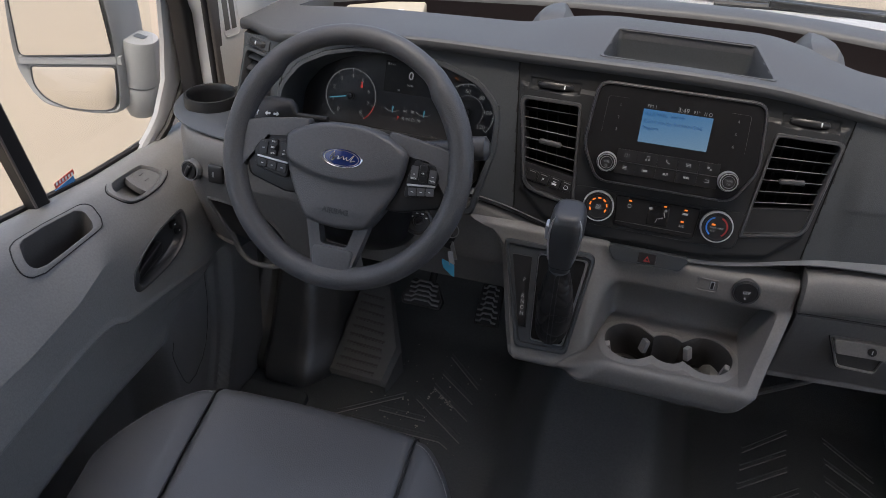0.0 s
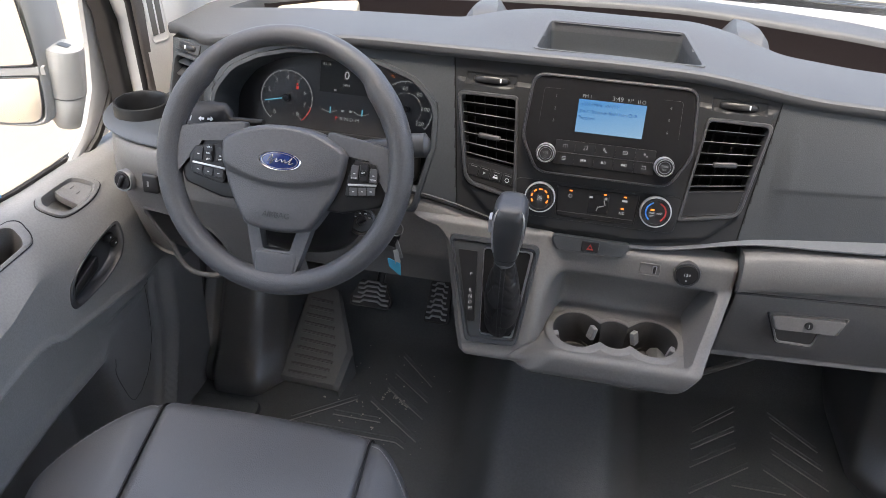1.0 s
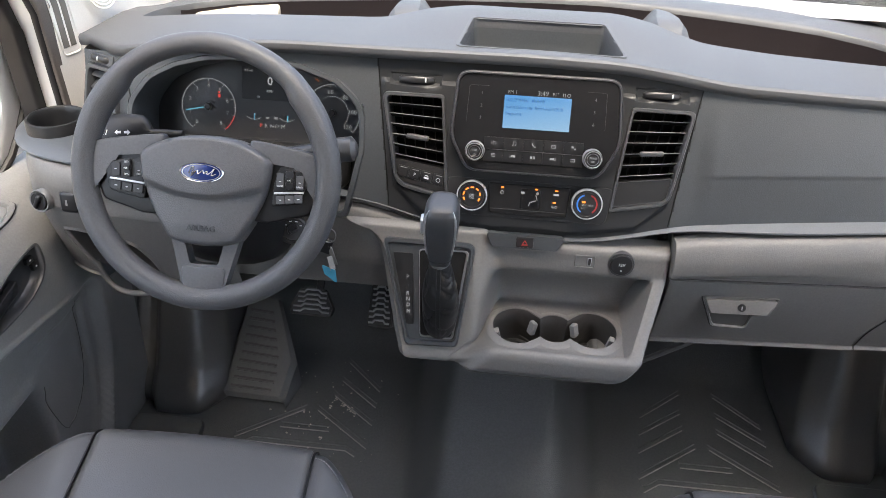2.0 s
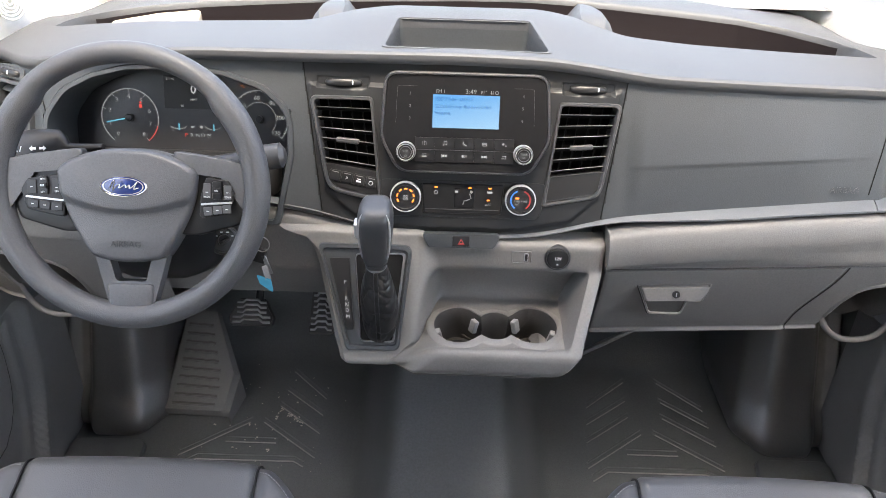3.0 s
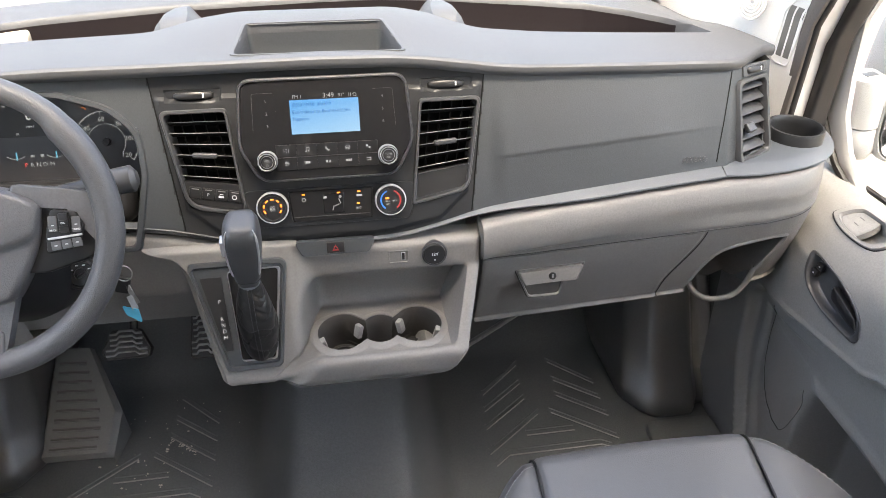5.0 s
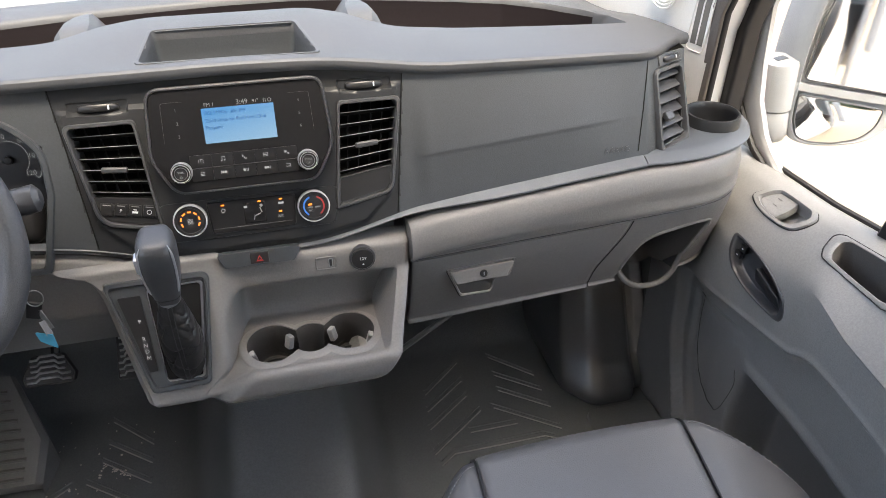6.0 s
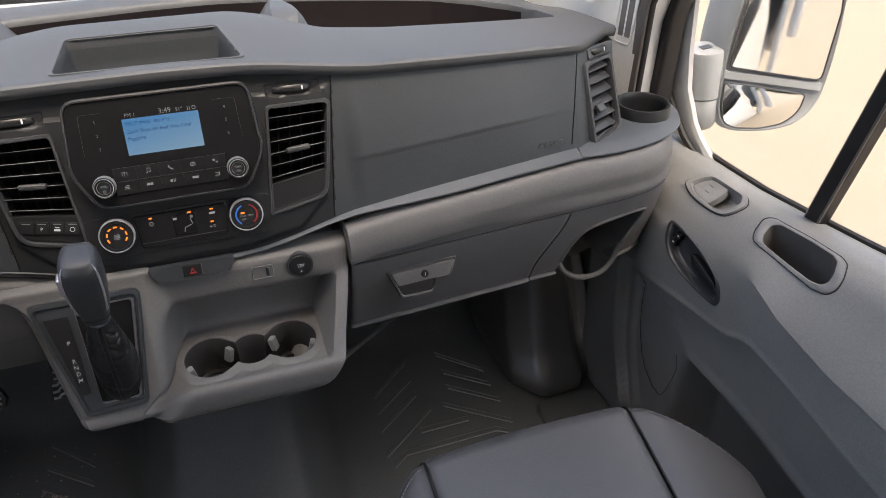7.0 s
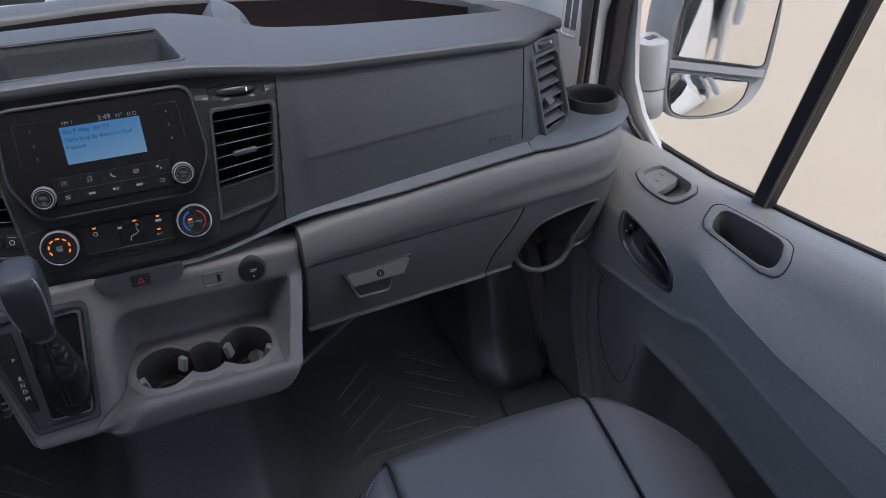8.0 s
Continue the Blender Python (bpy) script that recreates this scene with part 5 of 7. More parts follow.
def pillow(pts, z0, z1, edge, m, dome=0.006, seg=6):
    """A softly domed pad over an outline."""
    n = len(pts)
    c = Vector((sum(p[0] for p in pts) / n, sum(p[1] for p in pts) / n))
    loops = [[(*p, z0) for p in pts]]
    size = max((Vector(p) - c).length for p in pts)
    for k in range(seg + 1):
        a = k / seg * math.pi / 2
        s = 1 - edge / size * (1 - math.cos(a))
        loops.append([(c.x + (p[0] - c.x) * s, c.y + (p[1] - c.y) * s, z1 - edge + edge * math.sin(a)) for p in pts])
    s0 = 1 - edge / size
    for f in (0.8, 0.55, 0.3, 0.06):
        loops.append([(c.x + (p[0] - c.x) * s0 * f, c.y + (p[1] - c.y) * s0 * f, z1 + dome * (1 - f * f)) for p in pts])
    return moved(loft(loops), m)


spoke = [(-0.165, 0.002), (-0.150, -0.044), (-0.092, -0.060), (0.092, -0.060), (0.150, -0.044), (0.165, 0.002), (0.160, 0.034), (0.098, 0.046), (-0.098, 0.046), (-0.160, 0.034)]
part("spokes", pillow(rounded(spoke, 0.014, 4), -0.022, 0.001, 0.008, wm(0.003, 0, 0), 0.001), M_BLACK, wheel_thing, "black cross spoke")
for s_ in (-1, 1):
    arch = [(0.060, 0.052), (0.098, 0.047), (0.130, 0.042), (0.166, 0.034), (0.166, -0.030), (0.158, -0.034), (0.152, -0.004), (0.142, 0.017), (0.120, 0.024), (0.090, 0.026), (0.060, 0.024)]
    arch = [(s_ * x, y) for x, y in (arch if s_ < 0 else arch[::-1])]
    part("spoke_cover", pillow(rounded(arch, 0.006, 4), -0.010, 0.006, 0.004, wm(0.003, 0, 0), 0.0006), M_HUB, wheel_thing, "charcoal cover over the spoke")
hub_pts = [p[:2] for p in spline([Vector((x, y, 0)) for x, y in ((-0.086, 0.030), (-0.045, 0.048), (0.0, 0.053), (0.045, 0.048), (0.086, 0.030), (0.091, 0.010), (0.082, -0.030), (0.054, -0.082), (0.040, -0.093), (0.0, -0.098), (-0.040, -0.093), (-0.054, -0.082), (-0.082, -0.030), (-0.091, 0.010))], 8, True)]


def hub_height(x, y, f):
    """The cover's swell: a full upper half that overhangs a flatter lower half."""
    crease = -0.034 + 0.016 * (x / 0.08) ** 2
    upper = 0.0058 * smooth((y - crease) / 0.009) - 0.0020 * smooth((y - crease - 0.01) / 0.06)
    lower = 0.0040 * smooth((crease - y) / 0.05)
    return 0.0125 + 0.0055 * (1 - f * f) + upper + lower


hub_c = Vector((0.0, -0.020))
hub_loops = [[(*p, -0.02) for p in hub_pts], [(*p, 0.004) for p in hub_pts]]
for i in range(6):
    a = i / 5 * math.pi / 2
    f = 1 - 0.10 * (1 - math.cos(a))
    ring = [(hub_c.x + (p[0] - hub_c.x) * f, hub_c.y + (p[1] - hub_c.y) * f) for p in hub_pts]
    hub_loops.append([(x, y, 0.004 + (hub_height(x, y, 0.9) - 0.004) * math.sin(a)) for x, y in ring])
for f in [0.88 - 0.03 * i for i in range(29)]:
    ring = [(hub_c.x + (p[0] - hub_c.x) * f, hub_c.y + (p[1] - hub_c.y) * f) for p in hub_pts]
    hub_loops.append([(x, y, hub_height(x, y, f)) for x, y in ring])
hub = part("airbag_cover", moved(loft(hub_loops), wm(0.004, 0, 0.0)), M_HUB, wheel_thing, "grained airbag cover")
part("lettering", lettering("AIRBAG", 0.0115, wm(0.004, -0.0725, 0.0195), 0.0006), M_FASCIA, hub, "embossed AIRBAG lettering")
for s_ in (-1, 1):
    part("horn_mark", merge(rbox(0.010, 0.0016, 0.0010, 0.0003, 1, wm(0.004 + s_ * 0.055, 0.0030, 0.0190)), tube([wm(0.004 + s_ * 0.055 + 0.004 * math.cos(a), 0.0062 + 0.0022 * math.sin(a), 0.0192).translation for a in np.linspace(0.3, 2.8, 8)], 0.0006, 5)), M_FRAME, hub)
badge = part("badge", lathe([(0.0312, 0), (0.0312, 0.0025), (0.0300, 0.0038), (0.0288, 0.0034)], 56, wm(0.0045, 0.004, 0.0205), 0.43), M_CHROME, wheel_thing, "chrome-ringed blue oval badge")
part("badge_field", lathe([(0.0288, 0.0022), (0.0288, 0.0030), (0.02, 0.0038), (0.0002, 0.0042)], 56, wm(0.0045, 0.004, 0.0205), 0.43), M_BLUE, badge, "deep blue oval")
part("badge_ring", lathe([(0.0262, 0.0030), (0.0268, 0.0040), (0.0254, 0.0040), (0.0250, 0.0032)], 56, wm(0.0045, 0.004, 0.0205), 0.41), M_CHROME, badge)
script = spline([Vector(p) for p in ((-0.0170, -0.0020, 0), (-0.0130, 0.0058, 0), (-0.0105, 0.0060, 0), (-0.0135, -0.0050, 0), (-0.0085, 0.0005, 0), (-0.0045, 0.0022, 0), (-0.0050, -0.0022, 0), (-0.0010, 0.0000, 0), (0.0025, 0.0024, 0), (0.0040, -0.0016, 0), (0.0080, 0.0022, 0), (0.0085, -0.0022, 0), (0.0125, 0.0000, 0), (0.0185, 0.0062, 0), (0.0140, -0.0030, 0), (0.0205, -0.0010, 0))], 5)
part("badge_swirl", tube([wm(0.0045, 0.004, 0.0246) @ p for p in script], 0.0008, 6), M_CHROME, badge, "thin chrome swirl")

pod_l = [(-0.137, -0.004), (-0.128, 0.010), (-0.086, 0.017), (-0.079, -0.010), (-0.080, -0.040), (-0.130, -0.030)]
pod_r = [(0.098, -0.036), (0.134, -0.029), (0.145, -0.002), (0.137, 0.014), (0.108, 0.019), (0.100, -0.006)]
for pts, s in ((pod_l, -1), (pod_r, 1)):
    if s < 0:
        pts = pts[::-1]
    pod = part("button_pod", pillow(rounded(pts, 0.005, 4), -0.006, 0.010, 0.002, wm(0, 0, 0), 0.0002), M_BLACK, wheel_thing, "black button pod with a silver bar")
    cx = -0.105 if s < 0 else 0.1225
    part("silver_bar", rbox(0.050 if s < 0 else 0.041, 0.0028, 0.002, 0.0008, 2, wm(cx + (0 if s < 0 else -0.001), -0.0155 if s < 0 else -0.0155, 0.0108) @ Matrix.Rotation(radians(-5 * -s), 4, "Z")), M_SILVER, pod, "silver bar")
    # right-hand keys take the paler material: light on them put into colour
    for k in range(3):
        b = part("button", rbox(0.0145 if s < 0 else 0.0115, 0.011, 0.002, 0.001, 2, wm(cx + (k - 1) * (0.0158 if s < 0 else 0.0125) , -0.0245 + (-0.0015 if s < 0 else 0.0015) * (k - 1) * 1.0, 0.0105) @ Matrix.Rotation(radians(-5 * -s), 4, "Z")), M_PODKEY if s > 0 else M_PIANO, pod)
        part("symbol", rbox(0.0034, 0.0010, 0.0004, 0, 1, wm(cx + (k - 1) * (0.0158 if s < 0 else 0.0125), -0.0245 + (-0.0015 if s < 0 else 0.0015) * (k - 1), 0.0117)), M_PRINT, b)
    part("rocker", rbox(0.012, 0.024, 0.004, 0.0015, 2, wm(cx, 0.0015, 0.0115)), M_PIANO, pod)
    part("rocker_key", rbox(0.0105, 0.007, 0.003, 0.001, 2, wm(cx, 0.0015, 0.0145)), M_BLACK, pod)
    for dx in (-0.0165, 0.0165) if s < 0 else (-0.0135, 0.0135):
        b = part("button", rbox(0.013 if s < 0 else 0.0105, 0.019, 0.002, 0.001, 2, wm(cx + dx, -0.001 + (0.002 if dx * s < 0 else 0.0), 0.0105)), M_PODKEY if s > 0 else M_PIANO, pod)
        part("symbol", rbox(0.0030, 0.0009, 0.0004, 0, 1, wm(cx + dx, -0.001, 0.0117)), M_PRINT, b)
    for dy, w in ((0.0098, "SET+" if s < 0 else ""), (0.0016, "RES" if s < 0 else "OK"), (-0.0072, "SET-" if s < 0 else "")):
        if w:
            part("lettering", lettering(w, 0.0034, wm(cx, dy, 0.0137 if abs(dy) > 0.005 else 0.0162), 0.0002), M_PRINT, pod)
    for x, y, w in ((-0.0885, -0.006, "LIM"),) if s < 0 else ((0.136, -0.007, "MENU"), (0.109, -0.007, "BACK")):
        part("lettering", lettering(w, 0.0032, wm(x, y, 0.0118), 0.0002), M_PRINT, pod)

legs = rounded([(-0.044, -0.086), (-0.028, -0.150), (-0.020, -0.164), (0.028, -0.164), (0.036, -0.150), (0.054, -0.086), (0.034, -0.086), (0.024, -0.124), (-0.016, -0.124), (-0.026, -0.086)], [0.002, 0.004, 0.008, 0.008, 0.004, 0.002, 0.002, 0.006, 0.006, 0.002], 4)


def forked(pts, z0, z1, m):
    bm = bmesh.new()
    for z in (z0, z1):
        bm.faces.new([bm.verts.new((*p, z)) for p in (pts if z == z1 else pts[::-1])])
    bm.verts.ensure_lookup_table()
    n = len(pts)
    bot = [v for v in bm.verts if abs(v.co.z - z0) < 1e-9][::-1]
    top = [v for v in bm.verts if abs(v.co.z - z1) < 1e-9]
    lo = {(round(v.co.x, 7), round(v.co.y, 7)): v for v in bot}
    for i in range(n):
        a, b = top[i], top[(i + 1) % n]
        la, lb2 = lo[(round(a.co.x, 7), round(a.co.y, 7))], lo[(round(b.co.x, 7), round(b.co.y, 7))]
        if la is not lb2:
            bm.faces.new((a, la, lb2, b))
    bmesh.ops.triangulate(bm, faces=[f for f in bm.faces if len(f.verts) > 4])
    return moved(bm, m)


part("lower_spoke", forked(legs, -0.014, 0.006, wm(0, 0, 0)), M_HUB, wheel_thing, "charcoal forked lower spoke", smooth=True)
part("lower_spoke_cap", pillow(rounded([(-0.028, -0.127), (-0.024, -0.162), (0.032, -0.162), (0.036, -0.127)], 0.006, 4), 0.0, 0.009, 0.004, wm(0, 0, 0), 0.001), M_HUB, wheel_thing)

column = thing("steering_column", (-0.446, 1.0, 0.76), "black steering column shroud with two stalks", "steering column")
CM = WM @ Matrix.Translation((0.0, -0.015, -0.03))
shroud = []
for z, w, h, dy in ((0.0, 0.052, 0.050, -0.006), (-0.03, 0.072, 0.074, -0.026), (-0.07, 0.084, 0.088, -0.036), (-0.13, 0.082, 0.088, -0.040), (-0.22, 0.074, 0.080, -0.04)):
    shroud.append([CM @ Vector((w * math.copysign(abs(math.cos(t)) ** 0.6, math.cos(t)), dy + h * math.copysign(abs(math.sin(t)) ** 0.6, math.sin(t)), z)) for t in (2 * math.pi * i / 40 for i in range(40))])
part("shroud", loft(shroud), M_BLACK, column)
lst = part("indicator_stalk", moved(loft([[(x, y * sy, z * sz) for y, z in ((math.cos(t), math.sin(t)) for t in (2 * math.pi * i / 16 for i in range(16)))] for x, sy, sz in ((0.10, 0.005, 0.005), (0.052, 0.007, 0.007), (0.046, 0.020, 0.010), (0.038, 0.027, 0.011), (0.010, 0.029, 0.012), (-0.024, 0.027, 0.012), (-0.036, 0.016, 0.010), (-0.040, 0.004, 0.004))]), Matrix.Translation((-0.605, 0.985, 0.832)) @ Matrix.Rotation(radians(-4), 4, "Y") @ Matrix.Rotation(radians(58), 4, "X")), M_BLACK, column, "black indicator stalk with white arrow marks")
LM = Matrix.Translation((-0.605, 0.985, 0.832)) @ Matrix.Rotation(radians(-4), 4, "Y") @ Matrix.Rotation(radians(58), 4, "X")
for s, x in ((-1, 0.006), (1, 0.019)):
    part("arrow", plate([(x + s * p[0], p[1]) for p in ((0.0055, 0), (0.0014, 0.0036), (0.0014, 0.0016), (-0.0038, 0.0016), (-0.0038, -0.0016), (0.0014, -0.0016), (0.0014, -0.0036))], 0.0126, LM, 0, 0.0105), M_PRINT, lst)
part("lane_mark", merge(rbox(0.001, 0.008, 0.001, 0, 1, LM @ Matrix.Translation((-0.018, 0, 0.0118)) @ Matrix.Rotation(0.3, 4, "Z")), rbox(0.001, 0.008, 0.001, 0, 1, LM @ Matrix.Translation((-0.012, 0, 0.0120)) @ Matrix.Rotation(-0.3, 4, "Z"))), M_PRINT, lst)
part("wiper_stalk", moved(loft([[(x, y * sy, z * sz) for y, z in ((math.cos(t), math.sin(t)) for t in (2 * math.pi * i / 16 for i in range(16)))] for x, sy, sz in ((-0.09, 0.010, 0.010), (-0.02, 0.013, 0.011), (0.012, 0.018, 0.013), (0.040, 0.018, 0.014), (0.046, 0.010, 0.008))]), Matrix.Translation((-0.296, 0.985, 0.828)) @ Matrix.Rotation(radians(-10), 4, "Y") @ Matrix.Rotation(radians(58), 4, "X")), M_FRAME, column, "charcoal wiper stalk")
IG = Matrix.Translation((-0.352, 0.972, 0.698)) @ Matrix.Rotation(radians(62), 4, "X") @ Matrix.Rotation(radians(20), 4, "Y")
ign = part("ignition_lock", lathe([(0.024, -0.05), (0.023, -0.004), (0.0215, 0.002), (0.0175, 0.003), (0.0165, 0.001), (0.009, 0.001), (0.0085, 0.008), (0.0002, 0.008)], 36, IG), M_PIANO, column, "round black ignition lock")
part("key_head", rbox(0.012, 0.004, 0.022, 0.0015, 2, IG @ Matrix.Translation((0, 0, 0.016)) @ Matrix.Rotation(0.5, 4, "Z")), M_BLACK, column, "black key head in the lock")
for a in (150, 110, 70, 30):
    part("lock_mark", rbox(0.0040, 0.0016, 0.0008, 0.0002, 1, IG @ Matrix.Translation((0.0130 * math.cos(radians(a)), 0.0130 * math.sin(radians(a)), 0.0012))), M_PRINT, ign)

keys_thing = thing("key_bunch", (-0.30, 0.99, 0.64), "keys on a steel ring with a light blue tag", "keys")
part("ring", tube([(-0.300 + 0.011 * math.cos(t), 0.985 + 0.003 * math.sin(t), 0.684 + 0.011 * math.sin(t)) for t in (2 * math.pi * i / 24 for i in range(24))], 0.0009, 6, closed=True), M_STEEL, keys_thing)
part("key_head", rbox(0.020, 0.006, 0.028, 0.003, 3, Matrix.Translation((-0.306, 0.986, 0.664)) @ Matrix.Rotation(0.3, 4, "Y")), M_BLACK, keys_thing, "black key head")
part("key_blade", rbox(0.007, 0.002, 0.036, 0.0006, 1, Matrix.Translation((-0.296, 0.984, 0.648)) @ Matrix.Rotation(-0.25, 4, "Y")), M_STEEL, keys_thing, "steel key blade")
part("paper_tag", rbox(0.009, 0.001, 0.026, 0.0003, 1, Matrix.Translation((-0.298, 0.982, 0.634)) @ Matrix.Rotation(-0.15, 4, "Y") @ Matrix.Rotation(0.4, 4, "Z")), M_SHELL, keys_thing, "pale grey paper tag")
part("blue_tag", plate(rounded([(-0.012, 0.012), (-0.008, -0.004), (0.012, -0.020), (0.010, 0.004)], 0.002, 3), 0.0012, Matrix.Translation((-0.302, 0.981, 0.618)) @ Matrix.Rotation(radians(85), 4, "X")), M_BLUETAG, keys_thing, "light blue tag")

# knob and switch on the driver's lower panel
lamp_sw = thing("headlamp_switch", (-0.778, 1.01, 0.69), "round black headlamp knob on the lower panel", "switch")
LK = Matrix.Translation((-0.778, 1.008, 0.690)) @ Matrix.Rotation(radians(78), 4, "X") @ Matrix.Rotation(radians(-8), 4, "Y")
part("bezel", lathe([(0.0185, -0.012), (0.0185, 0.004), (0.0175, 0.0055), (0.0155, 0.005)], 40, LK), M_EDGE, lamp_sw, "satin bezel ring")
part("knob", lathe([(0.0152, -0.01), (0.0150, 0.004), (0.0140, 0.007), (0.0002, 0.0075)], 40, LK), M_PIANO, lamp_sw)
part("grip", rbox(0.008, 0.024, 0.007, 0.003, 3, LK @ Matrix.Translation((0, 0, 0.0090)) @ Matrix.Rotation(radians(-25), 4, "Z")), M_PIANO, lamp_sw)
dim = thing("dimmer_switch", (-0.725, 1.0, 0.695), "small black dimmer switch on the lower panel", "switch")
part("body", rbox(0.030, 0.034, 0.012, 0.005, 3, Matrix.Translation((-0.726, 1.004, 0.694)) @ Matrix.Rotation(radians(80), 4, "X")), M_PIANO, dim)
part("mark", rbox(0.004, 0.010, 0.001, 0.0003, 1, Matrix.Translation((-0.729, 0.9985, 0.695)) @ Matrix.Rotation(radians(80), 4, "X")), M_GREYPRINT, dim)

# ---- gear lever ----
gear = thing("gear_lever", (-0.12, 0.96, 0.6), "charcoal gear lever in a black sloping gate", "gear lever")
GB = on_gear(-0.14, 0.61, 0.0)


def gl(x, z):
    return (x + 0.14, (z - 0.61) * UPG)


g_out = rounded([gl(-0.171, 0.534), gl(-0.090, 0.536), gl(-0.072, 0.680), gl(-0.218, 0.680)], [0.010, 0.010, 0.014, 0.008], 5)
g_in = rounded([gl(-0.166, 0.542), gl(-0.095, 0.544), gl(-0.079, 0.672), gl(-0.210, 0.672)], [0.008, 0.008, 0.010, 0.006], 5)
part("bezel", ringframe(g_out, g_in, 0.008, GB, 0.003, -0.006), M_FASCIA, gear, "charcoal gate bezel")
part("gate_plate", plate(g_in, 0.004, GB, 0, -0.004), M_FASCIA, gear)
pl = rounded([gl(-0.171, 0.562), gl(-0.160, 0.563), gl(-0.169, 0.660), gl(-0.200, 0.660)], 0.002, 3)
ind = part("gear_plate", plate(pl, 0.0062, GB, 0.0006), M_BLACK, gear, "black plate with white gear letters")
for w, x, z in (("P", -0.1745, 0.6275), ("R", -0.1725, 0.605), ("N", -0.1715, 0.597), ("D", -0.1705, 0.589), ("M", -0.1695, 0.5805)):
    part("letter", lettering(w, 0.0082, GB @ Matrix.Translation((*gl(x, z), 0.0064)), 0.0002), M_LETTER, ind)
s_out = rounded([gl(-0.149, 0.547), gl(-0.097, 0.547), gl(-0.082, 0.669), gl(-0.160, 0.667)], 0.006, 4)
s_in = [((x + 0.003) * 0.93 - 0.003, y * 0.965) for x, y in s_out]
part("slot_frame", ringframe(s_out, s_in, 0.0075, GB, 0.001, 0.0), M_SATIN, gear, "satin slot frame")
part("slot_floor", plate(s_in, 0.0048, GB), M_VOID, gear)
boot = []
base_c, top_c = Vector((-0.1195, 0.946, 0.588)), Vector((-0.121, 0.926, 0.694))
gx, gu, gn = Vector((1, 0, 0)), Vector((0, GEAR / UPG, 1 / UPG)), Vector((0, -1 / UPG, GEAR / UPG))
for k in range(60):
    t = k / 59
    c = base_c.lerp(top_c, t) + gn * 0.010 * math.sin(math.pi * t)
    wx, wy = interp(t, [0, 0.15, 0.45, 0.7, 0.9, 1], [0.0270, 0.0262, 0.0250, 0.0205, 0.0165, 0.0140]), 0.030 * (1 - t) ** 1.6 + 0.0150
    ax = gu.lerp(Vector((0, 0.9, 0.3)), t).normalized()
    ring = []
    for i in range(56):
        a = 2 * math.pi * i / 56
        sag = (1 - 0.6 * t) * min(1.0, t / 0.08)
        crease_a = 1 - abs(math.sin(9.5 * t + 1.3 * math.sin(2 * a + 3 * t) + 0.6))
        crease_b = 1 - abs(math.sin(15.0 * t - 1.9 * math.sin(a - 1)))
        fold = 1 + sag * (0.06 - 0.19 * crease_a ** 5 - 0.12 * crease_b ** 6 + 0.02 * math.sin(3 * a + 9 * t))
        ring.append(c + gx * wx * fold * math.copysign(abs(math.cos(a)) ** 0.85, math.cos(a)) + ax * wy * fold * math.copysign(abs(math.sin(a)) ** 0.85, math.sin(a)))
    boot.append(ring)
part("boot", loft(boot), M_BOOT, gear, "creased black leather boot")
for dx in (-0.003, 0.003):
    part("boot_stitch", tube([p[42] + Vector((dx, -0.0008, 0.0008)) for p in boot], 0.0006, 5), M_FRAME, gear)
part("collar", lathe([(0.0135, -0.006), (0.0150, -0.004), (0.0150, 0.003), (0.0135, 0.005)], 32, Matrix.Translation(top_c) @ Matrix.Rotation(radians(16), 4, "X")), M_SATIN, gear, "satin collar")
KNOB = ((0.0, 0.0152, 0.0155, 0.0), (0.06, 0.0168, 0.0172, 0.0), (0.10, 0.0176, 0.0185, 0.0), (0.25, 0.0202, 0.0215, -0.001), (0.45, 0.0228, 0.0250, -0.003), (0.65, 0.0242, 0.0275, -0.005), (0.80, 0.0241, 0.0280, -0.006), (0.90, 0.0228, 0.0268, -0.0055), (0.96, 0.0200, 0.0238, -0.005), (0.99, 0.0160, 0.0190, -0.0035), (1.0, 0.0105, 0.0125, -0.003))


def knob_at(t, a, grow=0.0):
    """A place on the gear knob: t up its height, a round it."""
    w, d, cy = (interp(t, [r[0] for r in KNOB], [r[j] for r in KNOB]) for j in (1, 2, 3))
    c = Vector((-0.121, 0.926, 0.698)).lerp(Vector((-0.1165, 0.900, 0.813)), t)
    return c + Vector(((w + grow) * math.copysign(abs(math.cos(a)) ** 0.56, math.cos(a)), cy + (d + grow) * math.copysign(abs(math.sin(a)) ** 0.66, math.sin(a)), 0.22 * d * math.sin(a)))


gk = part("knob", loft([[knob_at(r[0], 2 * math.pi * i / 48) for i in range(48)] for r in KNOB]), M_KNOB, gear, "rounded charcoal knob")
for a0 in (radians(-42), radians(222)):
    part("chrome_side", tube([knob_at(t, a0, 0.0003) for t in np.linspace(0.22, 0.97, 18)], [0.0006] + [0.0017] * 15 + [0.0012, 0.0006], 8), M_SILVER, gk, "thin chrome side trim")
part("knob_seam", tube([knob_at(0.12 + 0.02 * math.sin(a), a, 0.0002) for a in np.linspace(-2.6, -0.5, 20)], 0.0007, 5), M_BLACK, gk)
part("release_button", rbox(0.006, 0.016, 0.026, 0.0025, 3, Matrix.Translation((-0.1432, 0.900, 0.772)) @ Matrix.Rotation(radians(12), 4, "X")), M_SILVER, gk, "chrome release button")

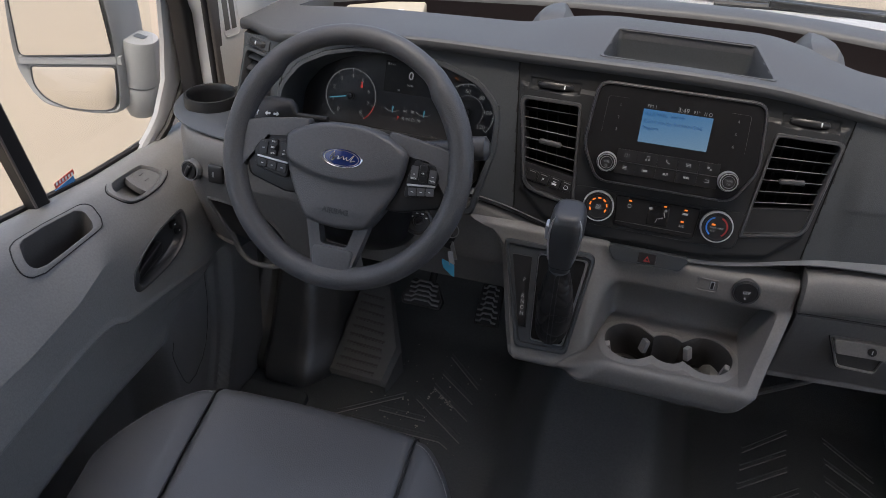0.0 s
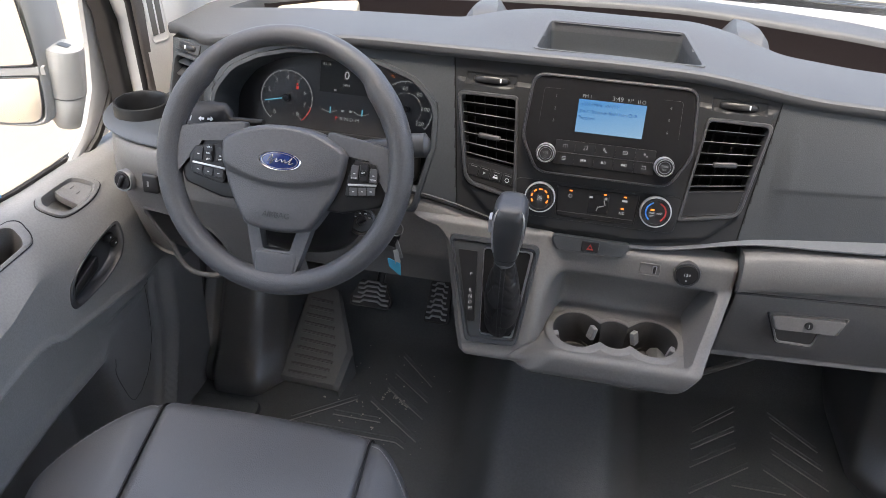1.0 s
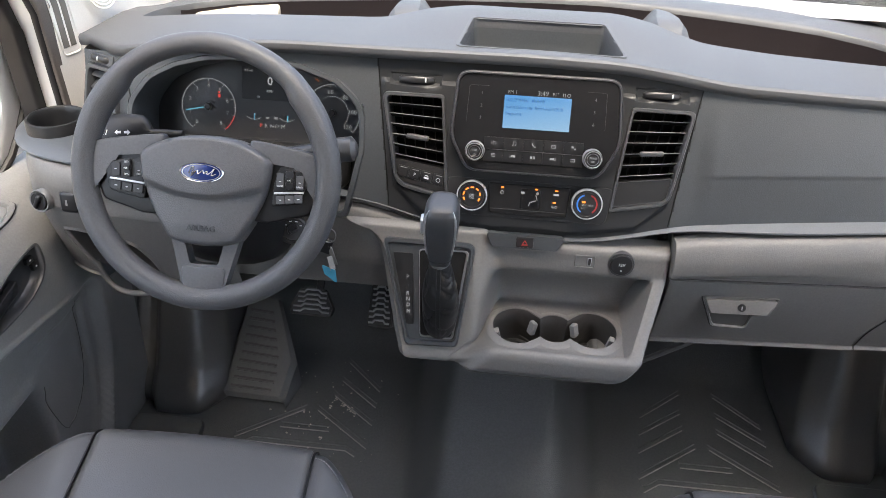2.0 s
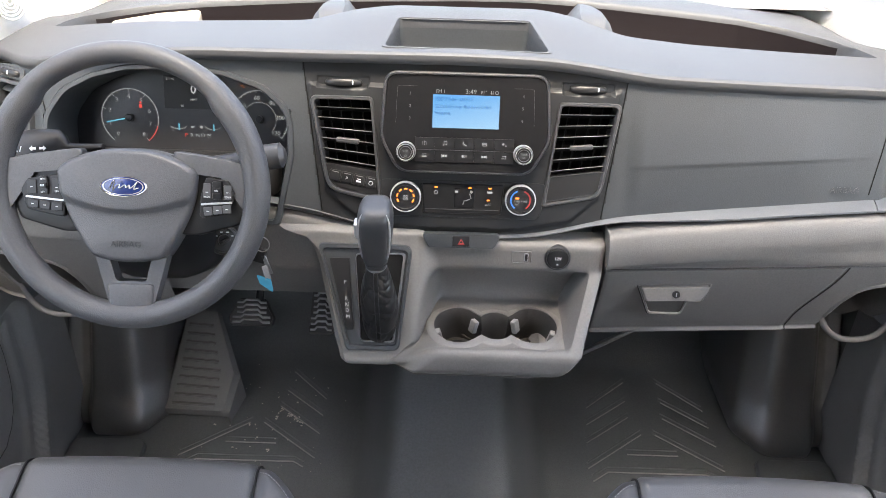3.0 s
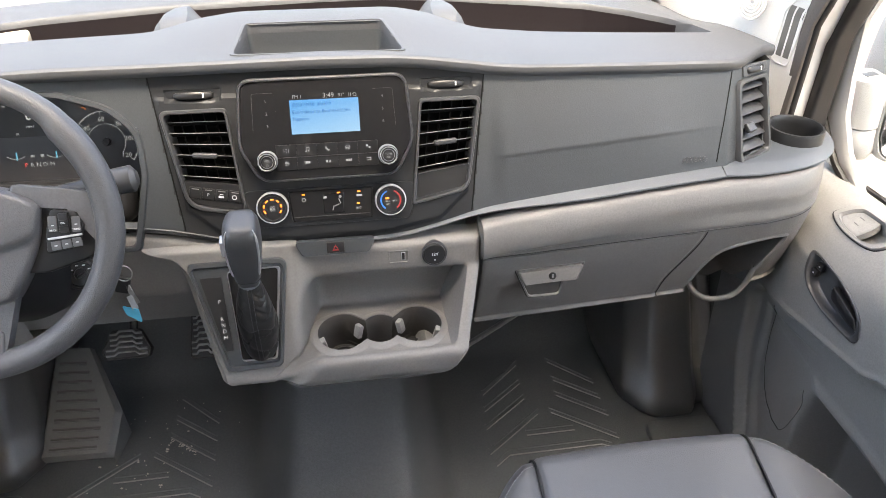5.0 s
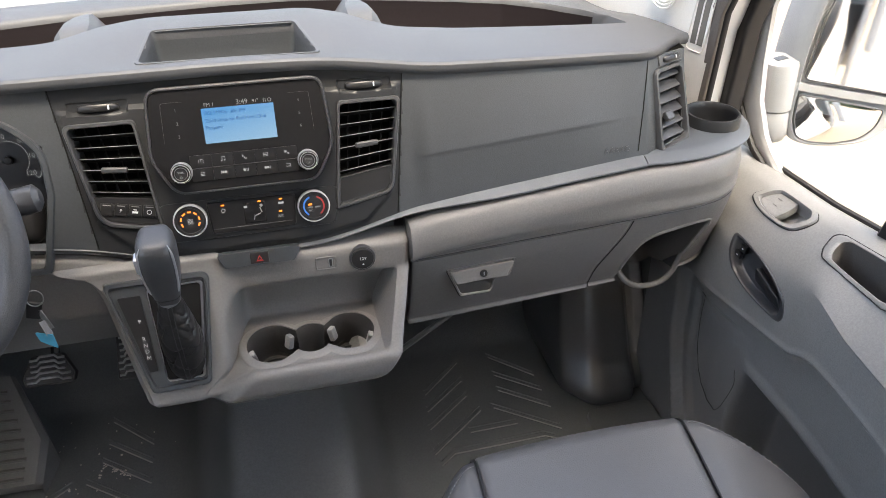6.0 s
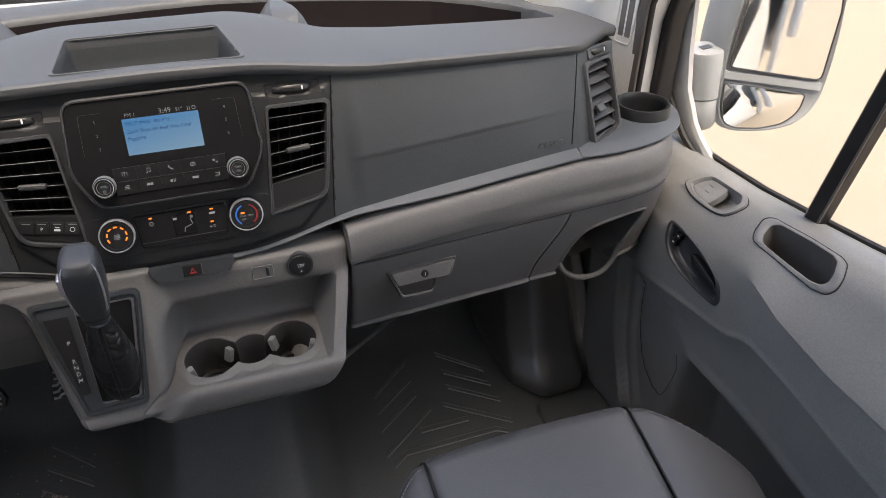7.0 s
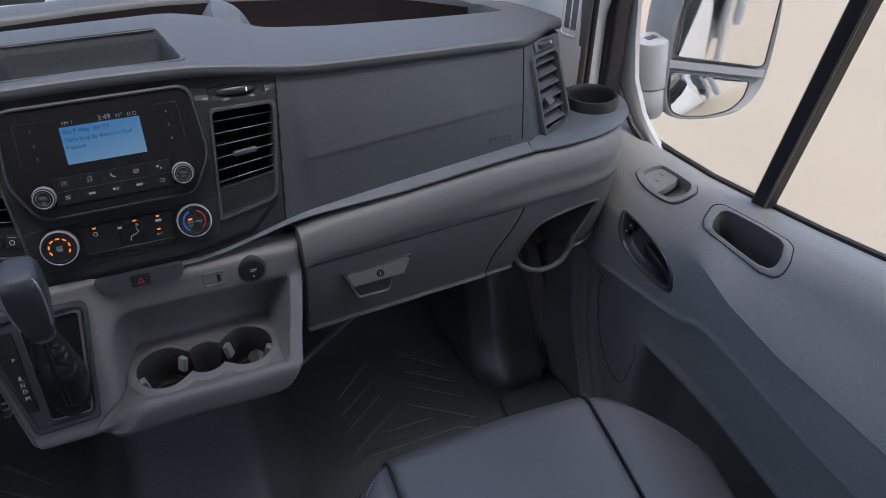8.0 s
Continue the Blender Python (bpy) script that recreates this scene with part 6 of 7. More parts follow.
# ---- pedals ----
def pedal(name, label, cx, cz, y, w, h, pts, bars_n):
    p = thing(name, (cx, y, cz), label, "pedal")
    m = Matrix.Translation((cx, y, cz)) @ Matrix.Rotation(radians(52), 4, "X")
    part("pad", plate(rounded(pts, 0.008, 4), 0.010, m, 0.003, -0.006), M_BLACK, p, "black rubber pad")
    part("pad_rim", ringframe(rounded(pts, 0.008, 4), [(x * 0.93, yy * 0.90) for x, yy in rounded(pts, 0.008, 4)], 0.0118, m, 0.001, 0.004), M_CUP, p, "dark rubber rim")
    lo, hi = min(q[1] for q in pts), max(q[1] for q in pts)
    for k in range(bars_n):
        yy = lo + (hi - lo) * (k + 0.8) / (bars_n + 0.6)
        ww = w * (0.84 if yy < 0 else 0.66)
        # worn ribs; the highlights along them are put into the pale colour
        part("rib", tube([m @ Vector((ww * t / 2, yy + 0.006 * (1 - (abs(t) > 0.5)) * 1.0, 0.0115)) for t in (-1, -0.6, -0.4, 0, 0.4, 0.6, 1)], 0.0026, 6), M_STITCH, p)
    part("arm", tube([m @ Vector((0.01, hi * 0.4, -0.006)), (cx + 0.02, y + 0.05, cz + 0.09), (cx + 0.025, y + 0.10, cz + 0.26)], 0.009, 8), M_BLACK, p, "black pedal arm")
    return p


pedal("brake_pedal", "black rubber brake pedal with worn ribs, paled for their shine", -0.441, 0.279, 1.325, 0.097, 0.062, [(-0.050, -0.012), (-0.044, -0.030), (0.044, -0.030), (0.050, -0.012), (0.028, 0.030), (-0.028, 0.030)], 5)
pedal("accelerator_pedal", "black ribbed accelerator pedal", -0.288, 0.280, 1.325, 0.055, 0.10, [(-0.027, -0.044), (0.030, -0.044), (0.026, 0.050), (-0.022, 0.050)], 7)


# ---- floor, footwell ----
def floor_height(x, y):
    z = 0.02 + (0.085 + 0.28 * min(max(y - 0.98, 0.0), 0.5)) * smooth((0.215 - abs(x)) / 0.115) + 0.010 * (1 - min(abs(x) / 0.14, 1.0) ** 2)
    z += 0.55 * max(0, y - 1.47) + 1.3 * max(0, y - 1.62)
    return z


floor = part("floor", grid(lambda u, v: (-0.93 + 1.86 * u, -1.2 + 3.15 * v, floor_height(-0.93 + 1.86 * u, -1.2 + 3.15 * v)), 186, 120), M_RUBBER, None)
tagged(floor, "black moulded rubber cab floor with a raised tunnel", "floor", kind="structure")
RIBS = [[(0.323, 1.325), (0.425, 1.415)], [(0.316, 1.271), (0.418, 1.350)], [(0.309, 1.216), (0.416, 1.298)], [(0.302, 1.143), (0.436, 1.245)], [(0.309, 1.109), (0.344, 1.135), (0.556, 1.136), (0.579, 1.122)],
        [(0.508, 1.416), (0.599, 1.326)], [(0.504, 1.350), (0.599, 1.273)], [(0.497, 1.298), (0.600, 1.217)], [(0.469, 1.246), (0.600, 1.147)], [(0.395, 1.186), (0.507, 1.186)]]
for n_rib, line in enumerate(RIBS):
    for shift in (0.0, -0.895) if n_rib > 2 else (0.0,):
        part("floor_rib", tube([(x + shift, y, floor_height(x + shift, y) + 0.0008) for x, y in line], 0.0017, 6), M_RIB, floor)
        part("floor_ridge", tube([(x + shift, y + 0.016, floor_height(x + shift, y) - 0.001) for x, y in line], 0.0035, 6), M_RUBBER, floor)

for sgn in (1, -1):
    liner = thing("wheel_arch_liner", (sgn * 0.75, 1.35, 0.02), "shiny black moulded wheel arch liner in the footwell corner", "wheel arch", "wheel arch liners")
    loops = []
    for z, x0, y0, soft_ in ((0.010, 0.650, 1.200, 0.050), (0.030, 0.645, 1.190, 0.050), (0.055, 0.645, 1.192, 0.050), (0.080, 0.650, 1.208, 0.050), (0.11, 0.654, 1.235, 0.050), (0.16, 0.659, 1.262, 0.050), (0.22, 0.664, 1.293, 0.050), (0.30, 0.672, 1.338, 0.050), (0.38, 0.682, 1.39, 0.050), (0.48, 0.695, 1.46, 0.050)):
        ring = rounded([(x0 - 0.004, 1.75), (x0, y0 + 0.075), (x0 + 0.050, y0), (0.795, y0), (0.812, y0 + 0.030), (0.832, y0 + 0.034), (0.86, y0 + 0.02), (0.86, 1.75)], [0.01, 0.05, soft_, 0.016, 0.010, 0.010, 0.01, 0.01], 6)
        loops.append([(sgn * x, y, z) for x, y in ring])
    smooth_loops = [[tuple(q) for q in col] for col in zip(*[spline([Vector(p) for p in col], 4) for col in zip(*loops)])]
    loops = smooth_loops
    part("shell", loft(loops), M_WELL, liner)
    part("ridge", tube(spline([(sgn * x, y, z) for x, y, z in ((0.845, 1.10, 0.03), (0.84, 1.14, 0.2), (0.835, 1.19, 0.36), (0.83, 1.25, 0.48))], 6), 0.009, 8), M_WELL, liner)
    # low pan in front of the arch
    pan_pts = rounded([(0.67, 1.175), (0.66, 1.06), (0.70, 1.02), (0.83, 1.02), (0.83, 1.175)], 0.02, 5)
    pan_pts = [(sgn * x, y) for x, y in pan_pts]
    part("foot_step", plate(pan_pts if sgn > 0 else pan_pts[::-1], 0.034, Matrix(), 0.006, 0.015), M_RUBBER, liner)

rest = thing("footrest", (-0.58, 1.3, 0.1), "grey ribbed rubber footrest beside the pedals", "footrest")


def rest_at(u, v, lift=0.0):
    a, b = Vector((-0.668, 1.245, 0.045)), Vector((-0.508, 1.240, 0.045))
    c, d = Vector((-0.640, 1.445, 0.185)), Vector((-0.560, 1.445, 0.180))
    e = Vector((-0.494, 1.32, 0.098))
    right = b.lerp(e, min(v / 0.42, 1)) if v < 0.42 else e.lerp(d, (v - 0.42) / 0.58)
    p = a.lerp(c, v).lerp(right, u)
    return p + Vector((0, -0.57, 0.82)) * lift


def rest_surface(u, v):
    e = min(u, 1 - u) * 0.14
    return rest_at(u, v, -0.014 * (1 - smooth(e / 0.012)) - 0.02 * (1 - smooth(v / 0.03)))


pad = part("pad", grid(rest_surface, 40, 50), M_FOOT, rest)
for k in range(10):
    v = 0.10 + 0.085 * k
    p, q = rest_at(0.17, v, 0.0004), rest_at(0.74 if v > 0.3 else 0.78, v, 0.0004)
    # dark tube on the pad: a same-coloured groove's shade put into colour
    part("groove", tube([p, q], 0.0024, 8), M_POCKET, pad)
    part("groove_lip", tube([p + Vector((0, -0.005, -0.0022)), q + Vector((0, -0.005, -0.0022))], 0.0016, 6), M_FOOT, pad)
part("skirt", raw([tuple(rest_at(1, 0, -0.013)), tuple(rest_at(1, 0.42, -0.013)), tuple(rest_at(1, 1, -0.013)), (-0.550, 1.462, 0.02), (-0.488, 1.328, 0.02), (-0.504, 1.238, 0.02)], [(0, 1, 4, 5), (1, 2, 3, 4)]), M_FOOT, rest)

crumbs = []
rng = random.Random(4)
for k in range(70):
    x, y = rng.gauss(-0.42, 0.09), rng.gauss(1.23, 0.11)
    if -0.64 < x < -0.20 and 0.95 < y < 1.44:
        s = rng.uniform(0.0010, 0.0028) if rng.random() < 0.85 else 0.004
        crumbs.append(rbox(s * rng.uniform(1, 1.8), s, s * 0.8, s * 0.3, 1, Matrix.Translation((x, y, floor_height(x, y) + s * 0.3)) @ Matrix.Rotation(rng.uniform(0, 3), 4, "Z")))
for k in range(26):
    t = rng.random()
    x, y = -0.398 + 0.06 * t + rng.gauss(0, 0.003), 1.292 - 0.046 * t + rng.gauss(0, 0.003)
    crumbs.append(rbox(0.005, 0.003, 0.0014, 0.0006, 1, Matrix.Translation((x, y, floor_height(x, y) + 0.001)) @ Matrix.Rotation(rng.uniform(0, 3), 4, "Z")))
tagged(part("floor_grit", merge(*crumbs), M_CRUMB, None), "pale crumbs and grit scattered on the driver's mat", "grit", kind="stuff")

# ---- seats ----
def seat(cx, outer, label, name):
    """A seat cushion; outer: the side (-1, 1) that lies at the door."""
    s = thing(name, (cx, 0.5, 0.02), label, "seat", "front seats")

    def seam(side, y):
        base = 0.170
        if side == outer:
            return base - 0.14 * max(0, 0.78 - y) * 1.0
        return base + 0.07 * max(0, 0.78 - y)

    def front(dx):
        return 0.812 - 0.008 * (dx / 0.17) ** 2 - 3.9 * max(0, abs(dx) - 0.165) ** 1.65

    def crown(dx, y):
        return 0.437 - 0.004 * (dx / 0.17) ** 2 - 0.015 * smooth((0.70 - y) / 0.3)

    def over(k, top, yf, end=0.26):
        """Down the front, over the edge and back along the top: y and height for k from 0 to 1."""
        if k < 0.2:
            return yf - 0.004, 0.20 + (top - 0.05 - 0.20) * k / 0.2
        if k < 0.5:
            a = (k - 0.2) / 0.3 * math.pi / 2
            return yf - 0.045 * (1 - math.cos(a)) - 0.004, top - 0.05 + 0.05 * math.sin(a)
        t = (k - 0.5) / 0.5
        return yf - 0.049 - (yf - 0.049 - end) * t, top

    def middle(u, v):
        yf = front((2 * u - 1) * 0.17)
        y, z = over(v, 0.437, yf)
        l, r = -seam(-1, y), seam(1, y)
        dx = l + (r - l) * u
        e = min(u, 1 - u) * 0.34
        return (cx + dx, y, z + (crown(dx, y) - 0.437) * smooth((v - 0.4) / 0.2) - 0.007 * (1 - smooth(e / 0.010)))

    part("cushion", grid(middle, 40, 60), M_LEATHER, s, "dark grey vinyl seat panel")
    for side in (-1, 1):
        def bolster(u, v, side=side):
            w = 0.078 if side != outer else 0.147
            a = u * math.pi * 0.5
            yf = front(0.17 + w * 0.80 * math.sin(a))
            y, z = over(v, 0.437, yf)
            if u <= 0.75:
                a = u / 0.75 * math.pi / 2
                dx, dz = seam(side, y) + w * math.sin(a) * (1 if side != outer else 1), -0.050 * (1 - math.cos(a))
            else:
                dx, dz = seam(side, y) + w, -0.050 - 0.20 * (u - 0.75) / 0.25
            yf2 = front(dx)
            y2, z2 = over(v, 0.437, yf2)
            lift = 0.012 * smooth((0.62 - y2) / 0.3) * math.sin(min(u / 0.75, 1) * math.pi)
            return (cx + side * dx, y2, max(0.18, z2 + dz + lift - 0.007 * (1 - smooth(u * w / 0.010)) - 0.006 * smooth((0.70 - y2) / 0.3)))
        part("bolster", grid(bolster, 28, 60), M_LEATHER, s, "dark grey vinyl side bolster")
        path = []
        for k in range(46):
            v = 0.2 + 0.8 * k / 45
            y, z = over(v, 0.437, front(0.165))
            path.append((cx + side * seam(side, y), y, z - 0.0045 - 0.012 * smooth((0.70 - y) / 0.3)))
        part("piping", tube(path, 0.0021, 6), M_BLACK, s, "black piped seam")
        # dashes of stitching round the bolster's front corner
        for k in range(26):
            t0, t1 = (k + 0.1) / 26, (k + 0.62) / 26
            p, q = (Vector(bolster(0.02 + 0.73 * t, 0.43)) + Vector((0, -0.0008, 0.0016)) for t in (t0, t1))
            part("stitch", tube([p, q], 0.0006, 4), M_STITCH, s)
    part("base", rbox(0.40, 0.46, 0.18, 0.02, 3, Matrix.Translation((cx, 0.50, 0.11))), M_CARPET, s, "black seat base")
    return s


seat(-0.457, -1, "dark grey vinyl driver seat cushion with piped bolsters", "driver_seat")
seat(0.439, 1, "dark grey vinyl passenger seat cushion with piped bolsters", "passenger_seat")


# ---- doors ----
def sill_z(y):
    return interp(y, [-0.2, 0.45, 0.574, 0.71, 0.825, 0.94, 1.08, 1.25], [0.77, 0.750, 0.732, 0.711, 0.697, 0.684, 0.678, 0.676])


def crease_z(y):
    """The top of the recessed lower panel."""
    return interp(y, [0.30, 0.47, 0.62, 0.74, 0.768, 0.795, 0.852, 0.967, 1.10, 1.25], [0.525, 0.528, 0.532, 0.533, 0.527, 0.510, 0.500, 0.482, 0.462, 0.45])


def recess(y, z):
    """How far (y, height) lies inside the recess of the lower panel, whose upper front corner is round."""
    r, a, b = 0.055, crease_z(y) - z, interp(z, [0.02, 0.10, 0.20, 0.27, 0.42], [1.025, 1.066, 1.118, 1.142, 1.150]) - y
    return r - math.hypot(max(r - a, 0), max(r - b, 0))


def door_profile(y):
    """x and height from the window sill down to the floor."""
    s = sill_z(y)
    r = smooth((0.80 - y) / 0.4)       # armrest swells towards the rear
    f = smooth((y - 1.0) / 0.15)
    w = smooth((0.85 - y) / 0.09)      # behind the pull handle the top slopes down to a crisp ridge
    xr, zr = interp(y, [0.43, 0.6, 0.71, 0.81], [0.778, 0.783, 0.794, 0.802]), interp(y, [0.3, 0.43, 0.59, 0.71, 0.81], [0.612, 0.611, 0.612, 0.617, 0.642])
    k4 = (0.848, s - 0.020 - 0.004 * r)
    old = [(0.826 - 0.012 * r, s - 0.042 - 0.01 * r), (0.808 - 0.026 * r + 0.01 * f, s - 0.070 - 0.012 * r), (0.798 - 0.034 * r + 0.015 * f, 0.59)]
    ridge = [((k4[0] + xr) / 2 + 0.004, (k4[1] + zr) / 2 + 0.004), (xr, zr), (xr - 0.003, zr - 0.012)]
    mid = [(a[0] + (b[0] - a[0]) * w, a[1] + (b[1] - a[1]) * w) for a, b in zip(old, ridge)]
    xs = 0.793 - 0.030 * r + 0.021 * f
    back = smooth((0.93 - y) / 0.05)
    return [(0.930, s - 0.004), (0.912, s), (0.893, s - 0.001), (0.872, s - 0.006), k4, *mid, (xs, 0.55), (xs - 0.001, 0.515), (xs, 0.48), (xs + 0.001, 0.445), (xs + 0.003, 0.405),
            (xs + 0.006, 0.37), (xs + 0.012 + 0.075 * back, 0.20 + 0.140 * back), (xs + 0.020 + 0.085 * back, 0.02)]


def door_at(y, k):
    """The panel's place at y, k steps down its profile."""
    prof = door_profile(y)
    n = len(prof)
    i = min(int(k), n - 2)
    t = k - i
    a, b, c, d = (Vector(prof[min(max(j, 0), n - 1)]) for j in (i - 1, i, i + 1, i + 2))
    return 0.5 * (2 * b + (c - a) * t + (2 * a - 5 * b + 4 * c - d) * t * t + (3 * b - a - 3 * c + d) * t ** 3)


# outlines on the panel, as y and steps down its profile
LATCH = [(1.031, 4.06), (1.030, 3.5), (1.020, 2.8), (1.004, 2.41), (0.930, 2.42), (0.910, 2.75), (0.901, 3.30), (0.909, 4.09), (0.930, 4.43), (0.990, 4.46)]
ARM_OUT = [(0.836, 4.60), (0.846, 4.2), (0.856, 3.25), (0.844, 2.86), (0.764, 2.84), (0.708, 2.98), (0.691, 3.25), (0.675, 4.0), (0.671, 4.45), (0.680, 4.72), (0.704, 4.83), (0.756, 4.87), (0.814, 4.78)]
PULL = [(0.994, 7.35), (0.999, 6.85), (1.002, 6.15), (0.988, 6.02), (0.94, 6.22), (0.88, 6.72), (0.846, 7.15), (0.834, 7.55), (0.830, 7.95), (0.846, 8.26), (0.916, 8.25), (0.96, 7.99), (0.98, 7.75)]
MAP = [(1.075, 0.430), (1.082, 0.36), (1.070, 0.29), (1.035, 0.235), (0.965, 0.205), (0.925, 0.300), (0.930, 0.345)]


def ccw(pts):
    a = sum(p[0] * q[1] - q[0] * p[1] for p, q in zip(pts, pts[1:] + pts[:1]))
    return pts if a > 0 else pts[::-1]


def scaled(pts, s):
    cy, ck = sum(p[0] for p in pts) / len(pts), sum(p[1] for p in pts) / len(pts)
    return [(cy + (p[0] - cy) * s, ck + (p[1] - ck) * s) for p in pts]


LATCH, ARM_OUT, PULL = (ccw(p) for p in (LATCH, ARM_OUT, PULL))


def soft_outline(poly):
    """The outline with its corners rounded."""
    return [(p[0], p[1] / 0.022) for p in rounded([Vector((a, b * 0.022)) for a, b in poly], 0.022, 5)]


def build_door(sgn, name, label):
    door = thing(name, (sgn * 0.88, 0.6, 0.02), label, "door", "front doors", "structure")

    def at(y, k, lift=0.0):
        x, z = door_at(y, k)
        p = Vector((sgn * x, y, z))
        if lift:
            dx, dz = door_at(y, k + 0.05) - door_at(y, k - 0.05)
            p += Vector((sgn * dz, 0, -dx)).normalized() * lift
        return p

    def surface(u, v):
        y, k = -0.12 + 1.38 * u, 15 * v
        p = at(y, k)
        d = recess(y, p.z)
        wide = 0.009 + 0.012 * smooth((y - 1.02) / 0.05)
        p.x += sgn * (0.021 * smooth(d / wide) - 0.0025 * math.exp(-((d + 0.004) / (0.7 * wide)) ** 2))
        # a second step, where the front of the recess deepens
        p.x += sgn * 0.012 * smooth((d - 0.040) / 0.020) * (1 - smooth((0.99 - y) / 0.10))
        return p

    holes = [scaled(ARM_OUT, 0.94), scaled(LATCH, 0.90), scaled(PULL, 0.95)]
    part("panel", grid(surface, 330, 190, lambda u, v: not any(inside(h, -0.12 + 1.38 * u, 15 * v) > 0 for h in holes)), M_DOOR, door, "grey moulded door panel with a swelling armrest")

    # outline of the insert let into the recess
    seam = []
    for y, z in (q[:2] for q in spline([Vector((a, b, 0)) for a, b in MAP], 5)):
        j = min(range(240, 440), key=lambda j: abs(surface((y + 0.12) / 1.38, j / 440).z - z))
        seam.append(surface((y + 0.12) / 1.38, j / 440) - Vector((sgn * 0.0004, 0, 0)))
    part("insert_gap", tube(seam, 0.0007, 6), M_CUP, door, "thin dark outline of the insert")

    def well(name, poly, rings, deep, way, material, label, lip=0.002, parent=None, inner=None):
        pts = soft_outline(poly) if inner else [p[:2] for p in spline([Vector((a, b, 0)) for a, b in poly], 4, True)]
        loops = [[at(y, k, l) for y, k in scaled(pts, s)] for s, l in ((1.0, -0.002), (0.995, lip * 0.6), (0.97, lip), (rings, lip), (rings - 0.03, lip * 0.3))]
        for s, d in ((rings - 0.05, 0.25), (rings - 0.09, 0.85), (rings - 0.14, 1.0)):
            loops.append([at(y, k) + Vector(way) * deep * d for y, k in scaled(pts, s)])
        if inner:
            bowl = part(name, loft(loops[:5], caps=False), material, parent or door, label)
            part("pocket_liner", loft(loops[4:], caps="end"), inner, bowl, "darker grained pocket liner")
            return bowl
        return part(name, loft(loops, caps="end"), material, parent or door, label)

    well("armrest_cup", ARM_OUT, 0.83, 0.085, (sgn * 0.30, 0, -0.95), M_DOOR, "grey open grab pocket in the armrest", lip=0.0018, inner=M_POCKET)
    for poly, r in ((ARM_OUT, 1.012), (LATCH, 1.02)):
        groove = soft_outline(scaled(poly, r)) if poly is ARM_OUT else [p[:2] for p in spline([Vector((a, b, 0)) for a, b in scaled(poly, r)], 4, True)]
        part("panel_groove", tube([at(y, k, 0.0008) for y, k in groove], 0.0011, 6, closed=True), M_SEAL, door, "thin dark panel gap")
    latch = well("latch_bezel", LATCH, 0.82, 0.026, (sgn * 0.45, 0, -0.9), M_DOOR, "grey latch recess", 0.0045)
    lev = [(max(y, 0.958 + 0.008 * (k - 3.4) ** 2), k) for y, k in (p[:2] for p in spline([Vector((a, b, 0)) for a, b in scaled(LATCH, 0.80)], 5, True))]
    part("latch_lever", loft([[at(y, k, l) for y, k in scaled(lev, f)] for f, l in ((1.0, -0.014), (1.0, -0.005), (0.96, -0.0025), (0.80, -0.002), (0.72, -0.0028), (0.1, -0.003))]), M_DOOR, latch, "grey latch lever")
    for dy, dk in ((0.030, -0.25), (0.026, 0.25)):
        part("latch_mark", rbox(0.003, 0.010, 0.0012, 0.0004, 1, Matrix.Translation(at(0.962 + dy, 3.4 + dk, -0.0028)) @ Matrix.Rotation(sgn * radians(22), 4, "Y")), M_POCKET, latch)
    hb = well("handle_bezel", PULL, 0.90, 0.016, (sgn * 1.0, 0, -0.1), M_FRAME, "charcoal inner door handle recess", 0.0025)
    q = at(0.885, 7.45, -0.004)
    part("handle_lever", pillow(rounded([(-0.044, -0.018), (0.034, -0.004), (0.040, 0.020), (-0.028, 0.002)], 0.006, 4), -0.008, 0.002, 0.003, Matrix.Translation(q) @ Matrix(((0, 0, -sgn, 0), (1, 0, 0, 0), (0, 1, 0, 0), (0, 0, 0, 1))), 0.003), M_PIANO, hb, "black handle lever")
    for n_ in range(2):
        c = at(0.972 + 0.006 * n_, 6.75 + 0.5 * n_, -0.008)
        b = part("lock_button", rbox(0.008, 0.016, 0.013, 0.002, 2, Matrix.Translation(c)), M_BLACK, hb)
        part("lock_mark", rbox(0.002, 0.0040, 0.0026, 0.0005, 1, Matrix.Translation(c + Vector((-sgn * 0.0035, 0, 0)))), M_PRINT, b)
    # window seal, posts, panes
    part("sill_seal", loft([[(sgn * x, y, sill_z(y) + z) for x, z in ((0.944, -0.03), (0.944, -0.001), (0.936, 0.003), (0.931, 0.001), (0.930, -0.03))] for y in np.linspace(-0.12, 1.17, 40)]), M_SEAL, door, "black window sill seal")
    bar = [(0.914, 0.822, 0.665), (0.912, 0.814, 0.70), (0.901, 0.7685, 0.885), (0.886, 0.727, 1.04), (0.868, 0.685, 1.20), (0.85, 0.643, 1.36)]
    loops = []
    for x, y, z in bar:
        loops.append([(sgn * (x + 0.012 + a), y + b, z) for a, b in ((-0.008, -0.017), (-0.011, -0.013), (-0.011, 0.010), (-0.007, 0.015), (0.010, 0.015), (0.010, -0.017))])
    part("window_post", loft(loops), M_SEAL, door, "black upright window divider")
    part("post_edge", tube([(sgn * (x + 0.0025), y - 0.0145, z) for x, y, z in bar], 0.0024, 6), M_SEAL_BROWN, door, "brown edge of the divider")

    def glass_x(z):
        return 0.938 - 0.10 * max(0, z - 0.70)
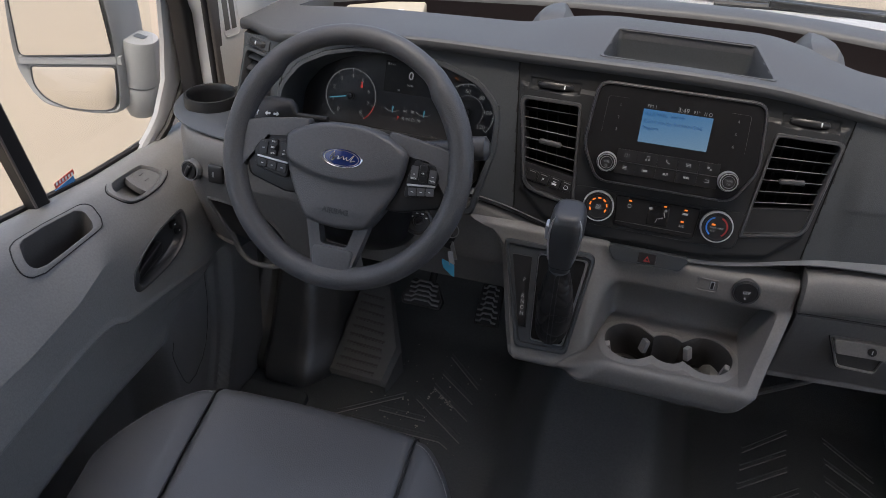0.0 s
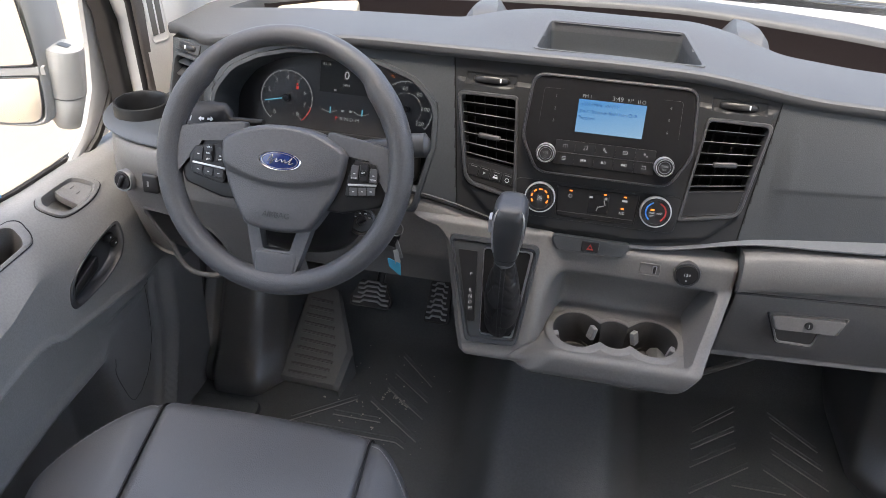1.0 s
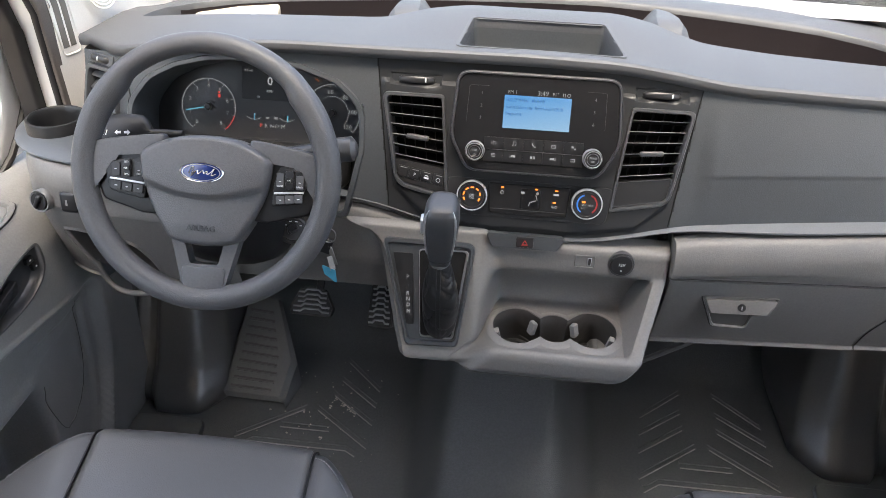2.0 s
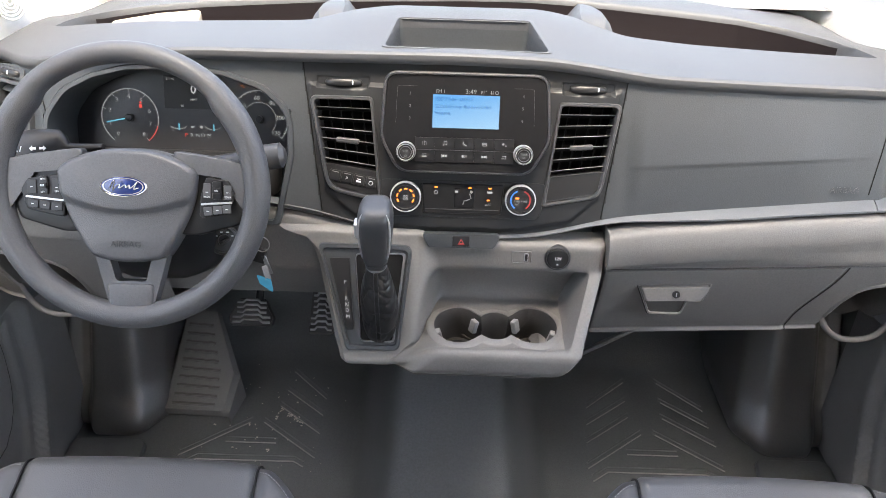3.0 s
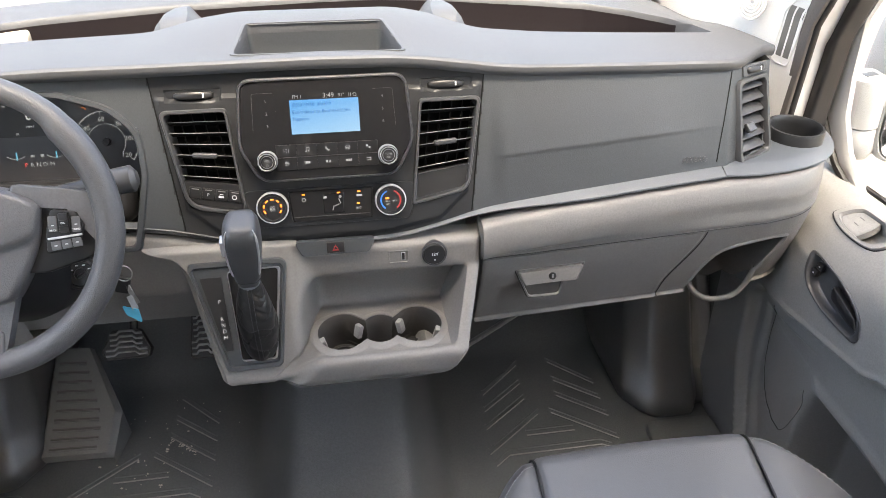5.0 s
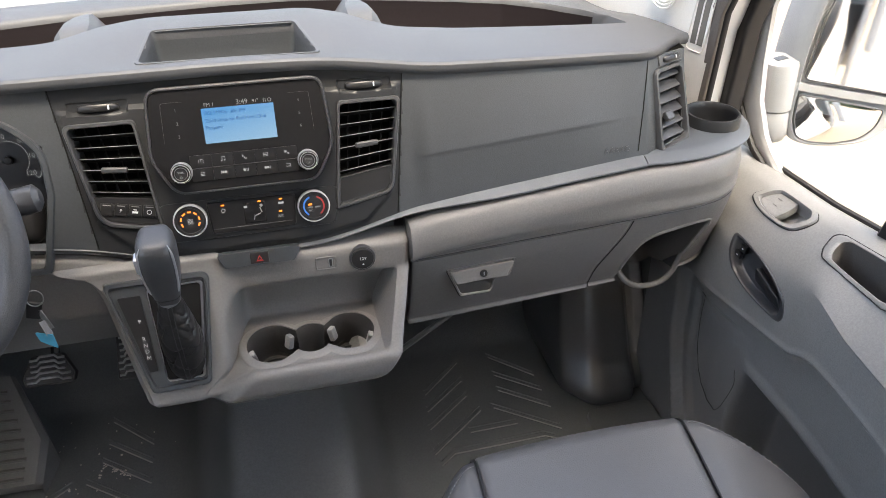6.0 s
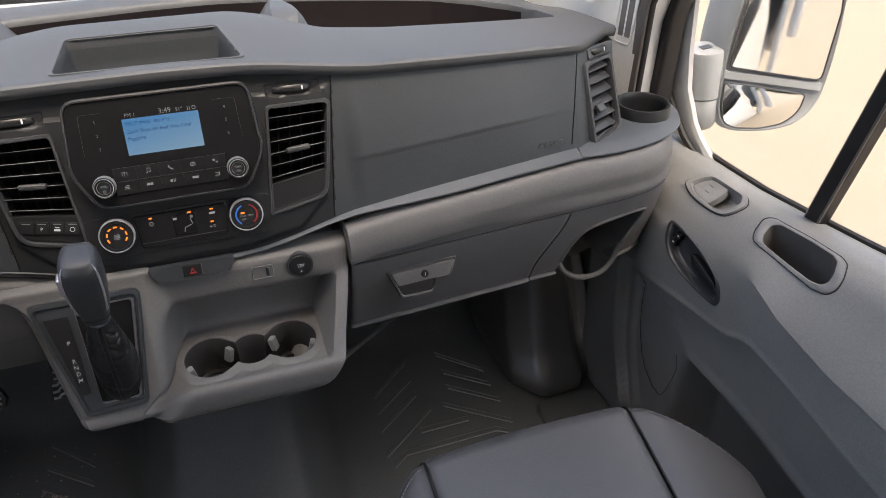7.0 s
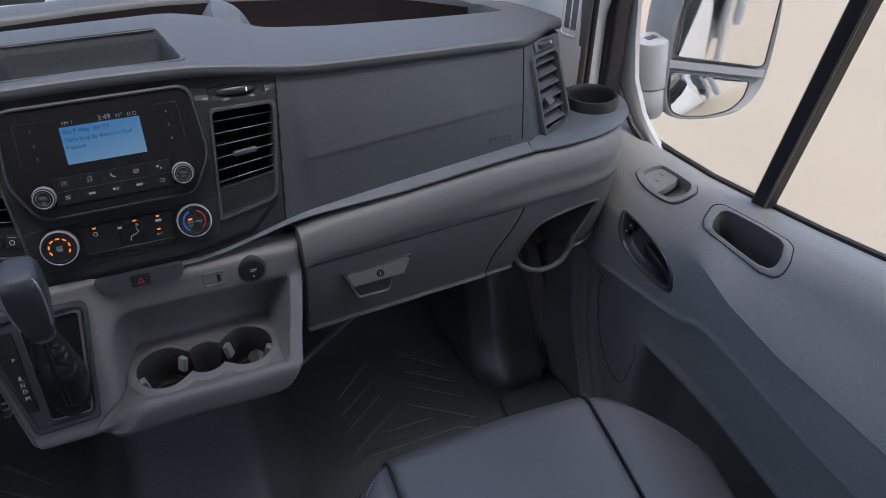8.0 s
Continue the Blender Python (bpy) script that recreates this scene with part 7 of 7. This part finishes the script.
    for a, b in ((0.843, 1.16), (-0.10, 0.819)):
        pane = part("window_pane", raw([(sgn * glass_x(z), y, z) for y, z in ((a - 0.02, 0.66), (b, 0.66), (b - 0.02 if b > 1 else b - 0.19, 1.42), (a - 0.21 if a > 0 else a, 1.42))] + [(sgn * (glass_x(z) + 0.004), y, z) for y, z in ((a - 0.02, 0.66), (b, 0.66), (b - 0.02 if b > 1 else b - 0.19, 1.42), (a - 0.21 if a > 0 else a, 1.42))],
                                       [(0, 1, 2, 3), (7, 6, 5, 4), (0, 4, 5, 1), (1, 5, 6, 2), (2, 6, 7, 3), (3, 7, 4, 0)]), M_GLASS, door, "clear side window pane", smooth=False)
        pane.visible_shadow = False
    # painted front corner of the window frame that carries the mirror
    corner = []
    for z, ya, x in ((0.650, 1.02, 0.932), (0.676, 1.073, 0.930), (0.700, 1.112, 0.928), (0.721, 1.134, 0.926), (0.776, 1.166, 0.922), (0.85, 1.172, 0.914), (0.95, 1.168, 0.902), (1.15, 1.06, 0.88), (1.45, 0.88, 0.845)):
        corner.append([(sgn * (x + o), y, z) for o, y in ((-0.004, ya), (-0.010, ya + 0.012), (-0.012, ya + 0.062), (0.012, ya + 0.062), (0.005, ya))])
    part("frame_corner", loft(corner), M_CORNER, door, "pale grey window frame corner")
    part("corner_seal", tube([(sgn * x, y, z) for z, y, x in ((0.668, 1.10, 0.916), (0.69, 1.145, 0.914), (0.72, 1.178, 0.912), (0.776, 1.222, 0.906), (0.90, 1.232, 0.890))], 0.007, 8), M_SEAL, door, "black corner seal")
    part("outer_skin", loft([[(sgn * x, y, z) for x, z in ((0.97, 0.66), (0.99, 0.55), (1.0, 0.2), (0.99, -0.2))] for y in (-0.12, 0.6, 1.26)], caps=False, closed=False), M_WHITE, door, "white painted outer skin")
    return door


build_door(1, "door_2", "grey passenger door with window, closed")
left_door = build_door(-1, "door_1", "grey driver door with window, closed")

# sticker on the driver's window
stk = thing("window_sticker", (-0.93, 0.885, 0.69), "red and blue sticker on the driver window", "sticker")
def sticker_m(y, z):
    return Matrix.Translation((-0.9335, y, z)) @ Matrix(((0, 0, 1, 0), (1, 0, 0, 0), (0, 1, 0, 0), (0, 0, 0, 1))) @ Matrix.Rotation(radians(6), 4, "Z")
part("blue_band", rbox(0.046, 0.012, 0.0006, 0, 1, sticker_m(0.884, 0.692)), M_STICKER, stk)
part("red_band", rbox(0.046, 0.010, 0.0006, 0, 1, sticker_m(0.886, 0.7045)), M_STICKER_RED, stk)
for k in range(6):
    part("mark", rbox(0.004, 0.006, 0.0008, 0, 1, sticker_m(0.868 + 0.0072 * k, 0.7045)), M_PRINT, stk)

# ---- door mirrors ----
def build_mirror(sgn):
    mir = thing("door_mirror", (sgn * 1.1, 1.2, 0.8), "grey door mirror with a small wide-angle glass below the main one", "mirror", "door mirrors")

    slope = 0.42 if sgn > 0 else 0.22
    if sgn > 0:
        edge_pts = [(0.988, 0.872), (0.988, 0.79), (0.993, 0.722), (1.014, 0.686), (1.073, 0.682), (1.130, 0.698), (1.160, 0.738), (1.168, 0.80), (1.163, 0.92), (1.140, 1.05), (1.02, 1.062), (0.998, 0.97)]
        main_pts = [(0.997, 0.812), (1.157, 0.790), (1.157, 0.918), (1.136, 1.035), (1.03, 1.045), (1.004, 0.93)]
        wide_pts = [(0.995, 0.783), (0.999, 0.735), (1.008, 0.700), (1.030, 0.690), (1.071, 0.690), (1.112, 0.701), (1.134, 0.726), (1.138, 0.762)]
    else:
        edge_pts = [(0.995, 0.872), (0.998, 0.79), (1.003, 0.735), (1.015, 0.704), (1.060, 0.698), (1.113, 0.702), (1.160, 0.715), (1.185, 0.760), (1.192, 0.81), (1.180, 0.92), (1.155, 1.05), (1.03, 1.062), (1.002, 0.97)]
        main_pts = [(1.003, 0.820), (1.180, 0.806), (1.172, 0.915), (1.148, 1.035), (1.04, 1.045), (1.008, 0.93)]
        wide_pts = [(1.004, 0.797), (1.010, 0.745), (1.018, 0.716), (1.035, 0.707), (1.075, 0.705), (1.112, 0.707), (1.150, 0.722), (1.168, 0.751), (1.163, 0.788)]

    def spot(x, z, dy=0.0):
        return (sgn * x, 1.13 - slope * (x - 1.08) + dy, z)

    def outline(pts, n=6):
        return [Vector((p.x, p.y)) for p in spline([Vector((a, b, 0)) for a, b in pts], n, True)]

    edge = outline(edge_pts)
    c = Vector((1.075, 0.86))
    loops = []
    for s, dy in ((0.88, 0.006), (0.93, -0.001), (0.965, -0.005), (0.99, -0.002), (1.0, 0.008), (0.985, 0.03), (0.93, 0.075), (0.80, 0.105), (0.5, 0.125), (0.05, 0.127)):
        loops.append([spot(c.x + (p.x - c.x) * s, c.y + (p.y - c.y) * s, dy) for p in edge])
    part("shell", loft(loops), M_SHELL, mir, "grey textured mirror shell")
    bar_a, bar_b = (main_pts[0][0] - 0.012, (main_pts[0][1] + wide_pts[0][1]) / 2), (main_pts[1][0] + 0.004, (main_pts[1][1] + wide_pts[-1][1]) / 2)
    part("glass_bar", loft([[spot(x, z + dz, dy) for dz, dy in ((-0.009, 0.004), (-0.007, -0.003), (0.007, -0.003), (0.009, 0.004))] for x, z in (bar_a, ((bar_a[0] + bar_b[0]) / 2, (bar_a[1] + bar_b[1]) / 2), bar_b)]), M_SHELL, mir, "grey bar between the two glasses")

    def pane(name, q, label, bow=0.0):
        cx, cz = sum(p.x for p in q) / len(q), sum(p.y for p in q) / len(q)
        if bow:
            lo = [[spot(cx + (p.x - cx) * f, cz + (p.y - cz) * f, -0.004 - bow * (1 - f * f)) for p in q] for f in (1.0, 0.85, 0.7, 0.55, 0.4, 0.2, 0.02)]
        else:
            lo = [[spot(p.x, p.y, -0.004) for p in q], [spot(p.x, p.y, 0.0) for p in q]]
        g = part(name, loft(lo), M_MIRROR, mir, label)
        part("bezel", tube([spot(p.x, p.y, -0.004) for p in q], 0.0016, 6, closed=True), M_FRAME, mir)
        return g
    pane("main_glass", [Vector(p) for p in rounded([Vector(p) for p in main_pts], 0.012, 5)], "large flat mirror glass")
    pane("wide_glass", [Vector(p) for p in rounded([Vector(p) for p in wide_pts], [0.008] + [0.05] * (len(wide_pts) - 2) + [0.008], 5)], "small wide-angle mirror glass", 0.006)
    lean_x = 0.967 if sgn > 0 else 0.981
    DM = Matrix.Translation((sgn * lean_x, 1.200, 0.84)) @ Matrix.Rotation(-sgn * radians(8 if sgn > 0 else 10), 4, "Y") @ Matrix.Translation((0, 0, -0.84))
    drum = part("arm_drum", lathe([(0.030, 0.745), (0.033, 0.748), (0.033, 0.832), (0.031, 0.838), (0.004, 0.840)], 36, DM, 1.1), M_SHELL, mir, "grey upper hinge drum")
    part("drum_mark", rbox(0.022, 0.016, 0.001, 0.0003, 1, DM @ Matrix.Translation((0, 0, 0.8405))), M_TRIM, drum)
    part("arm_drum", lathe([(0.010, 0.672), (0.024, 0.680), (0.032, 0.698), (0.032, 0.741), (0.030, 0.744), (0.004, 0.744)], 36, DM, 1.1), M_SHELL, mir, "grey lower hinge drum")
    part("arm", rbox(0.06, 0.04, 0.12, 0.012, 3, Matrix.Translation((sgn * 1.030, 1.225, 0.765))), M_SHELL, mir, "short grey mirror arm")
    return mir


build_mirror(1)
build_mirror(-1)

# ---- pillars, windscreen, shell ----
def leaning(pts, lean, z0, z1, sgn, n=6):
    """An upright bar of the plan outline pts that leans back as it rises."""
    loops = []
    for i in range(n + 1):
        z = z0 + (z1 - z0) * i / n
        k = max(0, z - 0.95)
        loops.append([(sgn * (x - 0.05 * (z - 0.75) * 0.3 - 0.12 * k), y - lean * (z - 0.75) - 0.55 * k, z) for x, y in pts])
    return loft(loops)


for sgn, side in ((1, "passenger"), (-1, "driver")):
    pil = thing("pillar_%d" % (1 if sgn < 0 else 2), (sgn * 0.86, 1.25, 0.7), "windscreen pillar with cream trim, brown seal and white paint on the %s side" % side, "pillar", kind="structure")
    part("seal", leaning(rounded([(0.803, 1.196), (0.807, 1.18), (0.815, 1.18), (0.822, 1.196), (0.822, 1.215), (0.803, 1.212)], 0.006, 4), 0.05, 0.66, 1.5, sgn), M_SEAL_BROWN, pil, "brown grey rubber door seal")
    part("seal_bead", leaning(rounded([(0.812, 1.176), (0.824, 1.176), (0.824, 1.192), (0.812, 1.192)], 0.006, 4), 0.05, 0.66, 1.5, sgn), M_SEAL, pil, "black seal bead")
    part("paint", leaning([(0.824, 1.205), (0.866, 1.205), (0.866, 1.28), (0.824, 1.28)], 0.05, 0.60, 1.5, sgn), M_WHITE, pil, "white painted door aperture")
    part("outer_seal", leaning(rounded([(0.862, 1.184), (0.8985, 1.184), (0.8985, 1.24), (0.862, 1.24)], 0.008, 4), 0.05, 0.62, 1.5, sgn), M_SEAL, pil, "black outer seal")
    # cream lower trim between the pad and the pillar

    def trim_point(u, v, sgn=sgn):
        y = 1.19 + 0.42 * u
        z = 0.70 + 0.85 * v
        u *= 1 - 0.8 * smooth((z - 0.97) / 0.12)
        y = 1.19 + 0.42 * u
        k = max(0, z - 0.95)
        return (sgn * (0.803 - 0.10 * u - 0.10 * u * u - 0.10 * k), y - 0.05 * (z - 0.75) - 0.55 * k, z)
    part("trim", grid(trim_point, 24, 24), M_CREAM, pil, "cream pillar trim")
    gm = Matrix.Translation((sgn * 0.757, 1.285, 0.952)) @ Matrix.Rotation(sgn * radians(-72), 4, "Z") @ Matrix.Rotation(radians(84), 4, "X")
    for r in (0.030, 0.024, 0.018, 0.012, 0.006):
        part("speaker_ring", tube([gm @ Vector((r * math.cos(t), r * math.sin(t), 0.001)) for t in (2 * math.pi * i / 30 for i in range(30))], 0.0016, 5, closed=True), M_CREAM, pil, "cream tweeter grille ring")
    def on_trim(u, v, lift):
        p = Vector(trim_point(u, v))
        n = (Vector(trim_point(u + 0.02, v)) - p).cross(Vector(trim_point(u, v + 0.02)) - p).normalized()
        if n.x * sgn > 0:
            n = -n
        return p + n * lift
    for u0, u1 in ((0.108, 0.082), (0.072, 0.044)):
        rows_ = [[tuple(on_trim(u, 0.205 + 0.105 * k / 10, lift)) for u, lift in ((u0, -0.001), (u0, 0.0008), (u1, 0.0008), (u1, -0.001))] for k in range(11)]
        part("slot", loft(rows_), M_CREAM_DARK, pil, "dark upright vent slot")
    ring_ = [on_trim(u, v, 0.0006) for u, v in rounded([Vector(q) for q in ((0.128, 0.190), (0.034, 0.190), (0.034, 0.332), (0.092, 0.332), (0.118, 0.300))], 0.02, 5)]
    part("slot_frame", tube(ring_, 0.0012, 6, closed=True), M_CREAM, pil, "raised cream rim round the slots")


wind = part("windscreen", raw([(-0.74, 1.50, 0.93), (0.74, 1.50, 0.93), (0.62, 0.78, 1.56), (-0.62, 0.78, 1.56), (-0.74, 1.505, 0.936), (0.74, 1.505, 0.936), (0.62, 0.785, 1.566), (-0.62, 0.785, 1.566)],
                              [(0, 1, 2, 3), (7, 6, 5, 4), (0, 4, 5, 1), (1, 5, 6, 2), (2, 6, 7, 3), (3, 7, 4, 0)]), M_GLASS, None, smooth=False)
tagged(wind, "clear raked windscreen", "windscreen", kind="structure")
wind.name = "window_1"
wind.visible_shadow = False
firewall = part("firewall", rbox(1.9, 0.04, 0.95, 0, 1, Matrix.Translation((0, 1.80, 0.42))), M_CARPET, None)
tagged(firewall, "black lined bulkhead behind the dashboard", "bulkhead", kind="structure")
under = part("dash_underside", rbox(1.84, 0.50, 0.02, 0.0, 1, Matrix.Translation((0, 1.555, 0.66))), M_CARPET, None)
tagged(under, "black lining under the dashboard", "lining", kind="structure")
cowl = part("cowl", loft([[(x, y, z) for y, z in ((1.47, 0.926), (1.52, 0.932), (1.56, 0.915), (1.64, 0.90), (1.70, 0.905))] for x in np.linspace(-0.80, 0.80, 9)], caps=False, closed=False), M_SHELL, None)
tagged(cowl, "grey plastic cowl below the windscreen", "cowl", kind="structure")
hood = part("hood", grid(lambda u, v: (-0.85 + 1.7 * u, 1.68 + 0.75 * v, 0.915 - 0.30 * v - 0.10 * v * v - 0.08 * (2 * u - 1) ** 2), 20, 12), M_WHITE, None)
tagged(hood, "white painted van bonnet", "bonnet", kind="structure")
for x0 in (-0.45, 0.30):
    wip = thing("wiper", (x0, 1.6, 0.93), "black windscreen wiper resting on the cowl", "wiper", "wipers")
    part("arm", tube([(x0 - 0.25, 1.60, 0.925), (x0 + 0.05, 1.565, 0.945), (x0 + 0.30, 1.55, 0.945)], 0.006, 6), M_BLACK, wip)
    part("blade", rbox(0.55, 0.012, 0.014, 0.003, 2, Matrix.Translation((x0 + 0.12, 1.545, 0.944)) @ Matrix.Rotation(radians(-4), 4, "Z")), M_BLACK, wip)

roof = part("ceiling", rbox(1.86, 1.36, 0.04, 0.0, 1, Matrix.Translation((0, 0.06, 1.60))), M_HEAD, None)
tagged(roof, "pale fabric headliner of the van cab", "headliner", kind="structure")
cargo = part("cargo_floor", rbox(1.90, 2.10, 0.03, 0.004, 1, Matrix.Translation((0, -1.70, 0.005))), M_POCKET, None)
tagged(cargo, "grey lined floor of the load space behind the seats", "floor", kind="structure")
for sgn, name in ((-1, "wall_left"), (1, "wall_right")):
    w = part(name, rbox(0.05, 0.46, 1.60, 0.01, 2, Matrix.Translation((sgn * 0.93, -0.35, 0.80))), M_HEAD, None)
    tagged(w, "pale side wall behind the door", "wall", kind="structure")
    # unseen: passenger side left open, as by a sliding door, to let light in
    front_y, rear_y_ = (-1.80, -2.725) if sgn > 0 else (-0.125, -2.725)
    w = part("van_side", rbox(0.03, front_y - rear_y_, 2.0, 0.01, 2, Matrix.Translation((sgn * 0.985, (front_y + rear_y_) / 2, 0.64))), M_WHITE, None)
    tagged(w, "white painted side of the van body", "van side", kind="structure")
    w = part("kick_panel", loft([[(sgn * x, y, z) for x, y in ((0.862, 1.262), (0.868, 1.40), (0.872, 1.80), (0.90, 1.80), (0.90, 1.262))] for z in (0.0, 0.25, 0.45, 0.62)]), M_POCKET, None)
    tagged(w, "dark grey kick panel beside the footwell", "panel", kind="structure")
    w = part("wing_panel", rbox(0.03, 0.70, 1.15, 0.004, 1, Matrix.Translation((sgn * 0.93, 1.64, 0.30))), M_WHITE, None)
    tagged(w, "white painted front wing of the van", "wing", kind="structure")

# unseen door, added to go with the opening that lights the cab from behind
w = part("door_3", rbox(0.05, 1.25, 1.62, 0.02, 3, Matrix.Translation((1.05, -2.45, 0.80))), M_WHITE, None)
tagged(w, "unseen white sliding side door, slid open to let in light", "door", kind="structure")
w = part("van_roof", rbox(2.0, 2.12, 0.03, 0.01, 2, Matrix.Translation((0, -1.69, 1.63))), M_WHITE, None)
tagged(w, "white painted roof of the van body", "van roof", kind="structure")
w = part("van_rear", rbox(1.94, 0.03, 1.98, 0.01, 2, Matrix.Translation((0, -2.71, 0.62))), M_WHITE, None)
tagged(w, "white painted rear of the van body", "van rear", kind="structure")

# booklet in the driver's bin
book = thing("booklet", (-0.548, 1.36, 0.87), "beige folder with a round stud lying in the open bin", "folder")
part("cover", rbox(0.15, 0.10, 0.030, 0.006, 3, Matrix.Translation((-0.546, 1.353, 0.893)) @ Matrix.Rotation(radians(12), 4, "X") @ Matrix.Rotation(radians(8), 4, "Z")), M_PAPER, book)
part("stud", lathe([(0.012, 0), (0.012, 0.006), (0.009, 0.010), (0.0002, 0.0115)], 28, Matrix.Translation((-0.503, 1.318, 0.905)) @ Matrix.Rotation(radians(14), 4, "X")), M_PRINT, book, "pale round stud")

# ---- outside ----
ground = part("ground", grid(lambda u, v: (3000 * math.copysign(abs(2 * u - 1) ** 3, 2 * u - 1), 3000 * math.copysign(abs(2 * v - 1) ** 3, 2 * v - 1), -0.72), 40, 40), M_SAND, None)
tagged(ground, "pale dry sandy lot", "ground", kind="structure")
rng = random.Random(8)
clumps = []
for k in range(260):
    a = rng.uniform(0, 2 * math.pi)
    r = rng.uniform(70, 110)
    s = rng.uniform(2.0, 5.0)
    for j in range(7):
        bm = bmesh.new()
        bmesh.ops.create_icosphere(bm, subdivisions=1, radius=s * rng.uniform(0.25, 0.55))
        for v in bm.verts:
            v.co *= rng.uniform(0.7, 1.25)
        clumps.append(moved(bm, Matrix.Translation((r * math.cos(a) + rng.gauss(0, s * 0.5), r * math.sin(a) + rng.gauss(0, s * 0.5), -0.72 + s * rng.uniform(0.2, 1.3)))))
tagged(part("far_scrub", merge(*clumps), M_LEAF, None), "distant line of dusty scrub and trees", "trees", kind="stuff")
